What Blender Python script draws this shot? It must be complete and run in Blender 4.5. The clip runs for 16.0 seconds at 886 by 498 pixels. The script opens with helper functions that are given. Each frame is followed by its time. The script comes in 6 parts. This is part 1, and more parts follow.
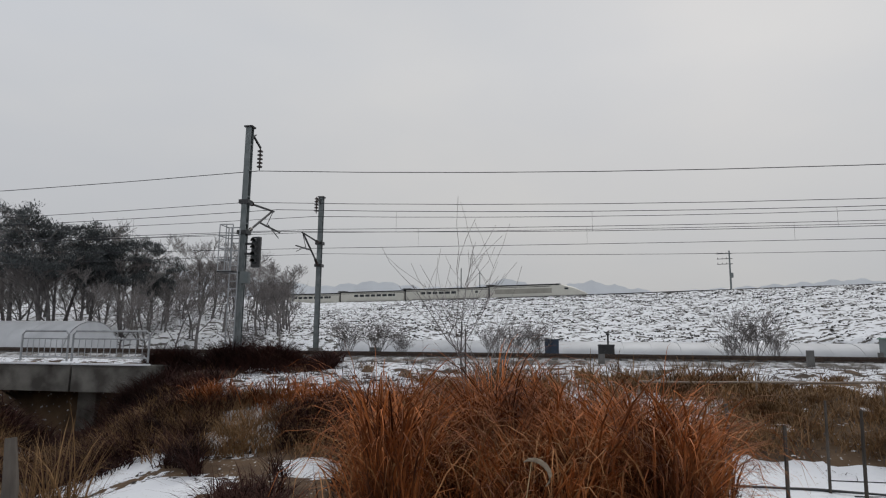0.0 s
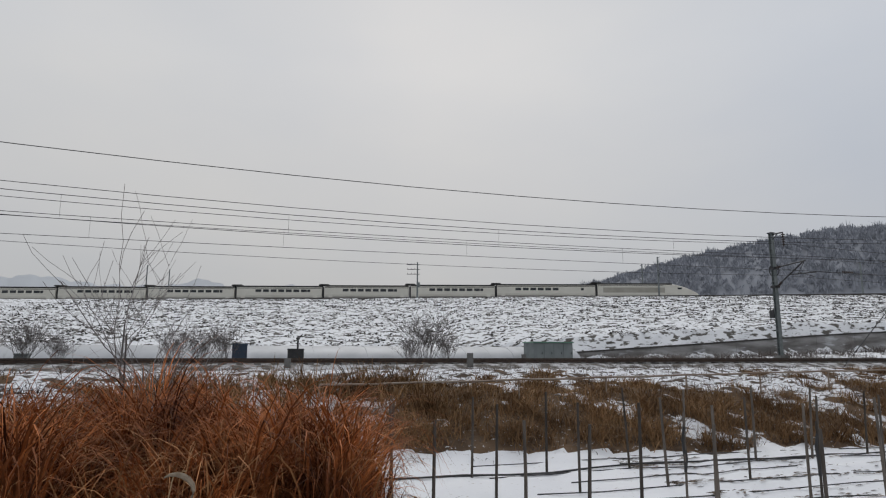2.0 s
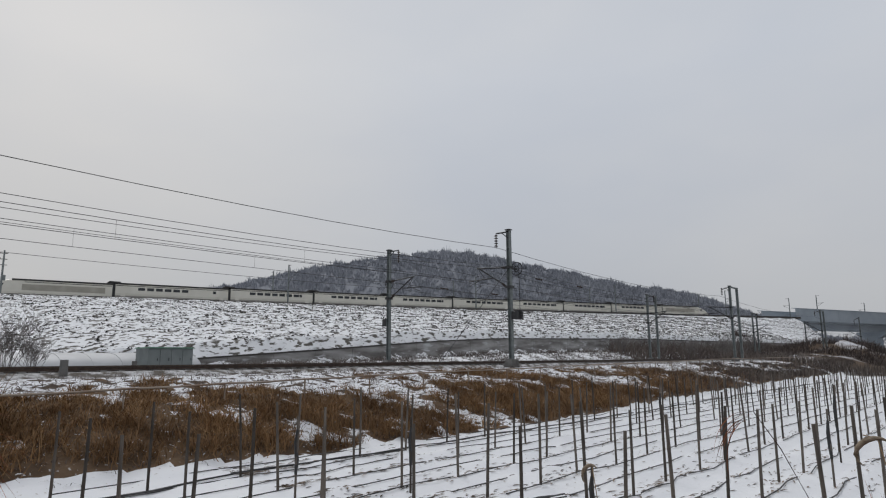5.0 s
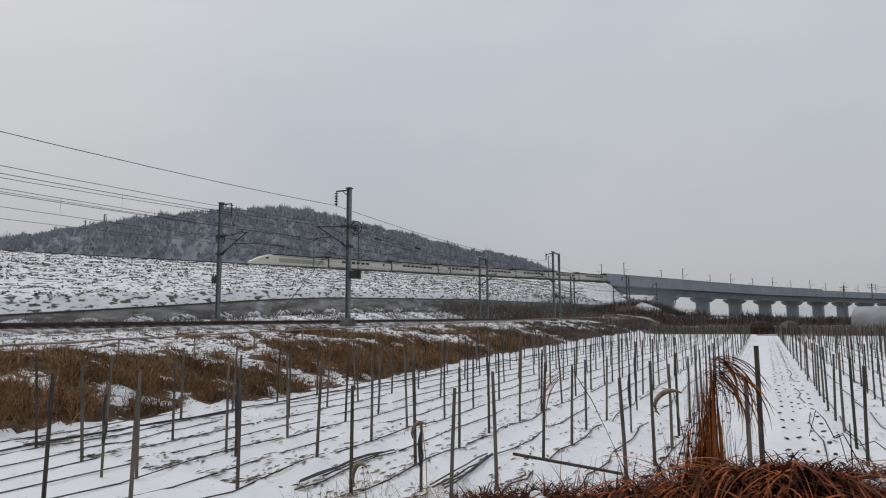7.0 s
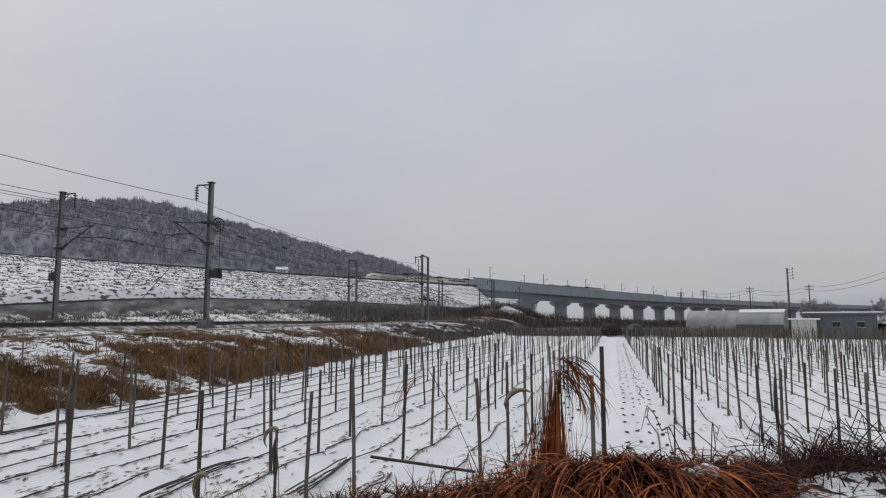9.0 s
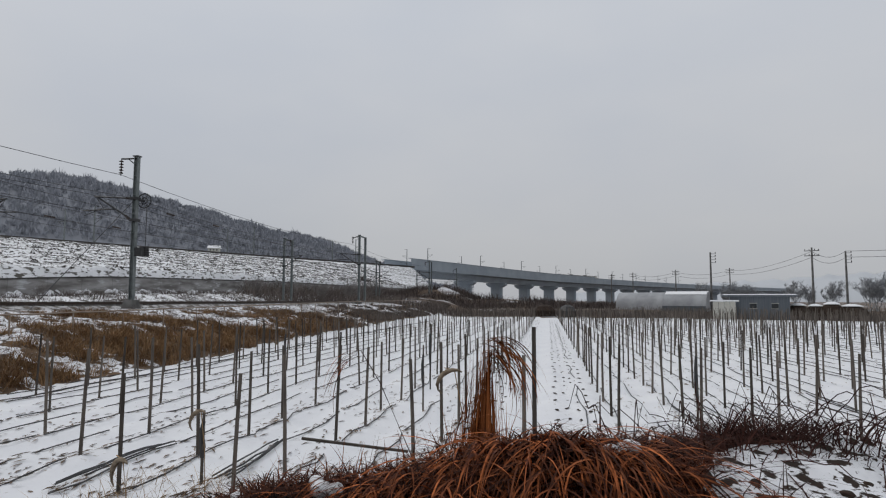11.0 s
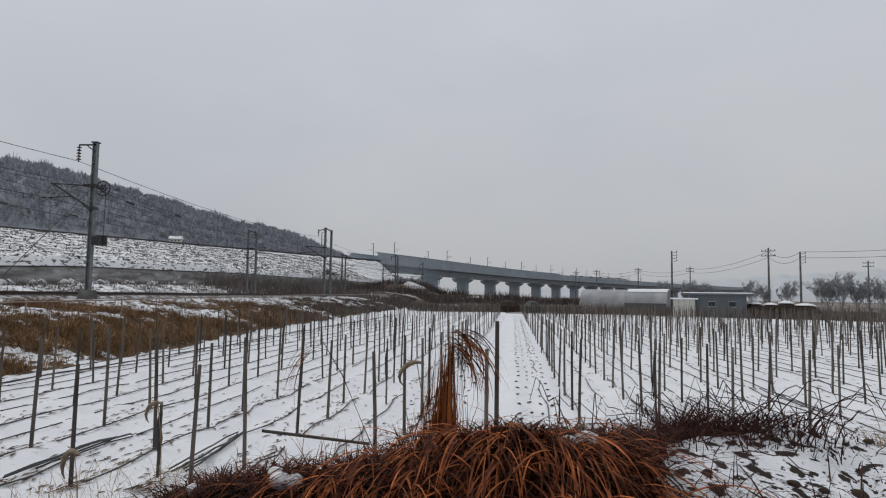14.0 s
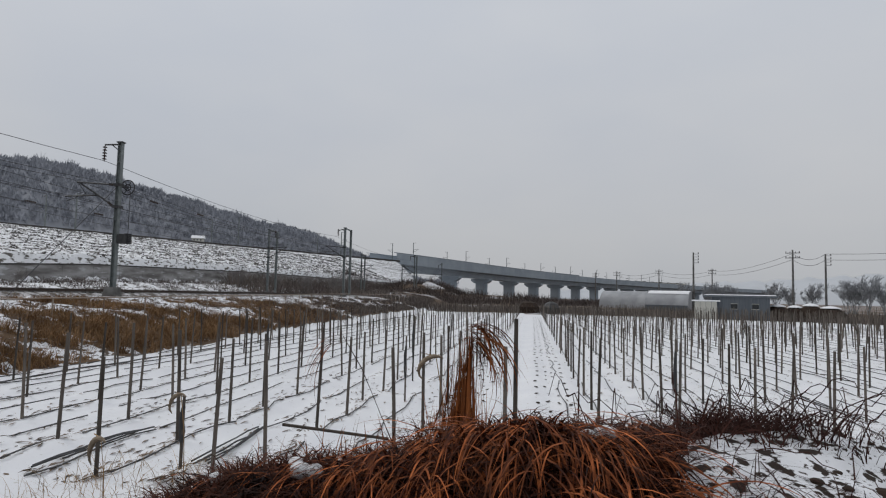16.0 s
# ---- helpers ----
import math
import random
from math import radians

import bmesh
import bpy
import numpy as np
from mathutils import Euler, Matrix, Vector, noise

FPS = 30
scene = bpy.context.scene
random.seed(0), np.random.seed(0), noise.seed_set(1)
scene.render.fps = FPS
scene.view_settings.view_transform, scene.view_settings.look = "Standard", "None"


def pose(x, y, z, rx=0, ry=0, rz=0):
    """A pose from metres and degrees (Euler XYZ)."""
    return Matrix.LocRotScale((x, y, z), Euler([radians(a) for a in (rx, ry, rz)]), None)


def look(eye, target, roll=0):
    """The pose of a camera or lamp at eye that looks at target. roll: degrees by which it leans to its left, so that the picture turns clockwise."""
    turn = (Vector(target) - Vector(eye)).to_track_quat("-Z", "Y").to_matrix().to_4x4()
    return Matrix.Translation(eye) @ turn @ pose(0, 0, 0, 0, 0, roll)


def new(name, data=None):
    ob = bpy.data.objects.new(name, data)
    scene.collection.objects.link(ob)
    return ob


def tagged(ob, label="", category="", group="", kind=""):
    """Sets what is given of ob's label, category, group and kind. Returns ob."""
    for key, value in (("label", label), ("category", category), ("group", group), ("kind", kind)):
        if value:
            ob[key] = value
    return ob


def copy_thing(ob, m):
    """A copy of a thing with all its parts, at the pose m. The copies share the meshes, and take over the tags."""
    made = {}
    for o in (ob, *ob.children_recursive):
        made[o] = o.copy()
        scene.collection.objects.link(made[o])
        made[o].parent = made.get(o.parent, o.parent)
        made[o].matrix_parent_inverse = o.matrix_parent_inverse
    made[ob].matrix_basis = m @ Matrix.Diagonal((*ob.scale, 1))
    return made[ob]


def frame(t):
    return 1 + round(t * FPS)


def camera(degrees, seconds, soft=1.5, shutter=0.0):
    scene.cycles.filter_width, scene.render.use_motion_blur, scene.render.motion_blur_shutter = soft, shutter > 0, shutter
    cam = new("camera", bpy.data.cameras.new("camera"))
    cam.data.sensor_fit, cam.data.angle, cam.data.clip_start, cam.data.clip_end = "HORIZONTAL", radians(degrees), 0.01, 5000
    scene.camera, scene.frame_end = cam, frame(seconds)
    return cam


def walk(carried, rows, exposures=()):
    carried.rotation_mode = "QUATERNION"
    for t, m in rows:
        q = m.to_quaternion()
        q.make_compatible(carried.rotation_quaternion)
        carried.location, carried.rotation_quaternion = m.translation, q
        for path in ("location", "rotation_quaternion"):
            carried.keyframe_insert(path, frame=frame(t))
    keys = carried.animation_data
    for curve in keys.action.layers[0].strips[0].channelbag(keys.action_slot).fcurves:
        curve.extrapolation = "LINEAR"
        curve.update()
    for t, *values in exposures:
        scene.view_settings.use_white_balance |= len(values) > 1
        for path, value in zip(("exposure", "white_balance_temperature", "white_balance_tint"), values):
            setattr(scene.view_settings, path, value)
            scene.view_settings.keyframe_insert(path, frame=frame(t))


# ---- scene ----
cam = camera(70.1, 16.0, soft=1.15)
PATH = [
    (0, (0.352, -0.19, 2.619), (0.177, 1.778, 2.929), 0.6),
    (0.5, (0.47, -0.215, 2.626), (0.468, 1.76, 2.941), 0.4),
    (1, (0.562, -0.271, 2.633), (0.779, 1.691, 2.954), 0.2),
    (1.5, (0.63, -0.25, 2.617), (1.071, 1.673, 2.943), -0.1),
    (2, (0.681, -0.171, 2.63), (1.412, 1.662, 2.958), 0.1),
    (2.5, (0.698, -0.135, 2.653), (1.733, 1.544, 2.987), -0.1),
    (3, (0.735, -0.119, 2.641), (1.948, 1.436, 2.976), -0.2),
    (3.5, (0.772, -0.112, 2.622), (2.111, 1.335, 2.96), -0.3),
    (4, (0.791, -0.096, 2.594), (2.234, 1.246, 2.935), -0.3),
    (6.3, (1.059, 0.123, 2.611), (2.835, 1.001, 2.883), -0.4),
    (6.5, (1.072, 0.113, 2.609), (2.874, 0.945, 2.858), -0.3),
    (7, (1.097, 0.1, 2.608), (2.955, 0.81, 2.823), -0.2),
    (7.5, (1.119, 0.083, 2.613), (3.014, 0.685, 2.827), -0.2),
    (8, (1.138, 0.057, 2.605), (3.058, 0.573, 2.823), -0.2),
    (8.5, (1.181, 0.025, 2.601), (3.126, 0.436, 2.82), -0.2),
    (9, (1.182, 0.009, 2.602), (3.144, 0.326, 2.823), -0.0),
    (9.5, (1.192, 0.001, 2.597), (3.164, 0.245, 2.82), 0.1),
    (9.7, (1.202, 0.009, 2.608), (3.178, 0.23, 2.825), 0.0),
    (12, (1.241, -0.05, 2.594), (3.235, 0.017, 2.732), 0.6),
    (12.5, (1.242, -0.047, 2.599), (3.237, -0.009, 2.737), 0.7),
    (13, (1.249, -0.041, 2.594), (3.244, -0.019, 2.734), 0.8),
    (13.5, (1.256, -0.043, 2.591), (3.251, -0.022, 2.73), 0.9),
    (14, (1.236, -0.051, 2.577), (3.231, -0.033, 2.723), 0.9),
    (14.5, (1.214, -0.069, 2.568), (3.208, -0.016, 2.716), 1.0),
    (15, (1.201, -0.051, 2.551), (3.193, 0.037, 2.704), 1.2),
    (15.5, (1.209, -0.031, 2.531), (3.199, 0.098, 2.681), 1.3),
    (16, (1.216, -0.046, 2.517), (3.209, 0.032, 2.664), 1.3),
]
walk(cam, [(t, look(eye, target, roll)) for t, eye, target, roll in PATH])

# ---- world, light ----
world = bpy.data.worlds.new("overcast_sky")
scene.world = world
world.use_nodes = True
wn, wl = world.node_tree.nodes, world.node_tree.links
bg = wn["Background"]
sky = wn.new("ShaderNodeTexSky")
sky.sky_type, sky.sun_disc = "NISHITA", False
sky.sun_elevation, sky.sun_rotation = radians(32), radians(20)
sky_dim = wn.new("ShaderNodeMix")
sky_dim.data_type, sky_dim.blend_type = "RGBA", "MULTIPLY"
sky_dim.inputs[0].default_value = 1.0
sky_dim.inputs[7].default_value = (0.09, 0.09, 0.09, 1)
wl.new(sky.outputs[0], sky_dim.inputs[6])
wtc = wn.new("ShaderNodeTexCoord")
wmap = wn.new("ShaderNodeMapping")
wmap.inputs["Scale"].default_value = (1.0, 1.0, 2.2)
wl.new(wtc.outputs["Generated"], wmap.inputs[0])
wnoise = wn.new("ShaderNodeTexNoise")
wnoise.inputs["Scale"].default_value, wnoise.inputs["Detail"].default_value = 1.6, 4.0
wl.new(wmap.outputs[0], wnoise.inputs["Vector"])
cloud = wn.new("ShaderNodeValToRGB")
cloud.color_ramp.elements[0].position, cloud.color_ramp.elements[0].color = 0.3, (0.545, 0.575, 0.625, 1)
cloud.color_ramp.elements[1].position, cloud.color_ramp.elements[1].color = 0.72, (0.635, 0.645, 0.66, 1)
wl.new(wnoise.outputs[0], cloud.inputs[0])
sky_mix = wn.new("ShaderNodeMix")
sky_mix.data_type = "RGBA"
sky_mix.inputs[0].default_value = 0.95
wl.new(sky_dim.outputs[2], sky_mix.inputs[6])
wl.new(cloud.outputs[0], sky_mix.inputs[7])
# the overcast is dimmer and hazier towards the horizon
wsep = wn.new("ShaderNodeSeparateXYZ")
wl.new(wtc.outputs["Generated"], wsep.inputs[0])
haze = wn.new("ShaderNodeValToRGB")
haze.color_ramp.elements[0].position, haze.color_ramp.elements[0].color = 0.0, (0.70, 0.705, 0.72, 1)
haze.color_ramp.elements[1].position, haze.color_ramp.elements[1].color = 0.42, (1.01, 1.01, 1.01, 1)
haze.color_ramp.elements.new(0.2).color = (0.875, 0.875, 0.88, 1)
wl.new(wsep.outputs[2], haze.inputs[0])
sky_dimmed = wn.new("ShaderNodeMix")
sky_dimmed.data_type, sky_dimmed.blend_type = "RGBA", "MULTIPLY"
sky_dimmed.inputs[0].default_value = 1.0
wl.new(sky_mix.outputs[2], sky_dimmed.inputs[6])
wl.new(haze.outputs[0], sky_dimmed.inputs[7])
# warmer cloud on the sun's side
glow = wn.new("ShaderNodeValToRGB")
glow.color_ramp.elements[0].position, glow.color_ramp.elements[0].color = 0.55, (1.0, 1.0, 1.005, 1)
glow.color_ramp.elements[1].position, glow.color_ramp.elements[1].color = 0.98, (1.015, 0.99, 0.955, 1)
wl.new(wsep.outputs[1], glow.inputs[0])
sky_tint = wn.new("ShaderNodeMix")
sky_tint.data_type, sky_tint.blend_type = "RGBA", "MULTIPLY"
sky_tint.inputs[0].default_value = 1.0
wl.new(sky_dimmed.outputs[2], sky_tint.inputs[6])
wl.new(glow.outputs[0], sky_tint.inputs[7])
wl.new(sky_tint.outputs[2], bg.inputs[0])
bg.inputs[1].default_value = 1.0

sun = new("sun", bpy.data.lights.new("sun", "SUN"))
sun.data.energy, sun.data.angle, sun.data.color = 0.72, radians(25), (1.0, 0.97, 0.93)
sun.matrix_world = look((0, 0, 50), (-15, -40, 0))


# ---- materials ----
def rgb(c):
    return (c[0], c[1], c[2], 1.0)


def mat(name, c1, c2=None, scale=4.0, rough=0.85, metal=0.0, bump=0.3, bump_scale=30.0, lo=0.35, hi=0.65, stretch=(1, 1, 1), vary=0.0, island=0.0, fine=None, detail=6.0):
    """Two colours mixed by noise in object space, with fine grain and relief; vary: by object, island: by loose piece."""
    m = bpy.data.materials.new(name)
    m.use_nodes = True
    n, l = m.node_tree.nodes, m.node_tree.links
    b = n["Principled BSDF"]
    b.inputs["Roughness"].default_value, b.inputs["Metallic"].default_value = rough, metal
    if rough >= 0.7:
        b.inputs["Specular IOR Level"].default_value = 0.2
    tc, mp = n.new("ShaderNodeTexCoord"), n.new("ShaderNodeMapping")
    mp.inputs["Scale"].default_value = stretch
    l.new(tc.outputs["Object"], mp.inputs[0])
    nz, ramp = n.new("ShaderNodeTexNoise"), n.new("ShaderNodeValToRGB")
    nz.inputs["Scale"].default_value, nz.inputs["Detail"].default_value = scale, detail
    l.new(mp.outputs[0], nz.inputs["Vector"])
    ramp.color_ramp.elements[0].position, ramp.color_ramp.elements[1].position = lo, hi
    ramp.color_ramp.elements[0].color, ramp.color_ramp.elements[1].color = rgb(c1), rgb(c2 or [v * 1.25 for v in c1])
    l.new(nz.outputs[0], ramp.inputs[0])
    out = ramp.outputs[0]
    grain = n.new("ShaderNodeTexNoise")
    grain.inputs["Scale"].default_value, grain.inputs["Detail"].default_value = bump_scale, 5.0
    l.new(mp.outputs[0], grain.inputs["Vector"])
    if fine:
        fr, fm = n.new("ShaderNodeValToRGB"), n.new("ShaderNodeMix")
        fr.color_ramp.elements[0].position, fr.color_ramp.elements[1].position = fine[1], fine[2]
        l.new(grain.outputs[0], fr.inputs[0])
        fm.data_type = "RGBA"
        l.new(fr.outputs[0], fm.inputs[0])
        l.new(out, fm.inputs[6])
        fm.inputs[7].default_value = rgb(fine[0])
        out = fm.outputs[2]
    if vary or island:
        hs = n.new("ShaderNodeHueSaturation")
        mr = n.new("ShaderNodeMapRange")
        k = vary or island
        mr.inputs[3].default_value, mr.inputs[4].default_value = 1 - k, 1 + k
        src = n.new("ShaderNodeObjectInfo") if vary else n.new("ShaderNodeNewGeometry")
        l.new(src.outputs["Random"] if vary else src.outputs["Random Per Island"], mr.inputs[0])
        l.new(mr.outputs[0], hs.inputs["Value"])
        l.new(out, hs.inputs["Color"])
        out = hs.outputs[0]
    l.new(out, b.inputs["Base Color"])
    if bump:
        bp = n.new("ShaderNodeBump")
        bp.inputs["Strength"].default_value, bp.inputs["Distance"].default_value = bump, 0.02
        l.new(grain.outputs[0], bp.inputs["Height"])
        l.new(bp.outputs[0], b.inputs["Normal"])
    return m


M_SNOW = mat("field_snow", (0.78, 0.79, 0.82), (0.83, 0.84, 0.86), 0.6, 0.7, bump=0.6, bump_scale=9, fine=((0.42, 0.38, 0.34), 0.66, 0.74))
M_SLOPE = mat("slope_snow_and_grass", (0.80, 0.81, 0.83), (0.12, 0.112, 0.10), 2.6, 0.8, bump=0.8, bump_scale=3, lo=0.55, hi=0.60, stretch=(0.45, 0.5, 1.3), fine=((0.13, 0.12, 0.105), 0.61, 0.66), detail=5)
M_BANK = mat("bank_dead_grass", (0.08, 0.052, 0.033), (0.16, 0.105, 0.064), 1.6, 0.95, bump=1.0, bump_scale=9, fine=((0.70, 0.71, 0.74), 0.64, 0.70))
M_BANKSNOW = mat("bank_snow_with_soil", (0.77, 0.78, 0.81), (0.085, 0.064, 0.05), 2.4, 0.9, bump=1.0, bump_scale=8, lo=0.535, hi=0.585, stretch=(0.7, 1.2, 1.0), fine=((0.11, 0.085, 0.066), 0.58, 0.64))
M_VERGE = mat("verge_snow_and_soil", (0.78, 0.79, 0.82), (0.034, 0.025, 0.020), 6.0, 0.9, bump=1.0, bump_scale=17, lo=0.56, hi=0.59, fine=((0.05, 0.036, 0.028), 0.60, 0.64), detail=10)
# near the sky's tone: horizon haze painted into the ridge colour
M_FARHILL = mat("haze_paled_ridge", (0.50, 0.525, 0.555), (0.55, 0.575, 0.605), 0.01, 1.0, bump=0.0)
M_FAR = mat("far_scrub_ground", (0.11, 0.075, 0.05), (0.60, 0.61, 0.64), 0.12, 0.9, bump=0.6, bump_scale=2, lo=0.52, hi=0.66)
M_BALLAST = mat("ballast", (0.13, 0.115, 0.10), (0.55, 0.55, 0.56), 2.2, 0.9, bump=1.0, bump_scale=18, lo=0.43, hi=0.58, fine=((0.05, 0.045, 0.04), 0.5, 0.7))
M_RAIL = mat("rusty_rail", (0.055, 0.04, 0.035), (0.09, 0.065, 0.05), 8, 0.5, 0.6, bump=0.1)
M_STEEL = mat("weathered_grey_mast_steel", (0.13, 0.15, 0.15), (0.20, 0.22, 0.22), 3, 0.6, 0.3, bump=0.1)
M_DARKSTEEL = mat("dark_fitting_steel", (0.035, 0.035, 0.038), (0.06, 0.06, 0.06), 10, 0.5, 0.4, bump=0.1)
M_WIRE = mat("wire_copper_dark", (0.035, 0.035, 0.04), None, 3, 0.6, 0.3, bump=0)
M_CERAMIC = mat("brown_glazed_insulator", (0.03, 0.022, 0.02), (0.05, 0.03, 0.025), 12, 0.25, bump=0)
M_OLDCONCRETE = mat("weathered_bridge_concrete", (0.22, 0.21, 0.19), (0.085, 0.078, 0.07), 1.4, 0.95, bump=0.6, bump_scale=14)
M_CONCRETE = mat("stained_concrete", (0.20, 0.197, 0.19), (0.09, 0.087, 0.083), 1.2, 0.9, bump=0.4, bump_scale=25)
# concrete tinted pale blue-grey, with distance haze in the colour
M_VIADUCT = mat("hazed_viaduct_concrete", (0.28, 0.32, 0.36), (0.34, 0.38, 0.42), 0.15, 0.9, bump=0.2, bump_scale=3)
M_WALL = mat("damp_retaining_wall", (0.36, 0.355, 0.35), (0.15, 0.142, 0.136), 0.9, 0.9, bump=0.4, bump_scale=1.6, stretch=(0.35, 0.35, 1.6), fine=((0.50, 0.51, 0.53), 0.57, 0.68))
M_STAKE = mat("grey_weathered_stake", (0.070, 0.060, 0.052), (0.14, 0.12, 0.102), 6, 0.85, bump=0.4, bump_scale=40, vary=0.45, stretch=(1, 1, 0.2))
M_STAKES = mat("grey_weathered_stakes", (0.070, 0.060, 0.052), (0.14, 0.12, 0.102), 0.6, 0.85, bump=0.0, island=0.45)
M_HOSE = mat("black_irrigation_hose", (0.022, 0.022, 0.024), (0.10, 0.10, 0.105), 1.2, 0.55, bump=0.1, lo=0.5, hi=0.75)
M_GRILLE = mat("train_grille_beige", (0.30, 0.285, 0.24), (0.38, 0.36, 0.31), 0.6, 0.5, bump=0.0)
M_BODY = mat("train_cream_paint", (0.58, 0.56, 0.495), (0.64, 0.62, 0.55), 0.4, 0.4, bump=0.0)
M_SKIRT = mat("train_skirt_grey", (0.24, 0.23, 0.205), (0.29, 0.28, 0.25), 0.8, 0.6, bump=0.0)
M_ROOF = mat("train_roof_dark", (0.03, 0.03, 0.03), (0.05, 0.05, 0.048), 1.0, 0.8, bump=0.0)
M_GLASS = mat("train_dark_window", (0.025, 0.028, 0.03), (0.035, 0.038, 0.04), 1, 0.15, bump=0.0)
# hill tones raised to pale blue-grey: distance haze put into the colours
M_HILL = mat("hazed_far_forest", (0.30, 0.315, 0.35), (0.335, 0.35, 0.385), 0.02, 0.95, bump=0.0, island=0.05)
M_HILLPINE = mat("hazed_far_pines", (0.275, 0.29, 0.325), (0.31, 0.325, 0.36), 0.02, 0.95, bump=0.0, island=0.05)
M_HILLSOIL = mat("hazed_hill_floor", (0.23, 0.243, 0.272), (0.27, 0.283, 0.313), 0.03, 0.95, bump=0.5, bump_scale=0.35)
# bark, twigs and needles paled to grey: haze put into their colour
M_BARK = mat("hazed_bark", (0.11, 0.102, 0.10), (0.18, 0.168, 0.162), 2, 0.9, bump=0.4)
M_TWIG = mat("hazed_grey_brown_twigs", (0.165, 0.15, 0.145), (0.25, 0.23, 0.22), 0.8, 0.9, bump=0.0)
M_PINE = mat("hazed_pine_needles", (0.07, 0.078, 0.08), (0.125, 0.135, 0.135), 1.5, 0.9, bump=0.0, island=0.3)
M_REED = mat("russet_dead_reed", (0.085, 0.022, 0.006), (0.44, 0.145, 0.042), 0.9, 0.7, bump=0.0, island=0.55)
M_HEAP = mat("wet_russet_leaves", (0.048, 0.011, 0.005), (0.39, 0.115, 0.036), 4.0, 0.8, bump=0.0, lo=0.36, hi=0.64, island=0.65)
# near-black litter tone also carries shade in gaps of reed bed and heap
M_LITTER_SHADE = mat("litter_and_gap_shade", (0.012, 0.0045, 0.0035), (0.075, 0.022, 0.011), 3.0, 0.85, bump=0.0, island=0.6)
M_STRAW = mat("pale_straw", (0.24, 0.15, 0.075), (0.40, 0.28, 0.16), 2.0, 0.8, bump=0.0, island=0.4)
M_BRUSH = mat("dark_red_bramble", (0.020, 0.008, 0.007), (0.060, 0.023, 0.017), 0.7, 0.9, bump=0.0, island=0.35)
M_VINYL = mat("dusty_greenhouse_vinyl", (0.42, 0.43, 0.445), (0.54, 0.55, 0.565), 0.5, 0.5, bump=0.2, bump_scale=3)
M_BLUE = mat("dark_blue_cabinet", (0.03, 0.045, 0.075), (0.04, 0.06, 0.09), 3, 0.5, 0.2, bump=0.1)
M_BLACK = mat("near_black_paint", (0.018, 0.018, 0.02), (0.03, 0.03, 0.03), 5, 0.5, bump=0.1)
M_GREYBOX = mat("grey_green_cabinet", (0.13, 0.15, 0.15), (0.17, 0.19, 0.19), 1.5, 0.55, 0.1, bump=0.1)
M_GREEN = mat("dull_green_roof", (0.05, 0.14, 0.09), (0.07, 0.18, 0.12), 2, 0.5, bump=0.1)
M_GALV = mat("galvanised_rail", (0.30, 0.31, 0.32), (0.40, 0.41, 0.42), 4, 0.5, 0.5, bump=0.1)
M_PIPE = mat("rusty_pale_pipe", (0.34, 0.29, 0.24), (0.22, 0.16, 0.12), 1.5, 0.7, 0.1, bump=0.1)
M_SHED = mat("shed_sheet_metal", (0.085, 0.10, 0.115), (0.125, 0.14, 0.16), 1, 0.6, 0.1, bump=0.3, bump_scale=8, stretch=(6, 6, 0.3))
M_CREAM = mat("cream_panel", (0.48, 0.47, 0.42), (0.55, 0.54, 0.49), 1, 0.7, bump=0.1)
M_SNOWCAP = mat("snow_cover", (0.80, 0.81, 0.83), (0.84, 0.85, 0.87), 1.0, 0.7, bump=0.5, bump_scale=6)
M_SOIL = mat("dark_wet_soil", (0.028, 0.020, 0.016), (0.055, 0.038, 0.028), 3, 0.9, bump=1.0, bump_scale=12)
M_WALLTOP = mat("dark_mossy_coping", (0.045, 0.042, 0.04), (0.09, 0.085, 0.08), 0.8, 0.9, bump=0.4)
M_LENS = mat("signal_lens_unlit", (0.015, 0.02, 0.02), None, 3, 0.2, bump=0)


# ---- mesh tools ----
def mesh_of(name, verts, faces, materials, face_mats=None, smooth=False):
    me = bpy.data.meshes.new(name)
    me.from_pydata([tuple(v) for v in verts] if not isinstance(verts, np.ndarray) else verts.tolist(), [], faces if isinstance(faces, list) else faces.tolist())
    for m in materials if isinstance(materials, (list, tuple)) else [materials]:
        me.materials.append(m)
    if face_mats is not None:
        me.polygons.foreach_set("material_index", np.asarray(face_mats, dtype=np.int32))
    if smooth:
        me.polygons.foreach_set("use_smooth", np.ones(len(me.polygons), dtype=bool))
    me.update()
    return me


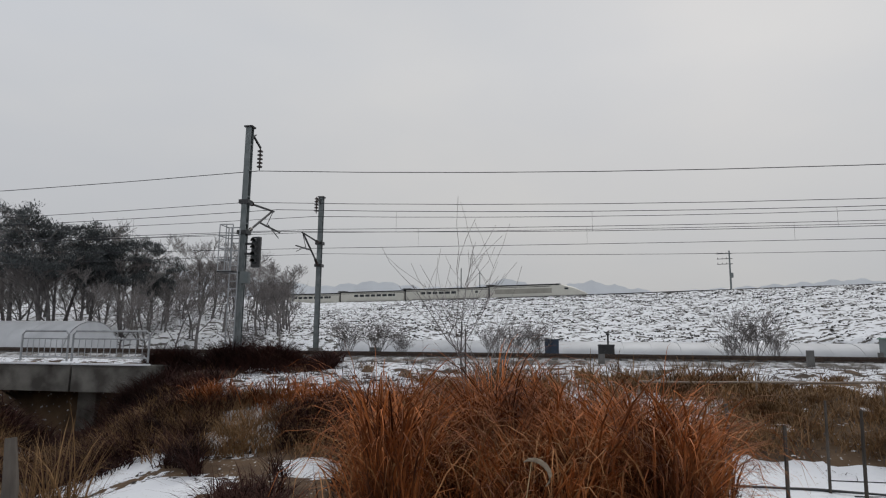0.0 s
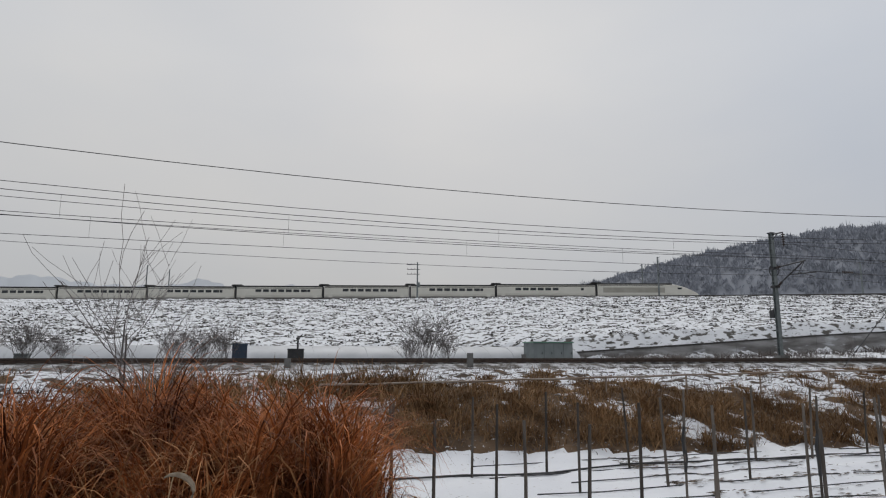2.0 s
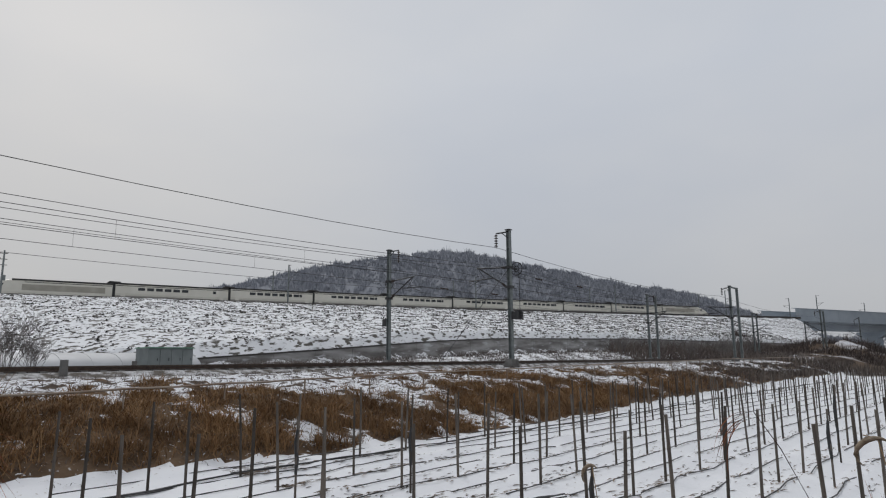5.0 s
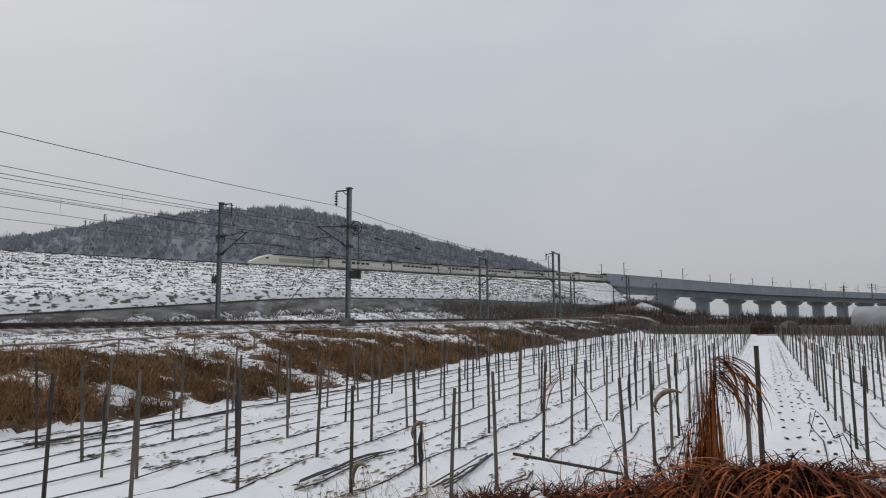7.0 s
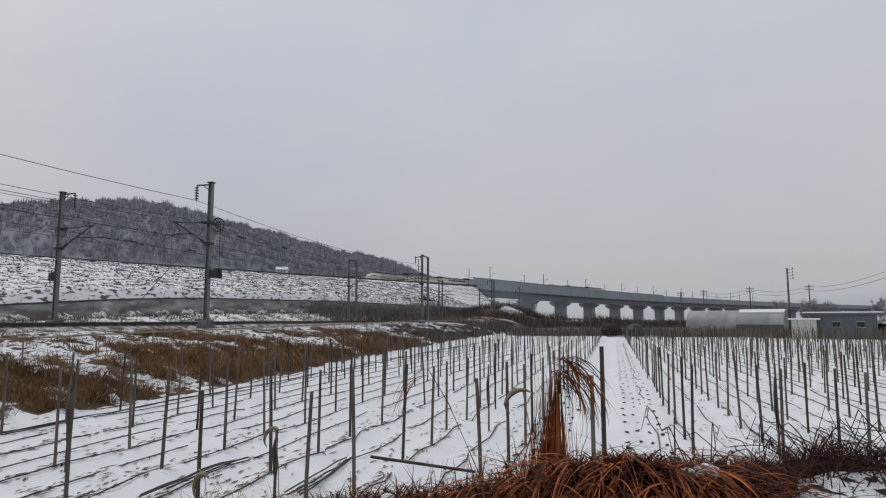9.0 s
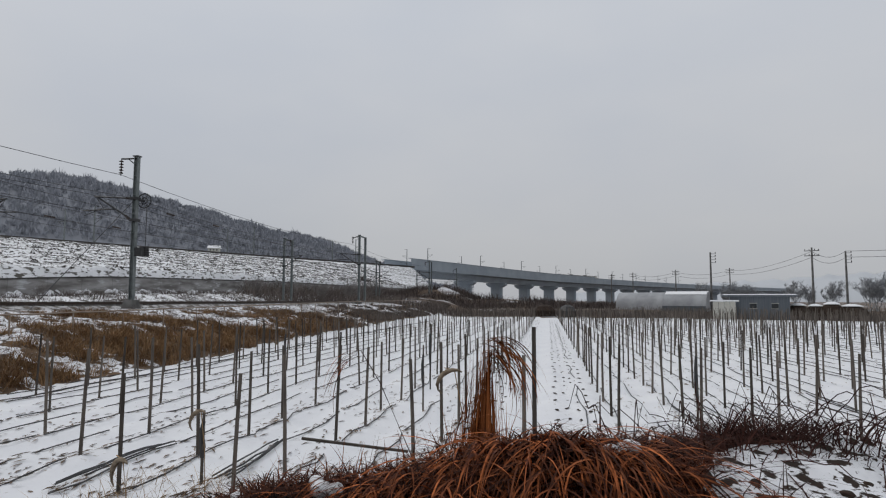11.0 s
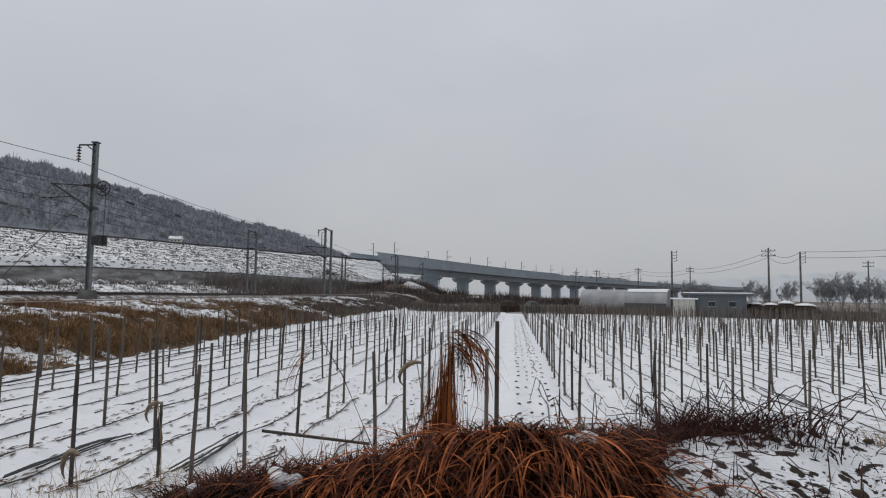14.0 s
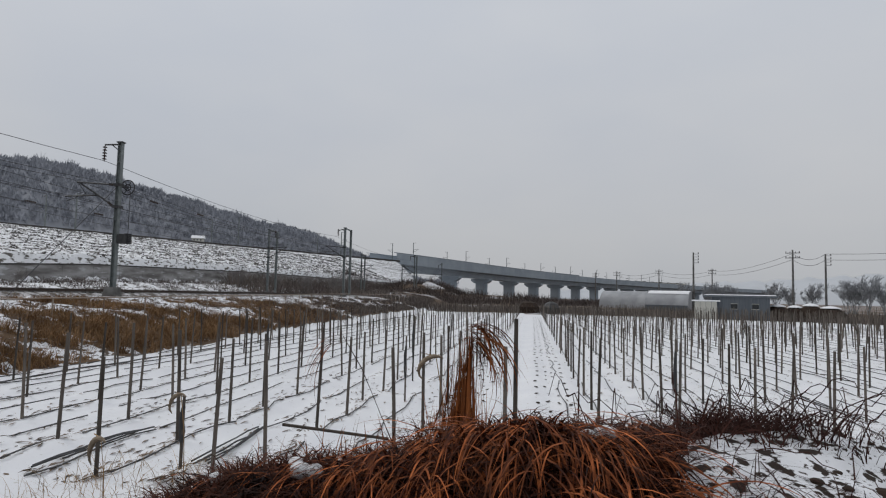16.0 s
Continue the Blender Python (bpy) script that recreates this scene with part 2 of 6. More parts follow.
class Shape:
    """Gathers pieces into one mesh."""

    def __init__(self):
        self.v, self.f = [], []

    def add(self, verts, faces):
        k = len(self.v)
        self.v += [tuple(p) for p in verts]
        self.f += [tuple(i + k for i in q) for q in faces]
        return self

    def box(self, c, s, rz=0.0, top=1.0, bevel=0.0):
        """A box with centre c and size s; top narrows it upwards; bevel cuts its upright edges."""
        hx, hy, hz = s[0] / 2, s[1] / 2, s[2] / 2
        b = min(bevel, hx * 0.9, hy * 0.9)
        if b:
            ring = [(hx - b, -hy), (hx, -hy + b), (hx, hy - b), (hx - b, hy), (-hx + b, hy), (-hx, hy - b), (-hx, -hy + b), (-hx + b, -hy)]
        else:
            ring = [(hx, -hy), (hx, hy), (-hx, hy), (-hx, -hy)]
        co, si = math.cos(rz), math.sin(rz)
        k = len(ring)
        vs = []
        for z, q in ((-hz, 1.0), (hz, top)):
            for x, y in ring:
                x, y = x * q, y * q
                vs.append((c[0] + x * co - y * si, c[1] + x * si + y * co, c[2] + z))
        fs = [tuple(reversed(range(k))), tuple(range(k, 2 * k))] + [(i, (i + 1) % k, k + (i + 1) % k, k + i) for i in range(k)]
        return self.add(vs, fs)

    def tube(self, pts, radii, sides=6, caps=True):
        pts = [Vector(p) for p in pts]
        if not isinstance(radii, (list, tuple)):
            radii = [radii] * len(pts)
        vs, fs = [], []
        for i, p in enumerate(pts):
            d = (pts[min(i + 1, len(pts) - 1)] - pts[max(i - 1, 0)])
            d = d.normalized() if d.length > 1e-9 else Vector((0, 0, 1))
            a = d.cross(Vector((0, 0, 1)) if abs(d.z) < 0.9 else Vector((1, 0, 0))).normalized()
            b = d.cross(a)
            for j in range(sides):
                w = 2 * math.pi * (j + 0.5) / sides
                vs.append(p + (a * math.cos(w) + b * math.sin(w)) * radii[i])
        for i in range(len(pts) - 1):
            for j in range(sides):
                k = (j + 1) % sides
                fs.append((i * sides + j, (i + 1) * sides + j, (i + 1) * sides + k, i * sides + k))
        if caps and sides > 2:
            fs.append(tuple(range(sides)))
            fs.append(tuple(reversed(range((len(pts) - 1) * sides, len(pts) * sides))))
        return self.add(vs, fs)

    def lathe(self, c, rows, sides=10):
        """Rings of (radius, height) about the upright axis at c."""
        vs, fs = [], []
        for r, z in rows:
            for j in range(sides):
                w = 2 * math.pi * j / sides
                vs.append((c[0] + r * math.cos(w), c[1] + r * math.sin(w), c[2] + z))
        for i in range(len(rows) - 1):
            for j in range(sides):
                k = (j + 1) % sides
                fs.append((i * sides + j, i * sides + k, (i + 1) * sides + k, (i + 1) * sides + j))
        fs.append(tuple(reversed(range(sides))))
        fs.append(tuple(range((len(rows) - 1) * sides, len(rows) * sides)))
        return self.add(vs, fs)

    def mesh(self, name, material, smooth=False):
        return mesh_of(name, self.v, self.f, material, smooth=smooth)


def part(name, shape, material, parent=None, label="", at=None, smooth=False):
    """Links a shape or mesh as one object, under a thing or part if given."""
    me = shape if isinstance(shape, bpy.types.Mesh) else shape.mesh(name, material, smooth)
    ob = new(name, me)
    if parent is not None:
        ob.parent = parent
    if at is not None:
        ob.matrix_basis = at
    if label:
        ob["label"] = label
    return ob


def thing(name, label, category, group="", at=None, kind=""):
    ob = new(name)
    ob.empty_display_size = 0.2
    if at is not None:
        ob.matrix_basis = at
    return tagged(ob, label, category, group, kind)


def smooth_step(x, a, b):
    k = np.clip((np.asarray(x, float) - a) / (b - a), 0, 1)
    return k * k * (3 - 2 * k)


def blades(base, height, width, bend, rng, levels=4, twist=True, lean=0.25, azimuth=None, power=2.2):
    """Curved, tapering blades of grass: verts and faces. base: (n, 3)."""
    n = len(base)
    az = rng.uniform(0, 2 * np.pi, n) if azimuth is None else azimuth
    h = np.broadcast_to(height, n).astype(float)
    w = np.broadcast_to(width, n).astype(float)
    bd = np.broadcast_to(bend, n).astype(float)
    d = np.stack([np.cos(az), np.sin(az), 0 * az], 1)
    sw = az + np.pi / 2 + (rng.uniform(-1, 1, n) if twist else 0)
    s = np.stack([np.cos(sw), np.sin(sw), 0 * az], 1)
    vs = np.zeros((n, levels * 2, 3))
    ln = rng.uniform(0, lean, n)
    for i in range(levels):
        k = i / (levels - 1)
        out = (ln * k + bd * k ** power * 2.2 / power) * h
        up = h * (k - 0.42 * bd * k ** (power + 0.8))
        p = base + d * out[:, None] + np.array([0, 0, 1.0]) * up[:, None]
        half = w * (1 - 0.9 * k ** 1.6) / 2
        vs[:, 2 * i] = p - s * half[:, None]
        vs[:, 2 * i + 1] = p + s * half[:, None]
    q = np.array([[2 * i, 2 * i + 1, 2 * i + 3, 2 * i + 2] for i in range(levels - 1)])
    fs = (np.arange(n)[:, None, None] * (levels * 2) + q[None]).reshape(-1, 4)
    return vs.reshape(-1, 3), fs


def strands(base, az, length, width, e0, curl, rng, levels=9, power=2.0, floor=None):
    """Long leaves that rise at the angle e0 and droop by curl along their length, lying on the floor where they meet it."""
    n = len(base)
    d = np.stack([np.cos(az), np.sin(az), 0 * az], 1)
    sw = az + np.pi / 2 + rng.uniform(-0.7, 0.7, n)
    s = np.stack([np.cos(sw), np.sin(sw), rng.uniform(-0.3, 0.3, n)], 1)
    vs = np.zeros((n, levels * 2, 3))
    p = np.array(base, float)
    lift = rng.uniform(0.0, 0.05, n)
    for i in range(levels):
        k = i / (levels - 1)
        if i:
            e = e0 - curl * ((k + (i - 1) / (levels - 1)) / 2) ** power
            p = p + (length / (levels - 1))[:, None] * (np.cos(e)[:, None] * d + np.sin(e)[:, None] * np.array([0, 0, 1.0]))
            if floor is not None:
                p[:, 2] = np.maximum(p[:, 2], floor(p[:, 0], p[:, 1]) + lift)
        half = width * min(1.0, 0.55 + 2 * k) * (1 - 0.92 * k ** 2.5) / 2
        vs[:, 2 * i] = p - s * half[:, None]
        vs[:, 2 * i + 1] = p + s * half[:, None]
    q = np.array([[2 * i, 2 * i + 1, 2 * i + 3, 2 * i + 2] for i in range(levels - 1)])
    return vs.reshape(-1, 3), (np.arange(n)[:, None, None] * (levels * 2) + q[None]).reshape(-1, 4)


def leaves(name, data, material, label, category):
    return tagged(part(name, mesh_of(name, data[0], data[1], material), None), label, category, kind="stuff")


# ---- the plan: two railways, the field, the ground's height ----
RAIL_AT, RAIL_TURN = np.array([-9.6, 27.0]), radians(-5.1)
RU = np.array([math.cos(RAIL_TURN), math.sin(RAIL_TURN)])
RN = np.array([-RU[1], RU[0]])
ROW_TURN = radians(-5.9)
FU = np.array([math.cos(ROW_TURN), math.sin(ROW_TURN)])
FN = np.array([-FU[1], FU[0]])
ARC, ARC_MID, ARC_ZERO = 2056.6, np.array([-681.7, -1793.5]), math.atan2(1918.8, 740.2)
RAIL_Z = 2.42


def rail_pt(a, c, z=0.0):
    p = RAIL_AT + RU * a + RN * c
    return (p[0], p[1], z)


def field_pt(a, b, z=0.0):
    p = FU * a + FN * b
    return (p[0], p[1], z)


def arc_pt(s, g=0.0):
    """A place on the fast line at s metres along it, g metres towards the near side; and its heading."""
    w = ARC_ZERO - s / ARC
    r = ARC - g
    return ARC_MID[0] + r * math.cos(w), ARC_MID[1] + r * math.sin(w), w - math.pi / 2


def line_z(s):
    """Height of the fast line's rail."""
    s = np.asarray(s, float)
    return 13.72 + 0.00985 * np.minimum(s, 222.0) - 1.05 * smooth_step(s, 225, 400)


VIADUCT = 224.0
_rng = np.random.default_rng(5)
_waves = [(_rng.uniform(-1, 1, 2), _rng.uniform(0, 6.28)) for _ in range(24)]


def rough(x, y, size, amount, k0=0):
    z = 0
    for i in range(6):
        d, ph = _waves[(k0 + i) % 24]
        f = (1.6 ** i) / size
        z = z + amount / (1.35 ** i) * np.sin((x * d[0] + y * d[1]) * f * 6.28 / np.hypot(*d) + ph)
    return z / 3


def foot_line(along):
    """Where the slope behind the railway begins: lateral place, lower and upper height of its retaining wall."""
    foot = np.interp(along, [-60, 30, 36, 72, 110, 300], [24, 24, 19.1, 16.8, 16.2, 16.2])
    low = np.interp(along, [-60, 30, 48, 72, 110, 300], [1.9, 1.9, 2.3, 3.15, 3.6, 3.9])
    top = np.interp(along, [-60, 30, 36, 48, 62, 72, 110, 300], [1.9, 1.9, 2.6, 3.35, 4.3, 4.75, 5.4, 6.5])
    return foot, low, top


def ground_z(x, y):
    x, y = np.asarray(x, float), np.asarray(y, float)
    px, py = x - RAIL_AT[0], y - RAIL_AT[1]
    c = px * RN[0] + py * RN[1]
    along = px * RU[0] + py * RU[1]
    a, b = x * FU[0] + y * FU[1], x * FN[0] + y * FN[1]
    # railway bank
    bank = np.interp(c, [-13.2, -11.6, -9.6, -8, -5, -3.4, 8, 11], [0, 0.15, 0.85, 1.35, 1.75, 2.05, 2.05, 1.9])
    # foot of the slope, behind the railway
    foot, low, top = foot_line(along)
    dx, dy = x - ARC_MID[0], y - ARC_MID[1]
    g = ARC - np.hypot(dx, dy)
    s = ARC * (ARC_ZERO - np.arctan2(dy, dx))
    z_line = line_z(s) + 0.28
    past = c - foot
    ds = np.maximum(g - 5.6, 0)
    w = np.clip(past / np.maximum(past + ds, 1e-3), 0, 1)
    slope = top + (z_line - top) * (0.35 * w + 0.65 * smooth_step(w, -0.35, 1.02))
    slope = np.where(g < -9, np.maximum(z_line + (g + 9) * 0.5, 3.0), slope)
    gone = smooth_step(s, VIADUCT - 3, VIADUCT + 22)
    slope = slope * (1 - gone) + 2.0 * gone
    lift = smooth_step(past, 0, 0.7)
    mid = 1.9 + (low - 1.9) * smooth_step(c, 9, 15)
    behind = mid * (1 - lift) + slope * lift
    # wooded rise behind the far tunnel
    behind = behind + 2.2 * smooth_step(c, 24, 44) * smooth_step(-along - 0.33 * c, 2, 14) * (1 - smooth_step(c, 60, 120))
    z = np.where(c > 9, behind, bank)
    # verge on which the camera stands, falling to the field and to the reed bed
    edge = np.interp(b, [-60, -6, -2, 1, 4, 12, 40], [9.9, 9.6, 8.4, 4.6, 3.0, 1.0, 1.0])
    fall = np.interp(b, [-3, 1], [3.0, 4.4])
    verge = 1.0 * (1 - smooth_step(a, edge - 1.0, edge + fall)) * (1 - smooth_step(y, 2.5, 7.0))
    # heap of cut reeds and soil at the field's near end, and the snowy bank beside it
    verge = verge + 0.42 * np.exp(-((a - 6.6) / 1.2) ** 2 - ((b - 0.3) / 1.9) ** 2) + 0.22 * np.exp(-((a - 6.6) / 0.8) ** 2 - ((b - 0.5) / 1.1) ** 2)
    verge = verge + 0.30 * np.exp(-((a - 8.0) / 1.2) ** 2 - ((b + 2.2) / 1.3) ** 2) + 0.55 * np.exp(-((a - 9.8) / 2.0) ** 2 - ((b + 7.6) / 2.2) ** 2)
    verge = verge + 0.46 * np.exp(-((a - 6.3) / 0.85) ** 2 - ((b - 2.5) / 1.3) ** 2)
    # planting ridges
    ridge = np.where((c < -12.5) & (a > 9) & (a < 97), 0.05 * np.cos(b / 0.95 * 2 * np.pi), 0)
    z = z + ridge * np.clip(1.4 - a / 60, 0, 1)
    z = z + np.where(c < -9, verge, 0)
    # brook to the culvert under the railway
    t = np.clip((y - 2) / 21.0, 0, 1)
    brook = x - (-3.5 - 12.2 * t)
    cut = np.exp(-(brook / 2.6) ** 2) * smooth_step(y, 1, 6) * (1 - smooth_step(y, 22.5, 23.2))
    z = z * (1 - cut) + (-0.7) * cut
    # scrubby mounds beyond the field
    z = z + 3.2 * np.exp(-((x - 154) / 12.0) ** 2 - ((y - 13) / 11.0) ** 2) + 1.8 * np.exp(-((x - 140) / 6.0) ** 2 - ((y + 4) / 14.0) ** 2)
    z = z + np.where((a > 96) & (c < -3), 1.0 * smooth_step(a, 96, 112), 0)
    near = np.exp(-((x - 3) ** 2 + (y - 2) ** 2) / 600)
    z = z + rough(x, y, 3.2, 0.05, 3) * (0.25 + 1.2 * near) * np.where(np.hypot(x - 1.3, y - .1) < 2, 0.3, 1)
    onverge = np.where((a > 5) & (a < 12.5) & (b < -0.8) & (b > -14), 1, 0) * smooth_step(-b, 0.8, 2.0)
    z = z + onverge * (rough(x, y, 1.3, 0.10, 1) + rough(x, y, 0.6, 0.05, 15))
    onslope = np.where((c > 9) & (past > 0.5) & (g > 9), 1, 0)
    z = z + onslope * rough(x, y, 9.0, 0.25, 9)
    onbank = np.where((c > -12) & (c < -4), 1, 0)
    z = z + onbank * rough(x, y, 2.6, 0.13, 6)
    return z


def gz(x, y):
    return float(ground_z(x, y))


SNOW_GAPS = ((-6.2, 16.1, 0.95, 1.5), (-3.6, 13.6, 0.8, 0.8), (-6.5, 11.9, 1.5, 1.3), (-8.6, 14.2, 1.2, 1.2), (-13.4, 17.2, 1.2, 1.5))


def grass_cover(along, c):
    """Above zero where brown grass covers the near railway bank."""
    along, c = np.asarray(along, float), np.asarray(c, float)
    p = np.sin(along * 0.33 + 1.0) + np.sin(along * 0.71 + c * 0.6) + 0.8 * np.sin(c * 1.1 + along * 0.15) + 0.7 * np.sin(along * 1.9 + c * 2.3) + 0.8 * np.sin(along * 3.3 - c * 1.7) + 0.6 * np.sin(along * 5.3 + c * 4.1 + 2)
    return p + np.interp(c, [-12, -10, -8.5, -7.2, -6, -4.6, -3.6], [1.3, 1.5, 0.0, 0.0, -0.9, -0.9, -2.4]) - 2.6 * (smooth_step(c, -8.8, -8.2) * (1 - smooth_step(along, 7, 10))) + np.interp(along, [8, 13, 17, 22, 27], [0.9, 0.4, 0.15, 0.1, 0.2])


EDGE_A, EDGE_C = [-20, 8, 13, 19, 25, 34, 48, 80, 130], [-12.4, -12.2, -10.9, -11.2, -11.8, -12.2, -11.3, -10.8, -10.6]


def field_edge(along):
    """Lateral place at which the bank's grass ends and the field's snow begins."""
    return np.interp(along, EDGE_A, EDGE_C)


def graded(lo, hi, a, b, fine, grow):
    """Coordinates from lo to hi, evenly fine between a and b, coarser outside."""
    mid = list(np.arange(a, b, fine))
    out, p, st = [], a, fine
    while p > lo:
        st = min(st * grow, 60)
        p -= st
        out.append(p)
    left = out[::-1]
    out, p, st = [], mid[-1], fine
    while p < hi:
        st = min(st * grow, 60)
        p += st
        out.append(p)
    return np.array(left + mid + out)


def build_ground():
    xs = graded(-1500, 1900, -12, 26, 0.2, 1.03)
    ys = graded(-1500, 1700, -10, 26, 0.2, 1.03)
    X, Y = np.meshgrid(xs, ys, indexing="xy")
    Z = ground_z(X, Y)
    verts = np.stack([X.ravel(), Y.ravel(), Z.ravel()], 1)
    nx, ny = len(xs), len(ys)
    i = (np.arange(ny - 1)[:, None] * nx + np.arange(nx - 1)[None]).ravel()
    faces = np.stack([i, i + 1, i + nx + 1, i + nx], 1)
    cx, cy = (X[:-1, :-1] + X[1:, 1:]).ravel() / 2, (Y[:-1, :-1] + Y[1:, 1:]).ravel() / 2
    c = (cx - RAIL_AT[0]) * RN[0] + (cy - RAIL_AT[1]) * RN[1]
    a, b = cx * FU[0] + cy * FU[1], cx * FN[0] + cy * FN[1]
    wob = rough(cx, cy, 5.0, 0.9, 12)
    m = np.zeros(len(faces), int)
    m[(c > field_edge((cx - RAIL_AT[0]) * RU[0] + (cy - RAIL_AT[1]) * RU[1]) + 0.3 + wob * 0.6)] = 6
    m[(c > field_edge((cx - RAIL_AT[0]) * RU[0] + (cy - RAIL_AT[1]) * RU[1])) & (c < -3) & (grass_cover((cx - RAIL_AT[0]) * RU[0] + (cy - RAIL_AT[1]) * RU[1], c) > 0)] = 1
    m[c > 8] = 2
    start = np.interp(b, [-80, -6, 0, 3, 6, 8, 14], [12.5, 11.5, 9.0, 8.2, 6.0, 4.6, 3.2])
    m[(a < start + wob * 0.5) & (c <= -10)] = 3
    m[((a - 6.2) / 1.4) ** 2 + ((b - 1.7) / 2.8) ** 2 < 1 + 0.25 * wob] = 5
    m[((a - 8.1) / 0.5) ** 2 + ((b + 1.7) / 0.9) ** 2 < 0.8 + 0.3 * wob] = 5
    rail_a = (cx - RAIL_AT[0]) * RU[0] + (cy - RAIL_AT[1]) * RU[1]
    m[(rail_a > -14) & (rail_a < 1.2 + wob) & (c < -4.2) & (c > -13)] = 1
    m[(cx < -1.6) & (cx > -11) & (c < -9) & (cy > 6.5) & (m != 0)] = 1
    m[(a > 98) & (c < 8)] = 4
    m[(np.hypot(cx, cy) > 330) & (m != 2)] = 4
    for ex, ey, rx, ry in SNOW_GAPS:
        gap = ((cx - ex) / rx) ** 2 + ((cy - ey) / ry) ** 2 + 0.5 * rough(cx, cy, 0.9, 1.0, 5)
        m[gap < 1.3] = 3
        m[gap < 0.75] = 0
    me = mesh_of("ground", verts, faces, [M_SNOW, M_BANK, M_SLOPE, M_VERGE, M_FAR, M_SOIL, M_BANKSNOW], m, smooth=True)
    tagged(new("ground", me), "snow-dusted farmland with brown grassy railway banks", "ground", kind="structure")


build_ground()


# ---- the near railway ----
def build_tracks():
    bed = Shape()
    A = list(np.arange(-60, 330, 6.0))
    prof = [(-3.3, 1.75), (-2.0, 2.22), (6.5, 2.22), (8.3, 1.7)]
    vs = [rail_pt(a, c, z + 0.03 * math.sin(a * 1.7 + c)) for a in A for c, z in prof]
    fs = [(i * 4 + j, (i + 1) * 4 + j, (i + 1) * 4 + j + 1, i * 4 + j + 1) for i in range(len(A) - 1) for j in range(3)]
    bed.add(vs, fs)
    tagged(part("ballast_bed", bed, M_BALLAST), "stony double-track ballast bed dusted with snow", "ballast", kind="structure")
    for k, c0 in enumerate((0.0, 4.5)):
        track = thing("railway_track", "dark steel rails on concrete sleepers in snowy ballast", "railway track", "tracks of the near line", kind="structure")
        for side in (-0.755, 0.755):
            sh = Shape()
            pr = [(-0.07, 0.0), (-0.07, 0.02), (-0.012, 0.035), (-0.012, 0.11), (-0.035, 0.12), (-0.035, 0.155), (0.035, 0.155), (0.035, 0.12), (0.012, 0.11), (0.012, 0.035), (0.07, 0.02), (0.07, 0.0)]
            ends = (-60, 324)
            sh.add([rail_pt(a, c0 + side + y, RAIL_Z - 0.155 + z) for a in ends for y, z in pr], [(j, (j + 1) % 12, 12 + (j + 1) % 12, 12 + j) for j in range(12)])
            part("rail", sh, M_RAIL, track)
        sl = Shape()
        for a in np.arange(-30, 130, 0.65):
            p = rail_pt(a, c0, RAIL_Z - 0.21)
            sl.box(p, (0.24, 2.4, 0.14), RAIL_TURN, top=0.92)
        tagged(part("sleepers", sl, M_CONCRETE, track), kind="stuff")


build_tracks()


def insulator(sh, top, n=5, r=0.11, pitch=0.16):
    x, y, z = top
    rows = [(0.02, 0)]
    for i in range(n):
        q = -0.12 - i * pitch
        rows += [(0.03, q + 0.06), (r, q), (r * 0.9, q - 0.035), (0.03, q - 0.05)]
    rows.append((0.02, -0.12 - n * pitch))
    sh.lathe((x, y, z), [(a, b) for a, b in reversed(rows)], 8)
    return z - 0.12 - n * pitch


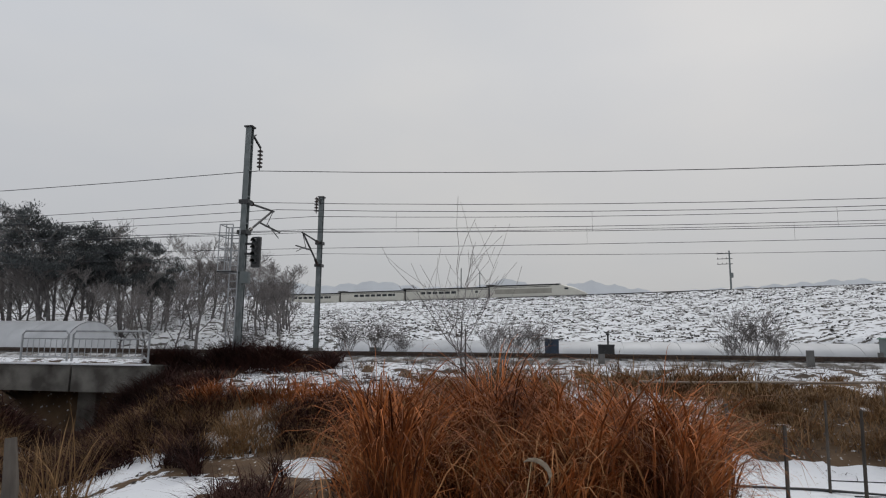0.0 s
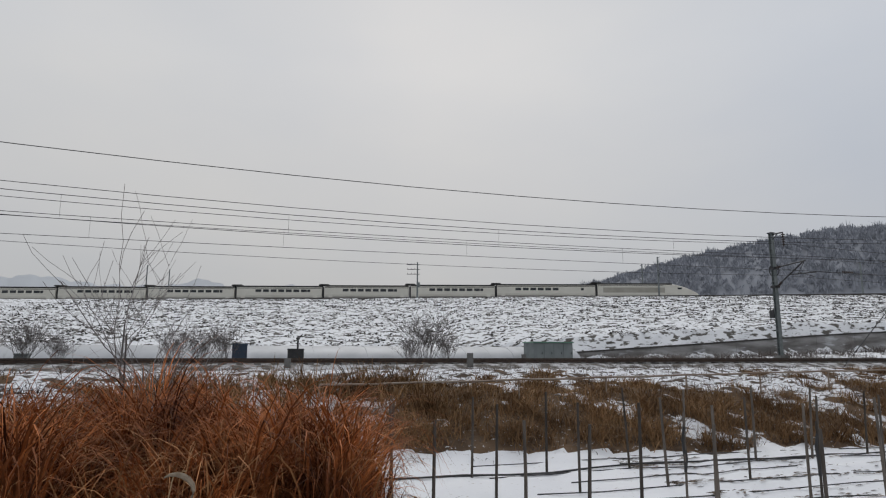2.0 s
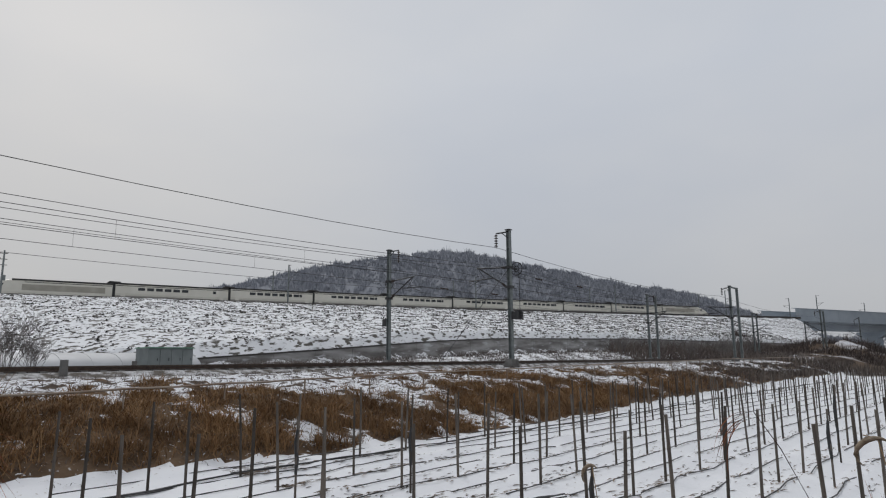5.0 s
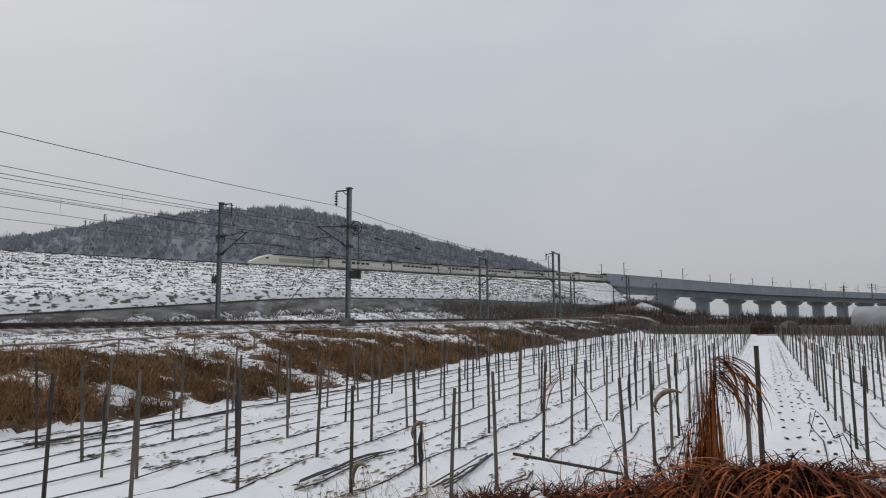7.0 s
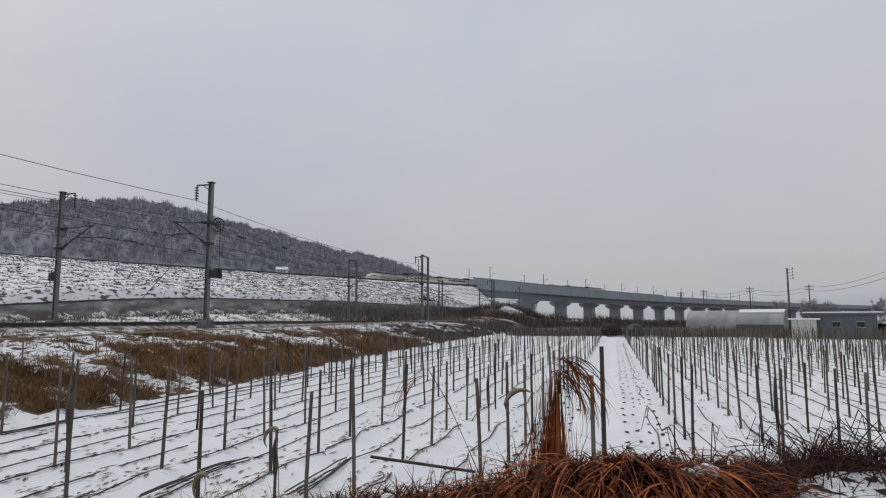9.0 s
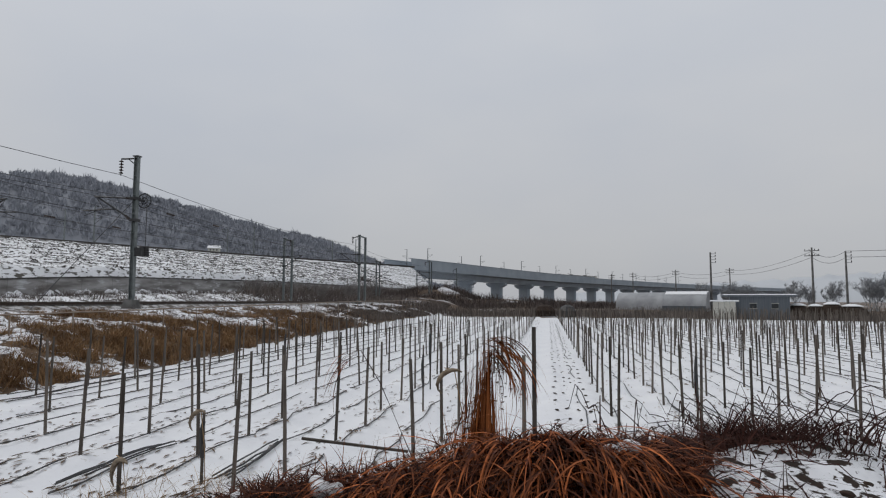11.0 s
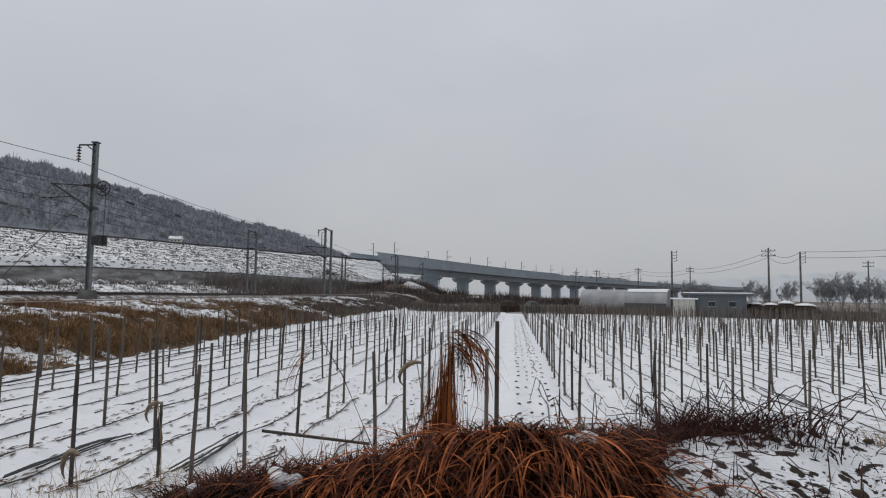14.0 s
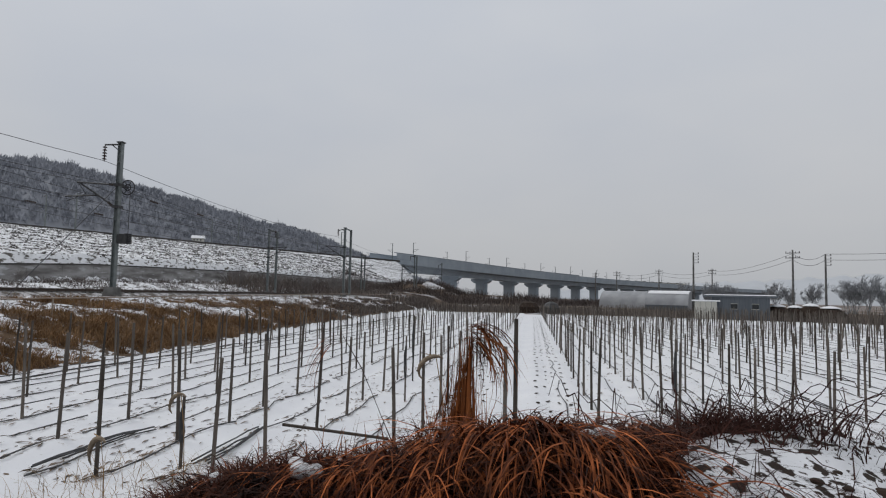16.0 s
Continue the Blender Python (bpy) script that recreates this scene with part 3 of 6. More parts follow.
def build_mast(height, side, label, arm=1.0, wheel=False, box=False, cantilever=True, drop=0.0, group="masts of the near line"):
    """An upright H-section mast at the origin; x runs along the line and the track lies towards +y * side."""
    m = thing("catenary_mast", label, "catenary mast", group)
    w = 0.24
    pole = Shape()
    for y in (-0.11, 0.11):
        pole.box((0, y, height / 2), (w, 0.03, height))
    pole.box((0, 0, height / 2), (0.03, 0.19, height))
    for z in np.arange(0.8, height, 1.1):
        pole.box((0, 0, z), (w * 0.96, 0.21, 0.05))
    part("pole", pole, M_STEEL, m)
    part("base_plate", Shape().box((0, 0, 0.02), (0.75, 0.75, 0.5), top=0.75), M_CONCRETE, m)
    ar = Shape()
    ar.tube([(0, 0, height - 0.12), (0, side * arm, height - 0.12 - (drop or (0.0 if arm > 0.9 else 0.25)))], 0.05, 6)
    ar.tube([(0, 0, height - 0.55), (0, side * arm * 0.55, height - 0.14)], 0.03, 5)
    ar.box((0, 0, height), (0.36, 0.36, 0.06))
    part("feeder_arm", ar, M_DARKSTEEL, m)
    ins = Shape()
    insulator(ins, (0, side * arm, height - 0.14 - drop), 5, 0.13, 0.17)
    part("insulator", ins, M_CERAMIC, m)
    if cantilever:
        cz = 5.15
        ca = Shape()
        ca.tube([(0, side * 0.2, 6.1), (0, side * 2.6, 6.25)], 0.048, 6)
        ca.tube([(0, side * 0.2, 4.85), (0, side * 2.4, 6.2)], 0.05, 6)
        ca.tube([(0, side * 1.2, 5.5), (0, side * 3.3, cz + 0.28)], 0.042, 5)
        ca.tube([(0, side * 2.1, 5.55), (0, side * 3.2, cz)], 0.022, 5)
        ca.tube([(0, side * 2.5, 6.2), (0, side * 1.9, 5.42)], 0.018, 5)
        part("cantilever", ca, M_DARKSTEEL, m)
        for z0, z1 in ((6.1, 6.13), (4.85, 5.13)):
            ci = Shape()
            for k in range(4):
                q = 0.28 + 0.09 * k
                ci.tube([(0, side * q, z0 + (z1 - z0) * k * 0.25), (0, side * (q + 0.045), z0 + (z1 - z0) * (k * 0.25 + 0.12))], [0.09, 0.075], 8)
            part("cantilever_insulator", ci, M_CERAMIC, m)
        for z in (4.82, 6.08):
            part("bracket", Shape().box((0, 0, z), (0.42, 0.40, 0.16)), M_DARKSTEEL, m)
    if wheel:
        wh = Shape()
        for r in (0.42, 0.18):
            pts = [(0.35, -side * 0.32 + r * math.cos(q) * side, 6.0 + r * math.sin(q)) for q in np.linspace(0, 2 * math.pi, 17)]
            wh.tube(pts, 0.035, 5, caps=False)
        for q in np.linspace(0, math.pi, 4)[:3]:
            dy, dz = 0.42 * math.cos(q), 0.42 * math.sin(q)
            wh.tube([(0.35, -side * 0.32 - dy, 6.0 - dz), (0.35, -side * 0.32 + dy, 6.0 + dz)], 0.02, 5)
        wh.tube([(0, 0, 6.0), (0.4, -side * 0.32, 6.0)], 0.06, 6)
        part("tension_wheel", wh, M_DARKSTEEL, m)
        we = Shape()
        for k in range(6):
            we.lathe((0.35, -side * 0.5, 2.75 + 0.1 * k), [(0.2, 0), (0.22, 0.02), (0.22, 0.07), (0.2, 0.085)], 10)
        we.tube([(0.35, -side * 0.5, 2.7), (0.35, -side * 0.5, 5.8)], 0.02, 5)
        part("tension_weights", we, M_DARKSTEEL, m)
    if box:
        part("switch_box", Shape().box((0.1, -side * 0.36, 3.0), (0.5, 0.42, 0.5), bevel=0.03), M_BLACK, m)
    return m


def place(ob, a, c, z, turn=0.0):
    ob.matrix_basis = Matrix.Translation(rail_pt(a, c, z)) @ Matrix.Rotation(RAIL_TURN + turn, 4, "Z")
    return ob


MAST_Z = 2.3
mast_near = place(build_mast(9.25, 1, "tall grey steel catenary mast with insulators over the track", drop=0.45), 0.02, -3.0, MAST_Z)
mast_far = place(build_mast(8.75, -1, "grey steel catenary mast behind the far track", arm=0.75), -0.73, 7.2, MAST_Z)
mast_wheel = place(build_mast(8.55, 1, "grey steel catenary mast with a tension wheel and weights", wheel=True, box=True), 46.2, -3.0, MAST_Z)
mast_box = place(build_mast(8.5, -1, "grey steel catenary mast with a black switch box", wheel=True, box=True), 46.2, 8.0, MAST_Z)


def build_twin(side, label):
    """Two masts side by side, tied at the top, with cantilevers towards the track."""
    m = build_mast(8.6, side, label, arm=0.9)
    sh = Shape()
    for y in (-0.12, 0.12):
        sh.box((2.8, y, 4.3), (0.22, 0.03, 8.6))
    sh.box((2.8, 0, 4.3), (0.03, 0.2, 8.6))
    part("pole", sh, M_STEEL, m)
    part("tie_beam", Shape().box((1.4, 0, 8.5), (2.9, 0.16, 0.16)), M_STEEL, m)
    return m


twin_far = place(build_twin(-1, "pair of tied grey steel catenary masts beyond the tracks"), 94.5, 8.2, MAST_Z)
twin_near = place(build_twin(1, "pair of tied grey steel catenary masts beside the near track"), 91.5, -3.2, MAST_Z)
for k, (a, c, src) in enumerate(((143, 8.0, twin_far), (145, -3.0, twin_near), (188, 8.0, mast_far), (190, -3.0, mast_near))):
    copy_thing(src, Matrix.Translation(rail_pt(a, c, MAST_Z)) @ Matrix.Rotation(RAIL_TURN, 4, "Z"))


def wire(name, pts, r, label, sag=0.0, steps=10, group="wires of the near line"):
    sh = Shape()
    line = []
    for p, q in zip(pts[:-1], pts[1:]):
        for i in range(steps):
            k = i / steps
            v = Vector(p).lerp(Vector(q), k)
            v.z -= sag * 4 * k * (1 - k)
            line.append(v)
    line.append(Vector(pts[-1]))
    sh.tube(line, r, 5, caps=False)
    return tagged(part(name, sh, M_WIRE), label, "wire", group)


def near_wires():
    A = [-60, 0.0, 46.2, 91.5, 145, 190, 235]
    B = [-60, -0.7, 46.2, 94.5, 143, 188, 233]
    wire("feeder_wire", [rail_pt(a, -2.0, 9.97 if i == 1 else 9.8) for i, a in enumerate(A)], 0.016, "dark feeder cable hung from mast insulators", 0.62)
    wire("feeder_wire", [rail_pt(a, 6.3, 9.75) for a in B], 0.015, "dark feeder cable hung from mast insulators", 0.45)
    wire("protection_wire", [rail_pt(a, -2.8, 8.42) for a in A], 0.012, "thin dark protection wire along the masts", 0.57)
    wire("protection_wire", [rail_pt(a, 7.6, 7.86) for a in B], 0.012, "thin dark protection wire along the masts", 0.33)
    wire("messenger_wire", [rail_pt(a, 4.8, 8.56) for a in B], 0.012, "second dark messenger wire above the far track", 0.18)
    for c, zm, sag, zc, low in ((0.0, 8.73, 0.55, 7.76, 0.36), (4.5, 8.67, 0.2, 7.70, 0.06)):
        wire("messenger_wire", [rail_pt(a, c, zm) for a in A], 0.014, "dark messenger wire above the track", sag)
        wire("contact_wire", [rail_pt(a, c + (0.2 if i % 2 else -0.2), zc) for i, a in enumerate(A)], 0.013, "dark contact wire above the track", low)
        for i in range(len(A) - 1):
            for k in (0.12, 0.3, 0.5, 0.7, 0.88):
                a = A[i] + (A[i + 1] - A[i]) * k
                q = 4 * k * (1 - k)
                if -30 < a < 110:
                    wire("dropper_wire", [rail_pt(a, c, zm - sag * q), rail_pt(a, c, zc - low * q)], 0.005, "thin vertical dropper between two wires", 0, 1)
    # overlapping second wires run out to the tension wheels
    wire("anchor_wire", [rail_pt(46.5, -2.6, 8.3), rail_pt(66, -1.2, 8.05), rail_pt(91.5, -0.4, 8.2), rail_pt(145, 0.2, 8.4)], 0.014, "dark overlap wire run out to a mast", 0.15)
    wire("anchor_wire", [rail_pt(46.5, 7.6, 8.3), rail_pt(66, 6.0, 8.05), rail_pt(94.5, 5.0, 8.2), rail_pt(143, 4.6, 8.4)], 0.014, "dark overlap wire run out to a mast", 0.15)
    wire("guy_wire", [rail_pt(46.0, -3.0, 8.2), rail_pt(38.5, -3.4, 2.1)], 0.02, "steel guy wire from mast to ground", 0, 1)


near_wires()


# ---- the fast line: viaduct, masts, train ----
def arc_pose(s, g, z):
    x, y, h = arc_pt(s, g)
    return Matrix.Translation((x, y, z)) @ Matrix.Rotation(h, 4, "Z")


def build_viaduct():
    v = thing("railway_viaduct", "long concrete railway viaduct on broad piers, paled by painted haze", "viaduct", kind="structure")

    def sweep(sh, s0, s1, prof, step=12.0):
        n = max(2, int((s1 - s0) / step) + 1)
        S = np.linspace(s0, s1, n)
        vs = []
        for s in S:
            for g, dz in prof:
                x, y, _ = arc_pt(s, g)
                vs.append((x, y, float(line_z(s)) + dz))
        k = len(prof)
        fs = [(i * k + j, (i + 1) * k + j, (i + 1) * k + (j + 1) % k, i * k + (j + 1) % k) for i in range(n - 1) for j in range(k)]
        fs += [tuple(range(k)), tuple(reversed(range((n - 1) * k, n * k)))]
        sh.add(vs, fs)

    end = 437
    deck = Shape()
    sweep(deck, VIADUCT, 900, [(5.0, -0.25), (5.0, -0.7), (2.0, -1.2), (1.2, -3.5), (-5.2, -3.5), (-6.0, -1.2), (-9.0, -0.7), (-9.0, -0.25)])
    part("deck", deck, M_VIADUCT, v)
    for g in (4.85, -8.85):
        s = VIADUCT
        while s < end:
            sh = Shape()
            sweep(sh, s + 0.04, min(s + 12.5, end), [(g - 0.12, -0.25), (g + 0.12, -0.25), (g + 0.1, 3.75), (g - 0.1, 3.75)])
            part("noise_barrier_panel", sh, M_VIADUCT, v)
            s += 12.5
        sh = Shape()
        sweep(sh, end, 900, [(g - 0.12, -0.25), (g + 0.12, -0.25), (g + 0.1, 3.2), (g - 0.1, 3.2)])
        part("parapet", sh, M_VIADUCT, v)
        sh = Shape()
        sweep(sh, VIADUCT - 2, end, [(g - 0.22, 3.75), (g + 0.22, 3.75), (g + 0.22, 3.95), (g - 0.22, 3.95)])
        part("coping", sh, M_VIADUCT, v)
    for k in range(17):
        s = VIADUCT + 57 + 33.0 * k
        x, y, h = arc_pt(s, -2.0)
        zt = float(line_z(s)) - 3.5
        zb = gz(x, y) - 0.5
        sh = Shape()
        sh.box((0, 0, (zb + zt - 2.2) / 2), (2.9, 6.6, zt - 2.2 - zb), bevel=0.7)
        vs = [(sx * 1.45, sy * w / 2, z) for z, w in ((zt - 2.3, 7.6), (zt - 1.0, 11.5), (zt, 11.5)) for sx, sy in ((1, -1), (1, 1), (-1, 1), (-1, -1))]
        sh.add(vs, [(i * 4 + j, i * 4 + (j + 1) % 4, (i + 1) * 4 + (j + 1) % 4, (i + 1) * 4 + j) for i in range(2) for j in range(4)] + [(8, 9, 10, 11), (3, 2, 1, 0)])
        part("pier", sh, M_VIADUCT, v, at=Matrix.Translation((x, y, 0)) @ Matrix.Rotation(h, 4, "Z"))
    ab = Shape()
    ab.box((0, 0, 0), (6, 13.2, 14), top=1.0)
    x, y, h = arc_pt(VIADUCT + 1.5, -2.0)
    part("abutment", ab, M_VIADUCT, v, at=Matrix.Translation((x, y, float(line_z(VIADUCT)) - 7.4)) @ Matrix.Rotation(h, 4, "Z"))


build_viaduct()


def build_line_mast():
    m = thing("fast_line_mast", "slim grey catenary mast on the fast line", "catenary mast", "masts of the fast line")
    pole = Shape()
    pole.tube([(0, 0, -0.6), (0, 0, 9.2)], [0.19, 0.15], 8)
    part("pole", pole, M_STEEL, m)
    ar = Shape()
    part("feeder_arm", Shape().tube([(0, 0, 9.05), (0, 1.3, 9.05)], 0.06, 5), M_DARKSTEEL, m)
    ar.tube([(0, 0, 6.2), (0, 2.6, 6.4)], 0.05, 5)
    ar.tube([(0, 0, 5.1), (0, 2.5, 6.3)], 0.05, 5)
    part("cantilever", ar, M_DARKSTEEL, m)
    return m


line_mast = build_line_mast()
first = True
for k, s in enumerate([-144, 39, 89, 139, 189, 239, 287, 333, 379, 425, 471, 517, 563, 609]):
    for g, turn in ((3.4, math.pi), (-7.6, 0.0)):
        m = arc_pose(s, g, float(line_z(s))) @ Matrix.Rotation(turn, 4, "Z")
        if first:
            line_mast.matrix_basis = m
            first = False
        else:
            copy_thing(line_mast, m)


def build_line_bed():
    sh = Shape()
    S = np.linspace(-420, VIADUCT + 1, 70)
    vs = []
    for s in S:
        for g, dz in ((5.95, 0.0), (5.9, 0.72), (5.3, 0.72), (5.2, -0.1), (-9.5, -0.1), (-9.5, 0.3)):
            x, y, _ = arc_pt(s, g)
            vs.append((x, y, float(line_z(s)) + dz))
    sh.add(vs, [(i * 6 + j, (i + 1) * 6 + j, (i + 1) * 6 + j + 1, i * 6 + j + 1) for i in range(len(S) - 1) for j in range(5)])
    tagged(part("fast_line_trackbed", sh, M_WALLTOP), "grey concrete trackbed and cable kerb of the fast line", "trackbed", kind="structure")


build_line_bed()

# ---- the train ----
CAR_LENGTHS = [22.7, 21.85] + [18.7] * 6 + [21.85, 22.7]
TRAIN_HALF = sum(CAR_LENGTHS) / 2


def car_ring(w, h0, h1, round_top):
    """Half-round cross-section from skirt to roof: a list of (y, z)."""
    r = round_top
    d = h1 - r - h0
    side = [(w * 0.93, h0), (w, h0 + 0.2 * d), (w, h0 + 0.6 * d), (w * 0.985, h1 - r)]
    for k in (0.25, 0.5, 0.75, 1.0):
        q = k * math.pi / 2
        side.append((w * 0.985 * math.cos(q) ** 0.8 if k < 1 else 0.0, h1 - r + r * math.sin(q)))
    left = [(-y, z) for y, z in reversed(side[:-1])]
    return side + left


def loft(rings):
    k = len(rings[0])
    vs = [p for r in rings for p in r]
    fs = [(i * k + j, i * k + (j + 1) % k, (i + 1) * k + (j + 1) % k, (i + 1) * k + j) for i in range(len(rings) - 1) for j in range(k)]
    fs += [tuple(reversed(range(k))), tuple(range((len(rings) - 1) * k, len(rings) * k))]
    return vs, fs


def band(lo, hi, out, x0, x1, y):
    """A thin plate on a side wall."""
    return Shape().box(((x0 + x1) / 2, y, (lo + hi) / 2), (x1 - x0, out, hi - lo))


def build_car(train, length, centre_s, nose=0):
    x, y, h = arc_pt(0 + centre_s)
    car = new("power_car" if nose else "coach")
    car.parent = train
    L = length - 0.55
    W, H0, H1 = 1.42, 0.55, 3.75
    body, skirt, roof = Shape(), Shape(), Shape()
    if not nose:
        for sh, w, a, b, r in ((body, W, 1.35, 3.62, 0.22), (skirt, W * 0.985, 0.28, 1.37, 0.05), (roof, W * 1.0, 3.52, 3.86, 0.12)):
            sh.add(*loft([[(xx, yy, zz) for yy, zz in car_ring(w, a, b, r)] for xx in (-L / 2, L / 2)]))
    else:
        n = nose
        stations = [(-L / 2, 1, 0.0, 0.0), (L / 2 - 7.5, 1, 0, 0), (L / 2 - 5.2, 0.985, 0.10, 0.02), (L / 2 - 3.2, 0.93, 0.62, 0.05), (L / 2 - 1.6, 0.80, 1.35, 0.1), (L / 2 - 0.5, 0.58, 1.85, 0.2), (L / 2, 0.34, 2.15, 0.35)]
        rings = []
        for xx, q, drop, lift in stations:
            rings.append([(xx * n, yy, zz) for yy, zz in car_ring(W * q, 0.95 + lift * 0.3, max(3.72 - drop, 1.25), 0.35 if drop < 1 else 0.15)])
        body.add(*loft(rings))
        skirt.add(*loft([[(xx * n, yy * q, zz) for yy, zz in car_ring(W * 0.97, 0.28 + l * 0.5, 0.97, 0.05)] for xx, q, d, l in stations]))
        roof.add(*loft([[(xx * n, yy, zz) for yy, zz in car_ring(W * 1.0, 3.50, 3.88, 0.16)] for xx in (-L / 2, L / 2 - 7.2, L / 2 - 6.0)]))
    part("body", body, M_BODY, car, smooth=False)
    part("skirt", skirt, M_SKIRT, car)
    part("roof", roof, M_ROOF, car)
    gx = -(nose or 1) * (length / 2 - 0.12)
    part("gangway", Shape().box((gx, 0, 2.0), (0.5, 2.3, 2.9)), M_BLACK, car)
    part("joint_fairing", Shape().box((gx, 0, 3.93), (2.4, 2.0, 0.30), top=0.8), M_ROOF, car)
    for side in (-1, 1):
        if nose:
            part("cab_window", band(2.45, 2.85, 0.05, L / 2 - 4.9 if nose > 0 else -L / 2 + 3.9, L / 2 - 3.9 if nose > 0 else -L / 2 + 4.9, side * W * 0.95), M_GLASS, car)
            ends = sorted((nose * (L / 2 - 7.6), nose * (-L / 2 + 1.2)))
            part("grille_panel", band(1.75, 2.85, 0.02, ends[0], ends[1], side * (W + 0.003)), M_GRILLE, car)
            for k in range(9):
                xx = nose * (L / 2 - 8.4 - 1.25 * k)
                part("grille", band(1.85, 2.75, 0.04, xx - 0.5, xx + 0.5, side * (W + 0.005)), M_GRILLE, car)
        else:
            n = 7 if length < 20 else 6
            x0 = -L / 2 + 4.6
            for k in range(n):
                xx = x0 + 1.62 * k
                part("window", band(2.42, 2.98, 0.03, xx - 0.62, xx + 0.62, side * (W + 0.004)), M_GLASS, car)
            for xx in (-L / 2 + 1.35, L / 2 - 1.35):
                part("door", band(1.15, 2.95, 0.02, xx - 0.42, xx + 0.42, side * (W + 0.004)), M_BODY, car)
            part("window", band(2.42, 2.98, 0.03, L / 2 - 3.1, L / 2 - 2.5, side * (W + 0.004)), M_GLASS, car)
        part("stripe", band(3.20, 3.30, 0.02, -L / 2 + 0.1, L / 2 - (8 if nose > 0 else 0.1), side * (W + 0.002)) if nose >= 0 else band(3.20, 3.30, 0.02, -L / 2 + 8, L / 2 - 0.1, side * (W + 0.002)), M_ROOF, car)
    for xx in (-length / 2 + 3.4, length / 2 - 3.4):
        sh = Shape().box((xx, 0, 0.45), (3.4, 2.2, 0.35))
        for w in (-1.3, 1.3):
            for side in (-0.75, 0.75):
                sh.tube([(xx + w, side - 0.06, 0.44), (xx + w, side + 0.06, 0.44)], 0.44, 12)
        part("bogie", sh, M_BLACK, car)
    m = arc_pose(centre_s, 0.0, float(line_z(centre_s)))
    return car, m


def build_train():
    train = thing("high_speed_train", "cream high-speed train with dark windows and dark roof", "train")
    base = arc_pose(0, 0.0, float(line_z(0)))
    inv = base.inverted()
    s = TRAIN_HALF
    for i, ln in enumerate(CAR_LENGTHS):
        car, m = build_car(train, ln, s - ln / 2, 1 if i == 0 else (-1 if i == len(CAR_LENGTHS) - 1 else 0))
        car.matrix_basis = inv @ m
        s -= ln
    train.matrix_basis = base
    return train


train = build_train()


# ---- the wooded hill ----
def build_hill():
    AZ = [62, 56.4, 53.2, 49.8, 44.8, 40.7, 35.5, 32.5, 29.4, 25.3, 22.2, 18.6, 16, 12.9, 9.9, 7.0, 4]
    EL = [4.6, 6.4, 7.15, 8.0, 8.9, 9.5, 9.95, 9.7, 9.05, 8.2, 7.45, 6.55, 6.3, 5.45, 4.25, 3.2, 2.0]
    hill = thing("wooded_hill", "far hazy grey hill covered with bare and pine woods", "hill", kind="structure")
    rng = np.random.default_rng(3)
    n, k = 320, 52
    az = np.radians(np.linspace(66, 1, n))
    el = np.radians(np.interp(np.degrees(az), AZ[::-1], EL[::-1]))
    dist = np.interp(np.degrees(az), [1, 12, 30, 60], [640, 560, 470, 520])
    vs = []
    for i in range(n):
        top = 2.6 + dist[i] * math.tan(el[i]) - 11.0
        for j in range(k):
            q = j / (k - 1)
            d = dist[i] - 190 * (1 - q) + (90 * max(0, q - 0.9) * 10)
            z = 4 + (top - 4) * math.sin(min(q / 0.9, 1) * math.pi / 2) ** 0.9 - max(0, q - 0.9) * 200
            vs.append((d * math.cos(az[i]), d * math.sin(az[i]), z))
    vs = np.array(vs)
    vs[:, 2] += rng.normal(0, 0.55, len(vs)) + 0.9 * np.sin(np.arange(len(vs)) * 0.37) * np.sin(np.arange(len(vs)) // k * 0.55)
    i = (np.arange(n - 1)[:, None] * k + np.arange(k - 1)[None]).ravel()
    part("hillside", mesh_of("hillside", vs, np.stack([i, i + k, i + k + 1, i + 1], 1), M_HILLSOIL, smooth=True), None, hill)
    # leafless and pine crowns: tufts of uneven strokes all over the slope
    V = vs.reshape(n, k, 3)
    T, m = 8000, 14
    u, w = rng.uniform(0, n - 1.01, T), rng.uniform(0.12, 0.925, T) ** 0.8 * (k - 1.01)
    w = np.minimum(w, 0.925 * (k - 1.01))
    ui, wi = u.astype(int), w.astype(int)
    fu, fw = (u - ui)[:, None], (w - wi)[:, None]
    base = V[ui, wi] * (1 - fu) * (1 - fw) + V[ui + 1, wi] * fu * (1 - fw) + V[ui, wi + 1] * (1 - fu) * fw + V[ui + 1, wi + 1] * fu * fw
    tall = rng.uniform(2.8, 4.8, T) + 1.3 * np.sin(u * 0.45 + np.sin(u * 0.13) * 3) * np.cos(u * 0.21)
    tall *= rng.choice([0.8, 1.0, 1.35], T, p=[0.3, 0.6, 0.1])
    broad = tall * rng.uniform(0.22, 0.42, T)
    pine = rng.uniform(0, 1, T) < 0.35 + 0.25 * np.sin(u * 0.11 + w * 0.2)
    for pick, material, label in ((pine, M_HILLPINE, "dense winter pine woodland, paled with painted haze"), (~pine, M_HILL, "dense leafless winter woodland, greyed with painted haze")):
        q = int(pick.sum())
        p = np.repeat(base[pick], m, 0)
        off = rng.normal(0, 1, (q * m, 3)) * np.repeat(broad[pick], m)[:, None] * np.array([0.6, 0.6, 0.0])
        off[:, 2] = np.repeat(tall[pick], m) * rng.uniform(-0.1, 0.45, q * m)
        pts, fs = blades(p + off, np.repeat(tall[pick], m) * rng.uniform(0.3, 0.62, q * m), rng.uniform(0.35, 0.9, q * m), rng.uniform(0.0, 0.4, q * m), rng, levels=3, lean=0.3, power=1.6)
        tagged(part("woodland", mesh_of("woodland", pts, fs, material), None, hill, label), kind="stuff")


build_hill()


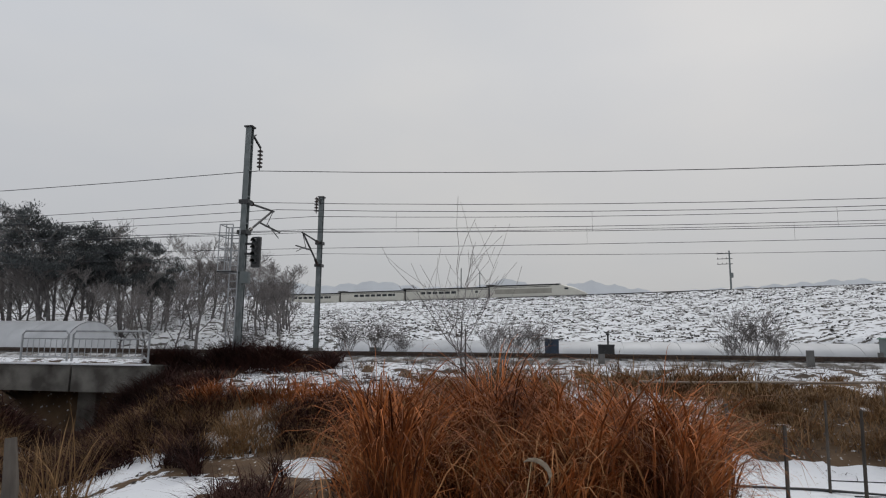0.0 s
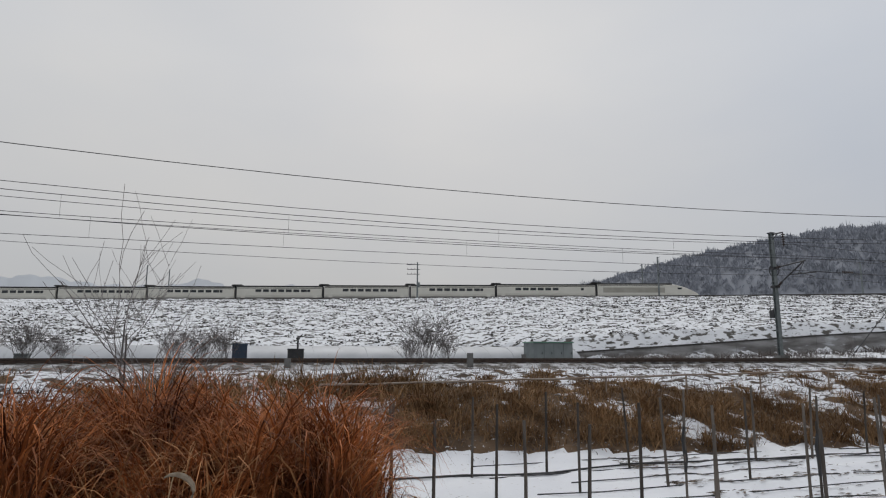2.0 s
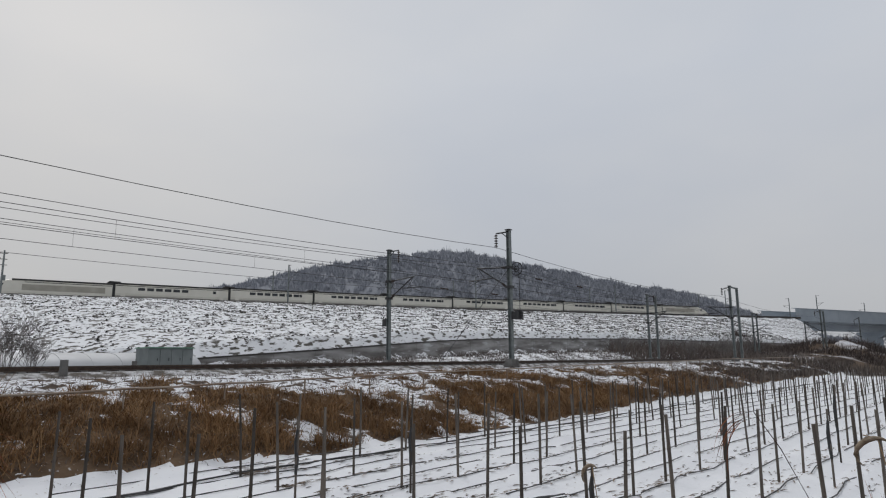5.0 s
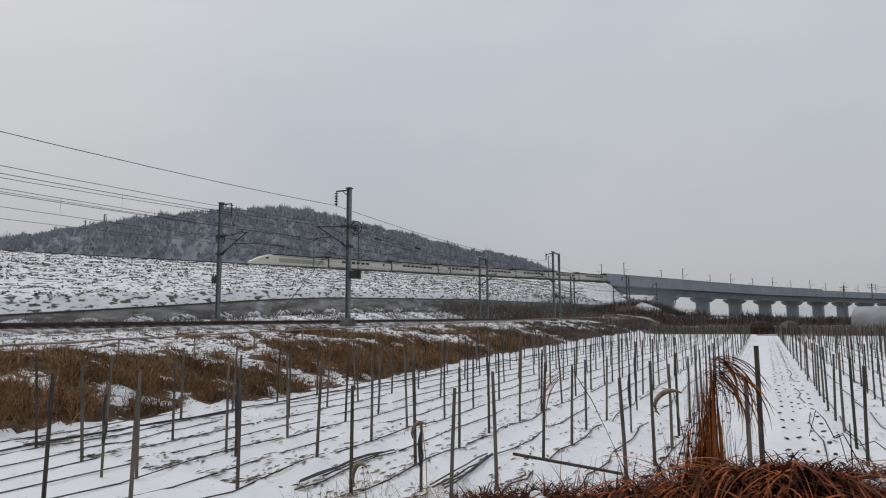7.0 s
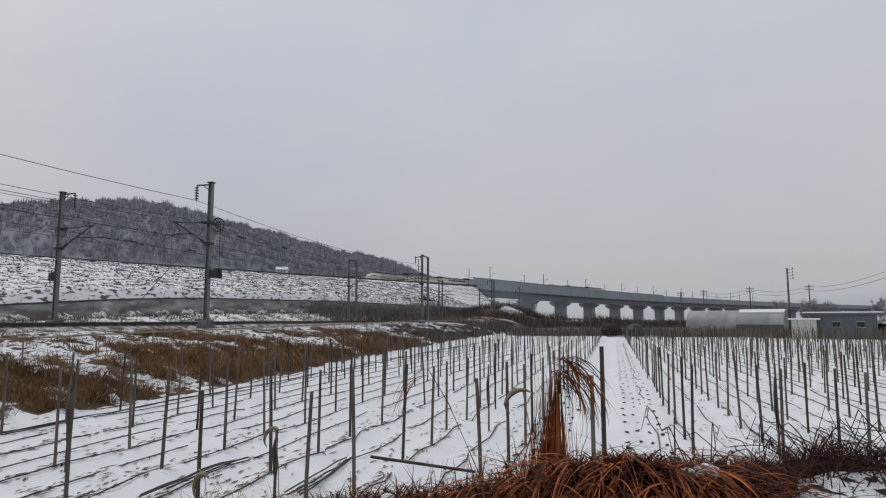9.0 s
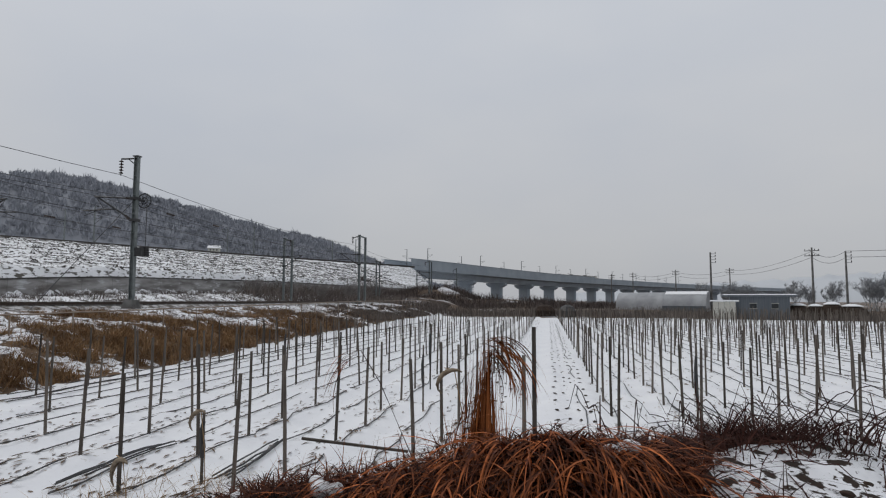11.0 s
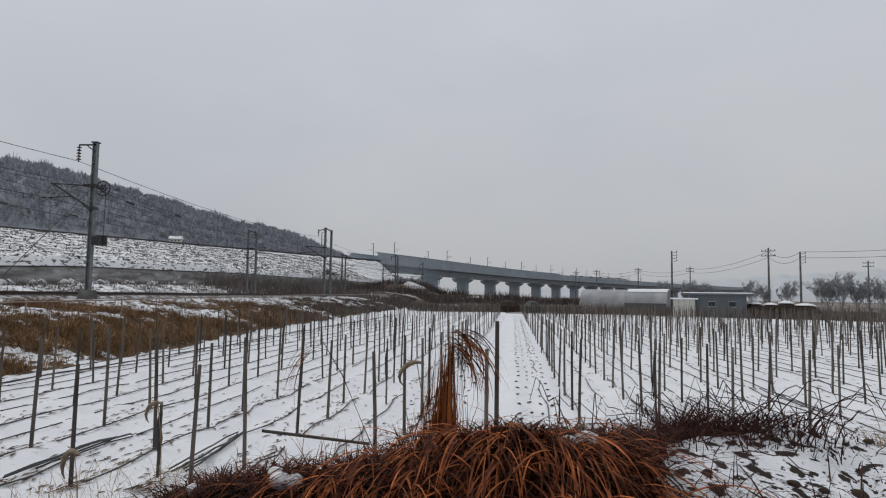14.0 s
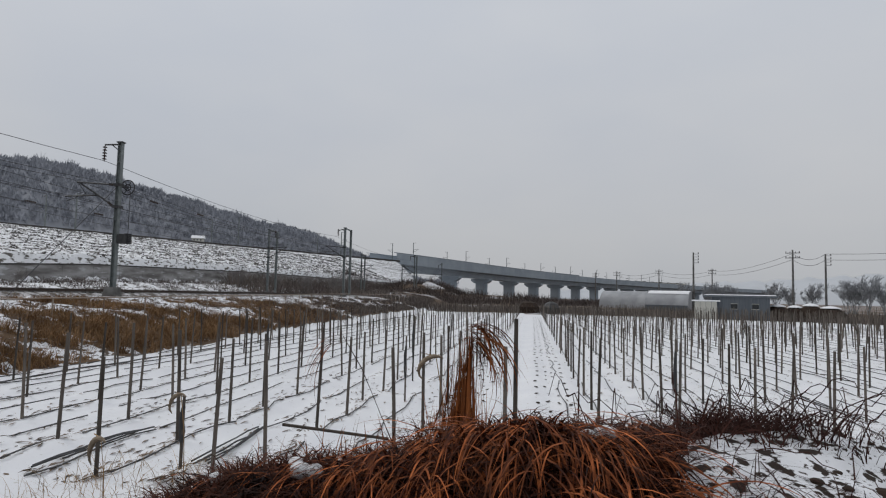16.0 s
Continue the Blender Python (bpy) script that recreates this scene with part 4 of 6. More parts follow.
# ---- the staked field ----
def stake_mesh(h, lean, seed):
    r = random.Random(seed)
    sh = Shape()
    dx, dy = r.uniform(-lean, lean) * h, r.uniform(-lean, lean) * h
    sh.tube([(0, 0, -0.15), (dx * 0.5 + r.uniform(-0.01, 0.01), dy * 0.5, h * 0.5), (dx, dy, h)], [0.030, 0.028, 0.025], 6)
    return sh


ROWS_LEFT = [2.0, 3.9, 5.8, 7.7, 9.6, 11.5, 13.3]
ROWS_RIGHT = [-1.3 - 1.47 * k for k in range(52)]


def build_stakes():
    rng = random.Random(11)
    kinds = [stake_mesh(1.72 + rng.uniform(-0.18, 0.12), 0.045, k).mesh("stake", M_STAKE) for k in range(14)]
    spots = []
    for b in ROWS_LEFT:
        a = 10.6 - 1.83 * (0 if b < 2.5 else 1 if b < 7 else 3 if b < 9 else 4) + rng.uniform(-0.3, 0.3)
        while a < 97:
            spots.append((a + rng.uniform(-0.2, 0.2), b + rng.uniform(-0.07, 0.07)))
            a += 1.83
    for b in ROWS_RIGHT:
        a = 14.4 + 0.04 * abs(b) + rng.uniform(-0.4, 0.4)
        while a < 97 + 0.12 * abs(b):
            spots.append((a + rng.uniform(-0.2, 0.2), b + rng.uniform(-0.07, 0.07)))
            a += 1.83
    near = sorted(spots, key=lambda p: math.hypot(p[0], p[1] * 0.8))
    for i, (a, b) in enumerate(near[:300]):
        x, y, _ = field_pt(a, b)
        ob = new("stake", kinds[rng.randrange(14)])
        ob.matrix_basis = Matrix.Translation((x, y, gz(x, y))) @ Matrix.Rotation(rng.uniform(0, 6.28), 4, "Z")
        tagged(ob, "thin weathered wooden crop stake standing in snow", "stake", "crop stakes in the field")
    sh = Shape()
    for a, b in near[300:]:
        x, y, _ = field_pt(a, b)
        z = gz(x, y)
        h = 1.72 + rng.uniform(-0.25, 0.15)
        lx, ly = rng.uniform(-0.05, 0.05) * h, rng.uniform(-0.05, 0.05) * h
        sh.tube([(x, y, z - 0.1), (x + lx, y + ly, z + h)], [0.030, 0.025], 4)
    tagged(part("far_stakes", sh, M_STAKES), "rows of thin weathered wooden stakes in snow", "stakes", kind="stuff")


build_stakes()


# ---- behind the near railway ----
def polar(az, r, z=None, x0=1.2, y0=0.0):
    x, y = x0 + r * math.cos(radians(az)), y0 + r * math.sin(radians(az))
    return (x, y, gz(x, y) if z is None else z)


def build_retaining_wall():
    wall = thing("retaining_wall", "long damp grey concrete retaining wall with snow patches", "wall", kind="structure")
    A = np.arange(35.5, 232, 4.0)
    for a0, a1 in zip(A[:-1], A[1:]):
        sh, cp = Shape(), Shape()
        vs, cs = [], []
        for a in (a0 + 0.03, a1):
            f, lo, hi = (float(v) for v in foot_line(a))
            for c, z in ((f - 0.05, lo - 0.4), (f + 0.45, lo - 0.4), (f + 0.45, hi + 0.05), (f - 0.05, hi + 0.05)):
                vs.append(rail_pt(a, c, z))
            for c, z in ((f - 0.12, hi + 0.05), (f + 0.6, hi + 0.05), (f + 0.6, hi + 0.17), (f - 0.12, hi + 0.17)):
                cs.append(rail_pt(a, c, z))
        fs = [(0, 1, 5, 4), (1, 2, 6, 5), (2, 3, 7, 6), (3, 0, 4, 7), (3, 2, 1, 0), (4, 5, 6, 7)]
        panel = part("wall_panel", sh.add(vs, fs), M_WALL, wall)
        part("coping", cp.add(cs, fs), M_WALLTOP, wall)


build_retaining_wall()


def tunnel_mesh(sh, length, width, height, side_wall=0.4, n=12, x0=0.0, ribs=None):
    prof = [(-width / 2, 0.0)]
    for i in range(n + 1):
        q = math.pi * i / n
        prof.append((-width / 2 * math.cos(q), side_wall + (height - side_wall) * math.sin(q) ** 0.9))
    prof.append((width / 2, 0.0))
    k = len(prof)
    xs = np.linspace(0, length, max(2, int(length / 1.5)))
    vs = [(x0 + x, y, z - 0.02 * (i % 2)) for i, x in enumerate(xs) for y, z in prof]
    fs = [(i * k + j, i * k + j + 1, (i + 1) * k + j + 1, (i + 1) * k + j) for i in range(len(xs) - 1) for j in range(k - 1)]
    sh.add(vs, fs)
    if ribs is not None:
        for x in xs:
            ribs.tube([(x0 + x, y * 1.0, z * 1.0 + 0.002) for y, z in prof], 0.014, 4, caps=False)


def build_vinyl_house(name, length, width, height, label, at, cover=M_VINYL, door=True):
    g = thing(name, label, "greenhouse", "vinyl greenhouses", at=at)
    sh, ribs = Shape(), Shape()
    tunnel_mesh(sh, length, width, height, ribs=ribs)
    part("vinyl_cover", sh, cover, g, smooth=True)
    part("hoop", ribs, cover, g)
    for x in (0.02, length - 0.02):
        e = Shape()
        pr = [(-width / 2, 0.0)] + [(-width / 2 * math.cos(math.pi * i / 12), 0.4 + (height - 0.4) * math.sin(math.pi * i / 12) ** 0.9) for i in range(13)] + [(width / 2, 0.0)]
        e.add([(x, y * 0.98, z * 0.98) for y, z in pr] + [(x + 0.04, y * 0.98, z * 0.98) for y, z in pr], [tuple(range(15)), tuple(reversed(range(15, 30)))] + [(i, (i + 1) % 15, 15 + (i + 1) % 15, 15 + i) for i in range(15)])
        part("end_wall", e, cover, g)
    if door:
        part("door", Shape().box((length + 0.06, 0, 0.95), (0.05, 1.5, 1.9)), M_CREAM, g)
    return g


def long_tunnel():
    x, y, z = rail_pt(-1.6, 15.5, 1.5)
    build_vinyl_house("vinyl_greenhouse", 35.8, 5.2, 1.64, "long low greenhouse tunnel of dusty white vinyl", Matrix.Translation((x, y, z)) @ Matrix.Rotation(RAIL_TURN, 4, "Z"), door=False)
    x, y, z = rail_pt(-53.5, 17.0, 1.4)
    build_vinyl_house("vinyl_greenhouse", 31.0, 6.0, 3.0, "greenhouse tunnel of dusty white vinyl below the wood", Matrix.Translation((x, y, z)) @ Matrix.Rotation(RAIL_TURN, 4, "Z"), door=False)


long_tunnel()


def cabinet(name, a, c, w, d, h, z, material, label, roof=None, legs=False):
    m = Matrix.Translation(rail_pt(a, c, z)) @ Matrix.Rotation(RAIL_TURN, 4, "Z")
    ob = thing(name, label, "cabinet", at=m)
    body = part("body", Shape().box((0, 0, h / 2), (w, d, h), bevel=0.02), material, ob)
    part("roof", Shape().box((0, 0, h + 0.035), (w * 1.06, d * 1.1, 0.07), top=0.96), roof or material, ob)
    part("plinth", Shape().box((0, 0, -0.2), (w * 1.05, d * 1.05, 0.4)), M_CONCRETE, ob)
    n = 2 if w < 1.5 else 4
    for k in range(n):
        x = -w / 2 + w * (k + 0.5) / n
        door = part("door", Shape().box((x, -d / 2 - 0.012, h * 0.5), (w / n * 0.92, 0.024, h * 0.88)), material, ob)
        part("handle", Shape().box((x + w / n * 0.3, -d / 2 - 0.04, h * 0.52), (0.03, 0.03, 0.14)), M_DARKSTEEL, door)
    return ob


cabinet("relay_cabinet", 12.08, 7.9, 0.72, 0.5, 1.0, 2.07, M_BLUE, "dark blue trackside relay cabinet on a plinth")
cabinet("relay_cabinet", 14.85, 7.9, 0.8, 0.5, 0.72, 2.1, M_BLACK, "low black trackside cabinet with a pipe on top")
cabinet("relay_cabinet", 2.55, 7.6, 0.55, 0.4, 0.5, 2.05, M_GREYBOX, "small grey concrete-footed trackside cabinet")
cabinet("equipment_hut", 31.25, 12.0, 2.75, 1.6, 1.35, 2.0, M_GREYBOX, "grey-green equipment hut with a green roof", roof=M_GREEN)
pipe_top = part("vent_pipe", Shape().tube([(0, 0, 0), (0, 0, 0.55)], 0.05, 8).lathe((0, 0, 0.5), [(0.09, 0), (0.11, 0.06), (0.02, 0.14)], 8), M_BLACK)
tagged(pipe_top, "short black vent pipe beside a trackside cabinet", "pipe")
pipe_top.matrix_basis = Matrix.Translation(rail_pt(14.95, 7.9, 2.87))
for a, c, h in ((20.8, -2.6, 0.55), (27.3, 7.0, 0.5), (13.9, -2.7, 0.35)):
    mk = Shape().box((0, 0, h / 2), (0.24, 0.16, h), top=0.9, bevel=0.02)
    ob = part("marker_post", mk, M_CONCRETE, at=Matrix.Translation(rail_pt(a, c, 2.12)) @ Matrix.Rotation(RAIL_TURN, 4, "Z"))
    tagged(ob, "short grey concrete trackside marker post", "post", "trackside markers")


def build_signal():
    """Colour-light signal and ladder fixed beside the tall mast."""
    m = thing("railway_signal", "black colour-light signal with ladder and caged platform", "signal", at=Matrix.Translation(rail_pt(0.0, -3.35, MAST_Z)) @ Matrix.Rotation(RAIL_TURN, 4, "Z"))
    part("post", Shape().tube([(0.25, 0, -0.2), (0.25, 0, 4.6)], 0.07, 8), M_STEEL, m)
    head = part("signal_head", Shape().box((0.80, -0.05, 3.95), (0.36, 0.22, 1.2), bevel=0.05), M_BLACK, m)
    for k in range(4):
        z = 3.55 + 0.27 * k
        part("lens", Shape().tube([(0.80, -0.16, z), (0.80, -0.18, z)], 0.09, 10), M_LENS, head)
        hood = Shape()
        pts = [(0.80 + 0.11 * math.cos(q), -0.16, z + 0.13 * math.sin(q)) for q in np.linspace(0.1, math.pi - 0.1, 7)]
        out = [(x, -0.38, zz - 0.02) for x, _, zz in pts]
        hood.add(pts + out, [(i, i + 1, 8 + i, 7 + i) for i in range(6)])
        hood.add([(x * 1.0, y, zz + 0.012) for x, y, zz in pts + out], [(7 + i, 8 + i, i + 1, i) for i in range(6)])
        part("hood", hood, M_BLACK, head)
    part("bracket", Shape().box((0.5, 0, 3.9), (0.55, 0.08, 0.08)).box((0.5, 0, 4.3), (0.55, 0.08, 0.08)), M_DARKSTEEL, m)
    lad = Shape()
    for x in (-0.17, 0.17):
        lad.tube([(x, -0.25, -0.2), (x, -0.25, 4.9)], 0.025, 5)
    part("ladder_rail", lad, M_GALV, m)
    for k in range(16):
        part("rung", Shape().tube([(-0.17, -0.25, 0.1 + 0.3 * k), (0.17, -0.25, 0.1 + 0.3 * k)], 0.02, 5), M_GALV, m)
    cage = Shape()
    for z in (3.2, 3.65, 4.1, 4.6, 5.05):
        cage.tube([(-0.1, -0.3, z), (-0.66, -0.3, z), (-0.66, 0.4, z), (-0.1, 0.4, z)], 0.022, 5)
    for x, y in ((-0.66, -0.3), (-0.66, 0.4), (-0.38, -0.3), (-0.1, -0.3)):
        cage.tube([(x, y, 3.2), (x, y, 5.05)], 0.022, 5)
    part("cage", cage, M_GALV, m)
    part("platform", Shape().box((-0.33, 0.05, 3.18), (0.68, 0.75, 0.05)), M_DARKSTEEL, m)
    part("junction_box", Shape().box((0.42, -0.12, 2.95), (0.35, 0.25, 0.45), bevel=0.03), M_GREYBOX, m)


build_signal()


def build_culvert():
    c = thing("railway_culvert", "stained concrete culvert bridge with a galvanised railing", "bridge", at=Matrix.Translation(rail_pt(-4.85, -4.6, 0)) @ Matrix.Rotation(RAIL_TURN, 4, "Z"))
    for x in (-3.2, 0.0, 3.0):
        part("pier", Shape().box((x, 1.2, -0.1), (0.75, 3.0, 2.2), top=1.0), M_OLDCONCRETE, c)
    for x, w in ((-1.65, 3.2), (1.5, 3.0)):
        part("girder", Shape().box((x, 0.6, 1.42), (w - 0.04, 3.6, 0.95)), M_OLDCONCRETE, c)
        part("snow_edge", Shape().box((x, -1.15, 1.925), (w - 0.06, 0.35, 0.06)), M_SNOWCAP, c)
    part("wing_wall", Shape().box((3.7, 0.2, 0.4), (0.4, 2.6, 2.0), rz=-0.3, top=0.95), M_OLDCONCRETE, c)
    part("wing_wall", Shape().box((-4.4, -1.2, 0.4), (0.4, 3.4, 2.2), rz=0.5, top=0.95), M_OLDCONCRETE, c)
    for x0, x1 in ((-2.45, -0.5), (-0.3, 2.8)):
        p = part("railing_panel", Shape().tube([(x0, -0.9, 2.0), (x0, -0.9, 2.98), (x0 + 0.12, -0.9, 3.1), (x1 - 0.12, -0.9, 3.1), (x1, -0.9, 2.98), (x1, -0.9, 2.0)], 0.04, 6).tube([(x0, -0.9, 2.82), (x1, -0.9, 2.82)], 0.028, 5).tube([(x0, -0.9, 2.15), (x1, -0.9, 2.15)], 0.028, 5), M_GALV, c)
        n = int((x1 - x0) / 0.24)
        for k in range(1, n):
            x = x0 + (x1 - x0) * k / n
            part("bar", Shape().tube([(x, -0.9, 2.15), (x, -0.9, 2.82)], 0.015, 5), M_GALV, p)


build_culvert()


def build_pipe_fence():
    f = thing("pipe_fence", "low fence of pale rusty pipe on thin posts", "fence")
    A = [14.5 + 3.0 * k for k in range(34)]
    for a0, a1 in zip(A[:-1], A[1:]):
        z0, z1 = np.interp(a0, [15, 32, 47, 72, 120], [1.78, 2.05, 2.2, 2.45, 2.6]), np.interp(a1, [15, 32, 47, 72, 120], [1.78, 2.05, 2.2, 2.45, 2.6])
        part("rail", Shape().tube([rail_pt(a0, -8, z0), rail_pt((a0 + a1) / 2, -8, (z0 + z1) / 2 - 0.02), rail_pt(a1, -8, z1)], 0.03, 6), M_PIPE, f)
        x, y, _ = rail_pt(a0, -8)
        part("post", Shape().tube([(x, y, gz(x, y) - 0.2), (x, y, z0)], 0.028, 6), M_PIPE, f)


build_pipe_fence()


# ---- trees and shrubs ----
def grow(rng, height, spread, levels, thick, up=0.5, trunk_frac=0.3, kids=(3, 5), stems=1):
    """Branch segments of a bare tree: (points, radii, level)."""
    out = []

    def limb(p, d, length, r, lv):
        n = 4 if lv < 2 else 3
        pts, rad = [p], [r]
        for i in range(n):
            d = (d + Vector((rng.uniform(-1, 1), rng.uniform(-1, 1), rng.uniform(-0.5, 0.8))) * 0.22 + Vector((0, 0, up * 0.12))).normalized()
            p = p + d * (length / n)
            pts.append(p)
            rad.append(r * (1 - 0.55 * (i + 1) / n))
        out.append((pts, rad, lv))
        if lv >= levels:
            return
        for k in range(rng.randint(*kids)):
            q = rng.uniform(trunk_frac if lv == 0 else 0.25, 1.0)
            i = min(int(q * n), n - 1)
            b = pts[i].lerp(pts[i + 1], q * n - i)
            a = rng.uniform(0, 6.28)
            side = Vector((math.cos(a), math.sin(a), rng.uniform(-0.1, 0.5)))
            limb(b, (d * (1 - spread) + side * spread).normalized(), length * rng.uniform(0.42, 0.68), max(rad[i] * rng.uniform(0.4, 0.62), 0.006), lv + 1)

    for s in range(stems):
        a = rng.uniform(0, 6.28)
        d = Vector((math.cos(a), math.sin(a), 0)) * (0.08 if stems == 1 else rng.uniform(0.15, 0.6)) + Vector((0, 0, 1))
        limb(Vector((0, 0, -0.1)) + Vector((math.cos(a), math.sin(a), 0)) * (0 if stems == 1 else 0.15), d.normalized(), height * rng.uniform(0.62, 0.8), thick, 0)
    return out


def build_tree(seed, height, label, levels=4, thick=0.14, spread=0.5, name="bare_tree", twig=0.012, stems=1, kids=(3, 5), up=0.5, category="tree", pine=False, trunk_frac=0.3, bark=None, fine=None):
    rng = random.Random(seed)
    t = thing(name, label, category)
    wood, twigs = Shape(), Shape()
    tips = []
    for pts, rad, lv in grow(rng, height, spread, levels, thick, up, trunk_frac, kids, stems):
        (wood if lv < min(2, levels - 1) else twigs).tube(pts, [max(r, twig) for r in rad], 6 if lv == 0 else 4 if lv < 2 else 3, caps=False)
        if lv >= 2:
            tips.append(pts[-1])
    part("trunk", wood, bark or M_BARK, t)
    if pine:
        nr = np.random.default_rng(seed)
        pts = np.array([tuple(p) for p in tips if p.z > height * 0.45])
        base = np.repeat(pts, 60, 0) + nr.normal(0, 0.30, (len(pts) * 60, 3)) * np.array([1, 1, 0.42])
        vs, fs = blades(base, nr.uniform(0.10, 0.28, len(base)), 0.075, nr.uniform(0, 1.2, len(base)), nr, levels=3, lean=1.2)
        part("crown", mesh_of("crown", vs, fs, M_PINE), None, t, "needle crown greyed with painted haze")
        part("bough", twigs, M_BARK, t)
    else:
        part("crown", twigs, fine or M_TWIG, t, "bare twig crown")
    return t


def plant(src, spots, rng, s0=0.85, s1=1.15):
    for i, (x, y, k) in enumerate(spots):
        m = Matrix.Translation((x, y, gz(x, y) - 0.05)) @ Matrix.Rotation(rng.uniform(0, 6.28), 4, "Z") @ Matrix.Scale(k * rng.uniform(s0, s1), 4)
        if i == 0:
            src.matrix_basis = m
        else:
            copy_thing(src, m)


def build_wood():
    rng = random.Random(21)
    big = [build_tree(s, 10.0, "bare deciduous tree at the edge of a snowy wood", 4, 0.17, 0.5, twig=0.016, kids=(4, 6), trunk_frac=0.14) for s in (31, 32, 33)]
    pines = [build_tree(s, 10.5, "dark pine with a flat-topped crown", 3, 0.18, 0.62, name="pine_tree", twig=0.03, kids=(5, 7), trunk_frac=0.5, pine=True) for s in (41, 42)]
    lists = [[], [], []]
    for i in range(110):
        az, r, c = 0.0, 0.0, 0.0
        while c < 21.5:
            az, r = rng.uniform(108.5, 138), rng.uniform(48, 84)
            x, y, _ = polar(az, r, x0=0.35, y0=-0.2)
            c = (x - RAIL_AT[0]) * RN[0] + (y - RAIL_AT[1]) * RN[1]
        k = np.interp(az, [109, 112, 115, 118, 121, 126, 140], [0.60, 0.74, 0.82, 0.86, 0.90, 0.96, 1.0]) * r / 62
        x, y, _ = polar(az, r, x0=0.35, y0=-0.2)
        lists[i % 3].append((x, y, max(0.6, k - (gz(x, y) - 2.2) / 13.0)))
    for src, sp in zip(big, lists):
        plant(src, sp, rng, 0.9, 1.1)
    pl = [[], []]
    for i, (az, r, k) in enumerate(((127.2, 40, 11.2), (124.8, 41, 10.3), (121.8, 40, 9.6), (119.8, 42, 8.9), (126.0, 45, 10.8))):
        x, y, _ = polar(az, r + 25, x0=0.35, y0=-0.2)
        k = (2.6 + (k - 2.6) * (r + 25) / (r + 10) - gz(x, y)) / 10.5
        pl[i % 2].append((x, y, k))
    for src, sp in zip(pines, pl):
        plant(src, sp, rng, 0.97, 1.03)


build_wood()


def build_shrubs():
    rng = random.Random(8)
    sh = build_tree(51, 2.6, "bare many-stemmed shrub beside the railway", 3, 0.018, 0.45, name="bare_shrub", twig=0.006, stems=14, kids=(3, 5), category="shrub")
    spots = []
    for az, r, k in ((69.2, 35.5, 0.86), (67.4, 35.8, 0.6), (70.6, 35.8, 0.62), (103.5, 33, 0.8), (101.0, 33.5, 0.75), (88.5, 34.0, 0.62), (86.5, 34.2, 0.65), (98.6, 34, 0.6), (112, 27, 0.6), (90.5, 34, 0.6)):
        x, y, _ = polar(az, r, x0=0.35, y0=-0.2)
        spots.append((x, y, k))
    for az, r, k in ((36, 61, 0.5), (20, 92, 0.8), (17, 100, 0.9), (14.5, 108, 1.1), (12, 118, 1.3), (11, 124, 1.5), (9.5, 140, 1.6)):
        spots.append((*polar(az, r)[:2], k))
    plant(sh, spots, rng)
    sap = build_tree(78, 4.6, "slender bare sapling rising out of the reeds", 2, 0.032, 0.5, name="bare_sapling", twig=0.0045, stems=2, kids=(5, 8), up=0.9, trunk_frac=0.15)
    x, y, _ = polar(93.6, 12.5, x0=0.35, y0=-0.2)
    sap.matrix_basis = Matrix.Translation((x, y, gz(x, y))) @ Matrix.Scale(0.88, 4)
    x, y, _ = polar(91.8, 12.8, x0=0.35, y0=-0.2)
    copy_thing(sap, Matrix.Translation((x, y, gz(x, y))) @ Matrix.Rotation(2.0, 4, "Z") @ Matrix.Scale(0.75, 4))


build_shrubs()


# ---- utility poles ----
def build_pole(name, height, arms, label, axis=0.0):
    p = thing(name, label, "utility pole", "utility poles")
    part("pole", Shape().tube([(0, 0, -0.3), (0, 0, height)], [0.19, 0.12], 8), M_CONCRETE if height > 8.5 else M_STEEL, p)
    for k in range(arms):
        z = height - 0.5 - 0.75 * k
        arm = part("crossarm", Shape().box((0.0, 0, z), (2.0, 0.09, 0.10), axis), M_DARKSTEEL, p)
        for x in (-0.9, -0.35, 0.35, 0.9):
            part("insulator", Shape().lathe((x * math.cos(axis), x * math.sin(axis), z + 0.05), [(0.03, 0), (0.06, 0.06), (0.04, 0.12), (0.06, 0.17), (0.02, 0.22)], 6), M_CERAMIC, arm)
    return p


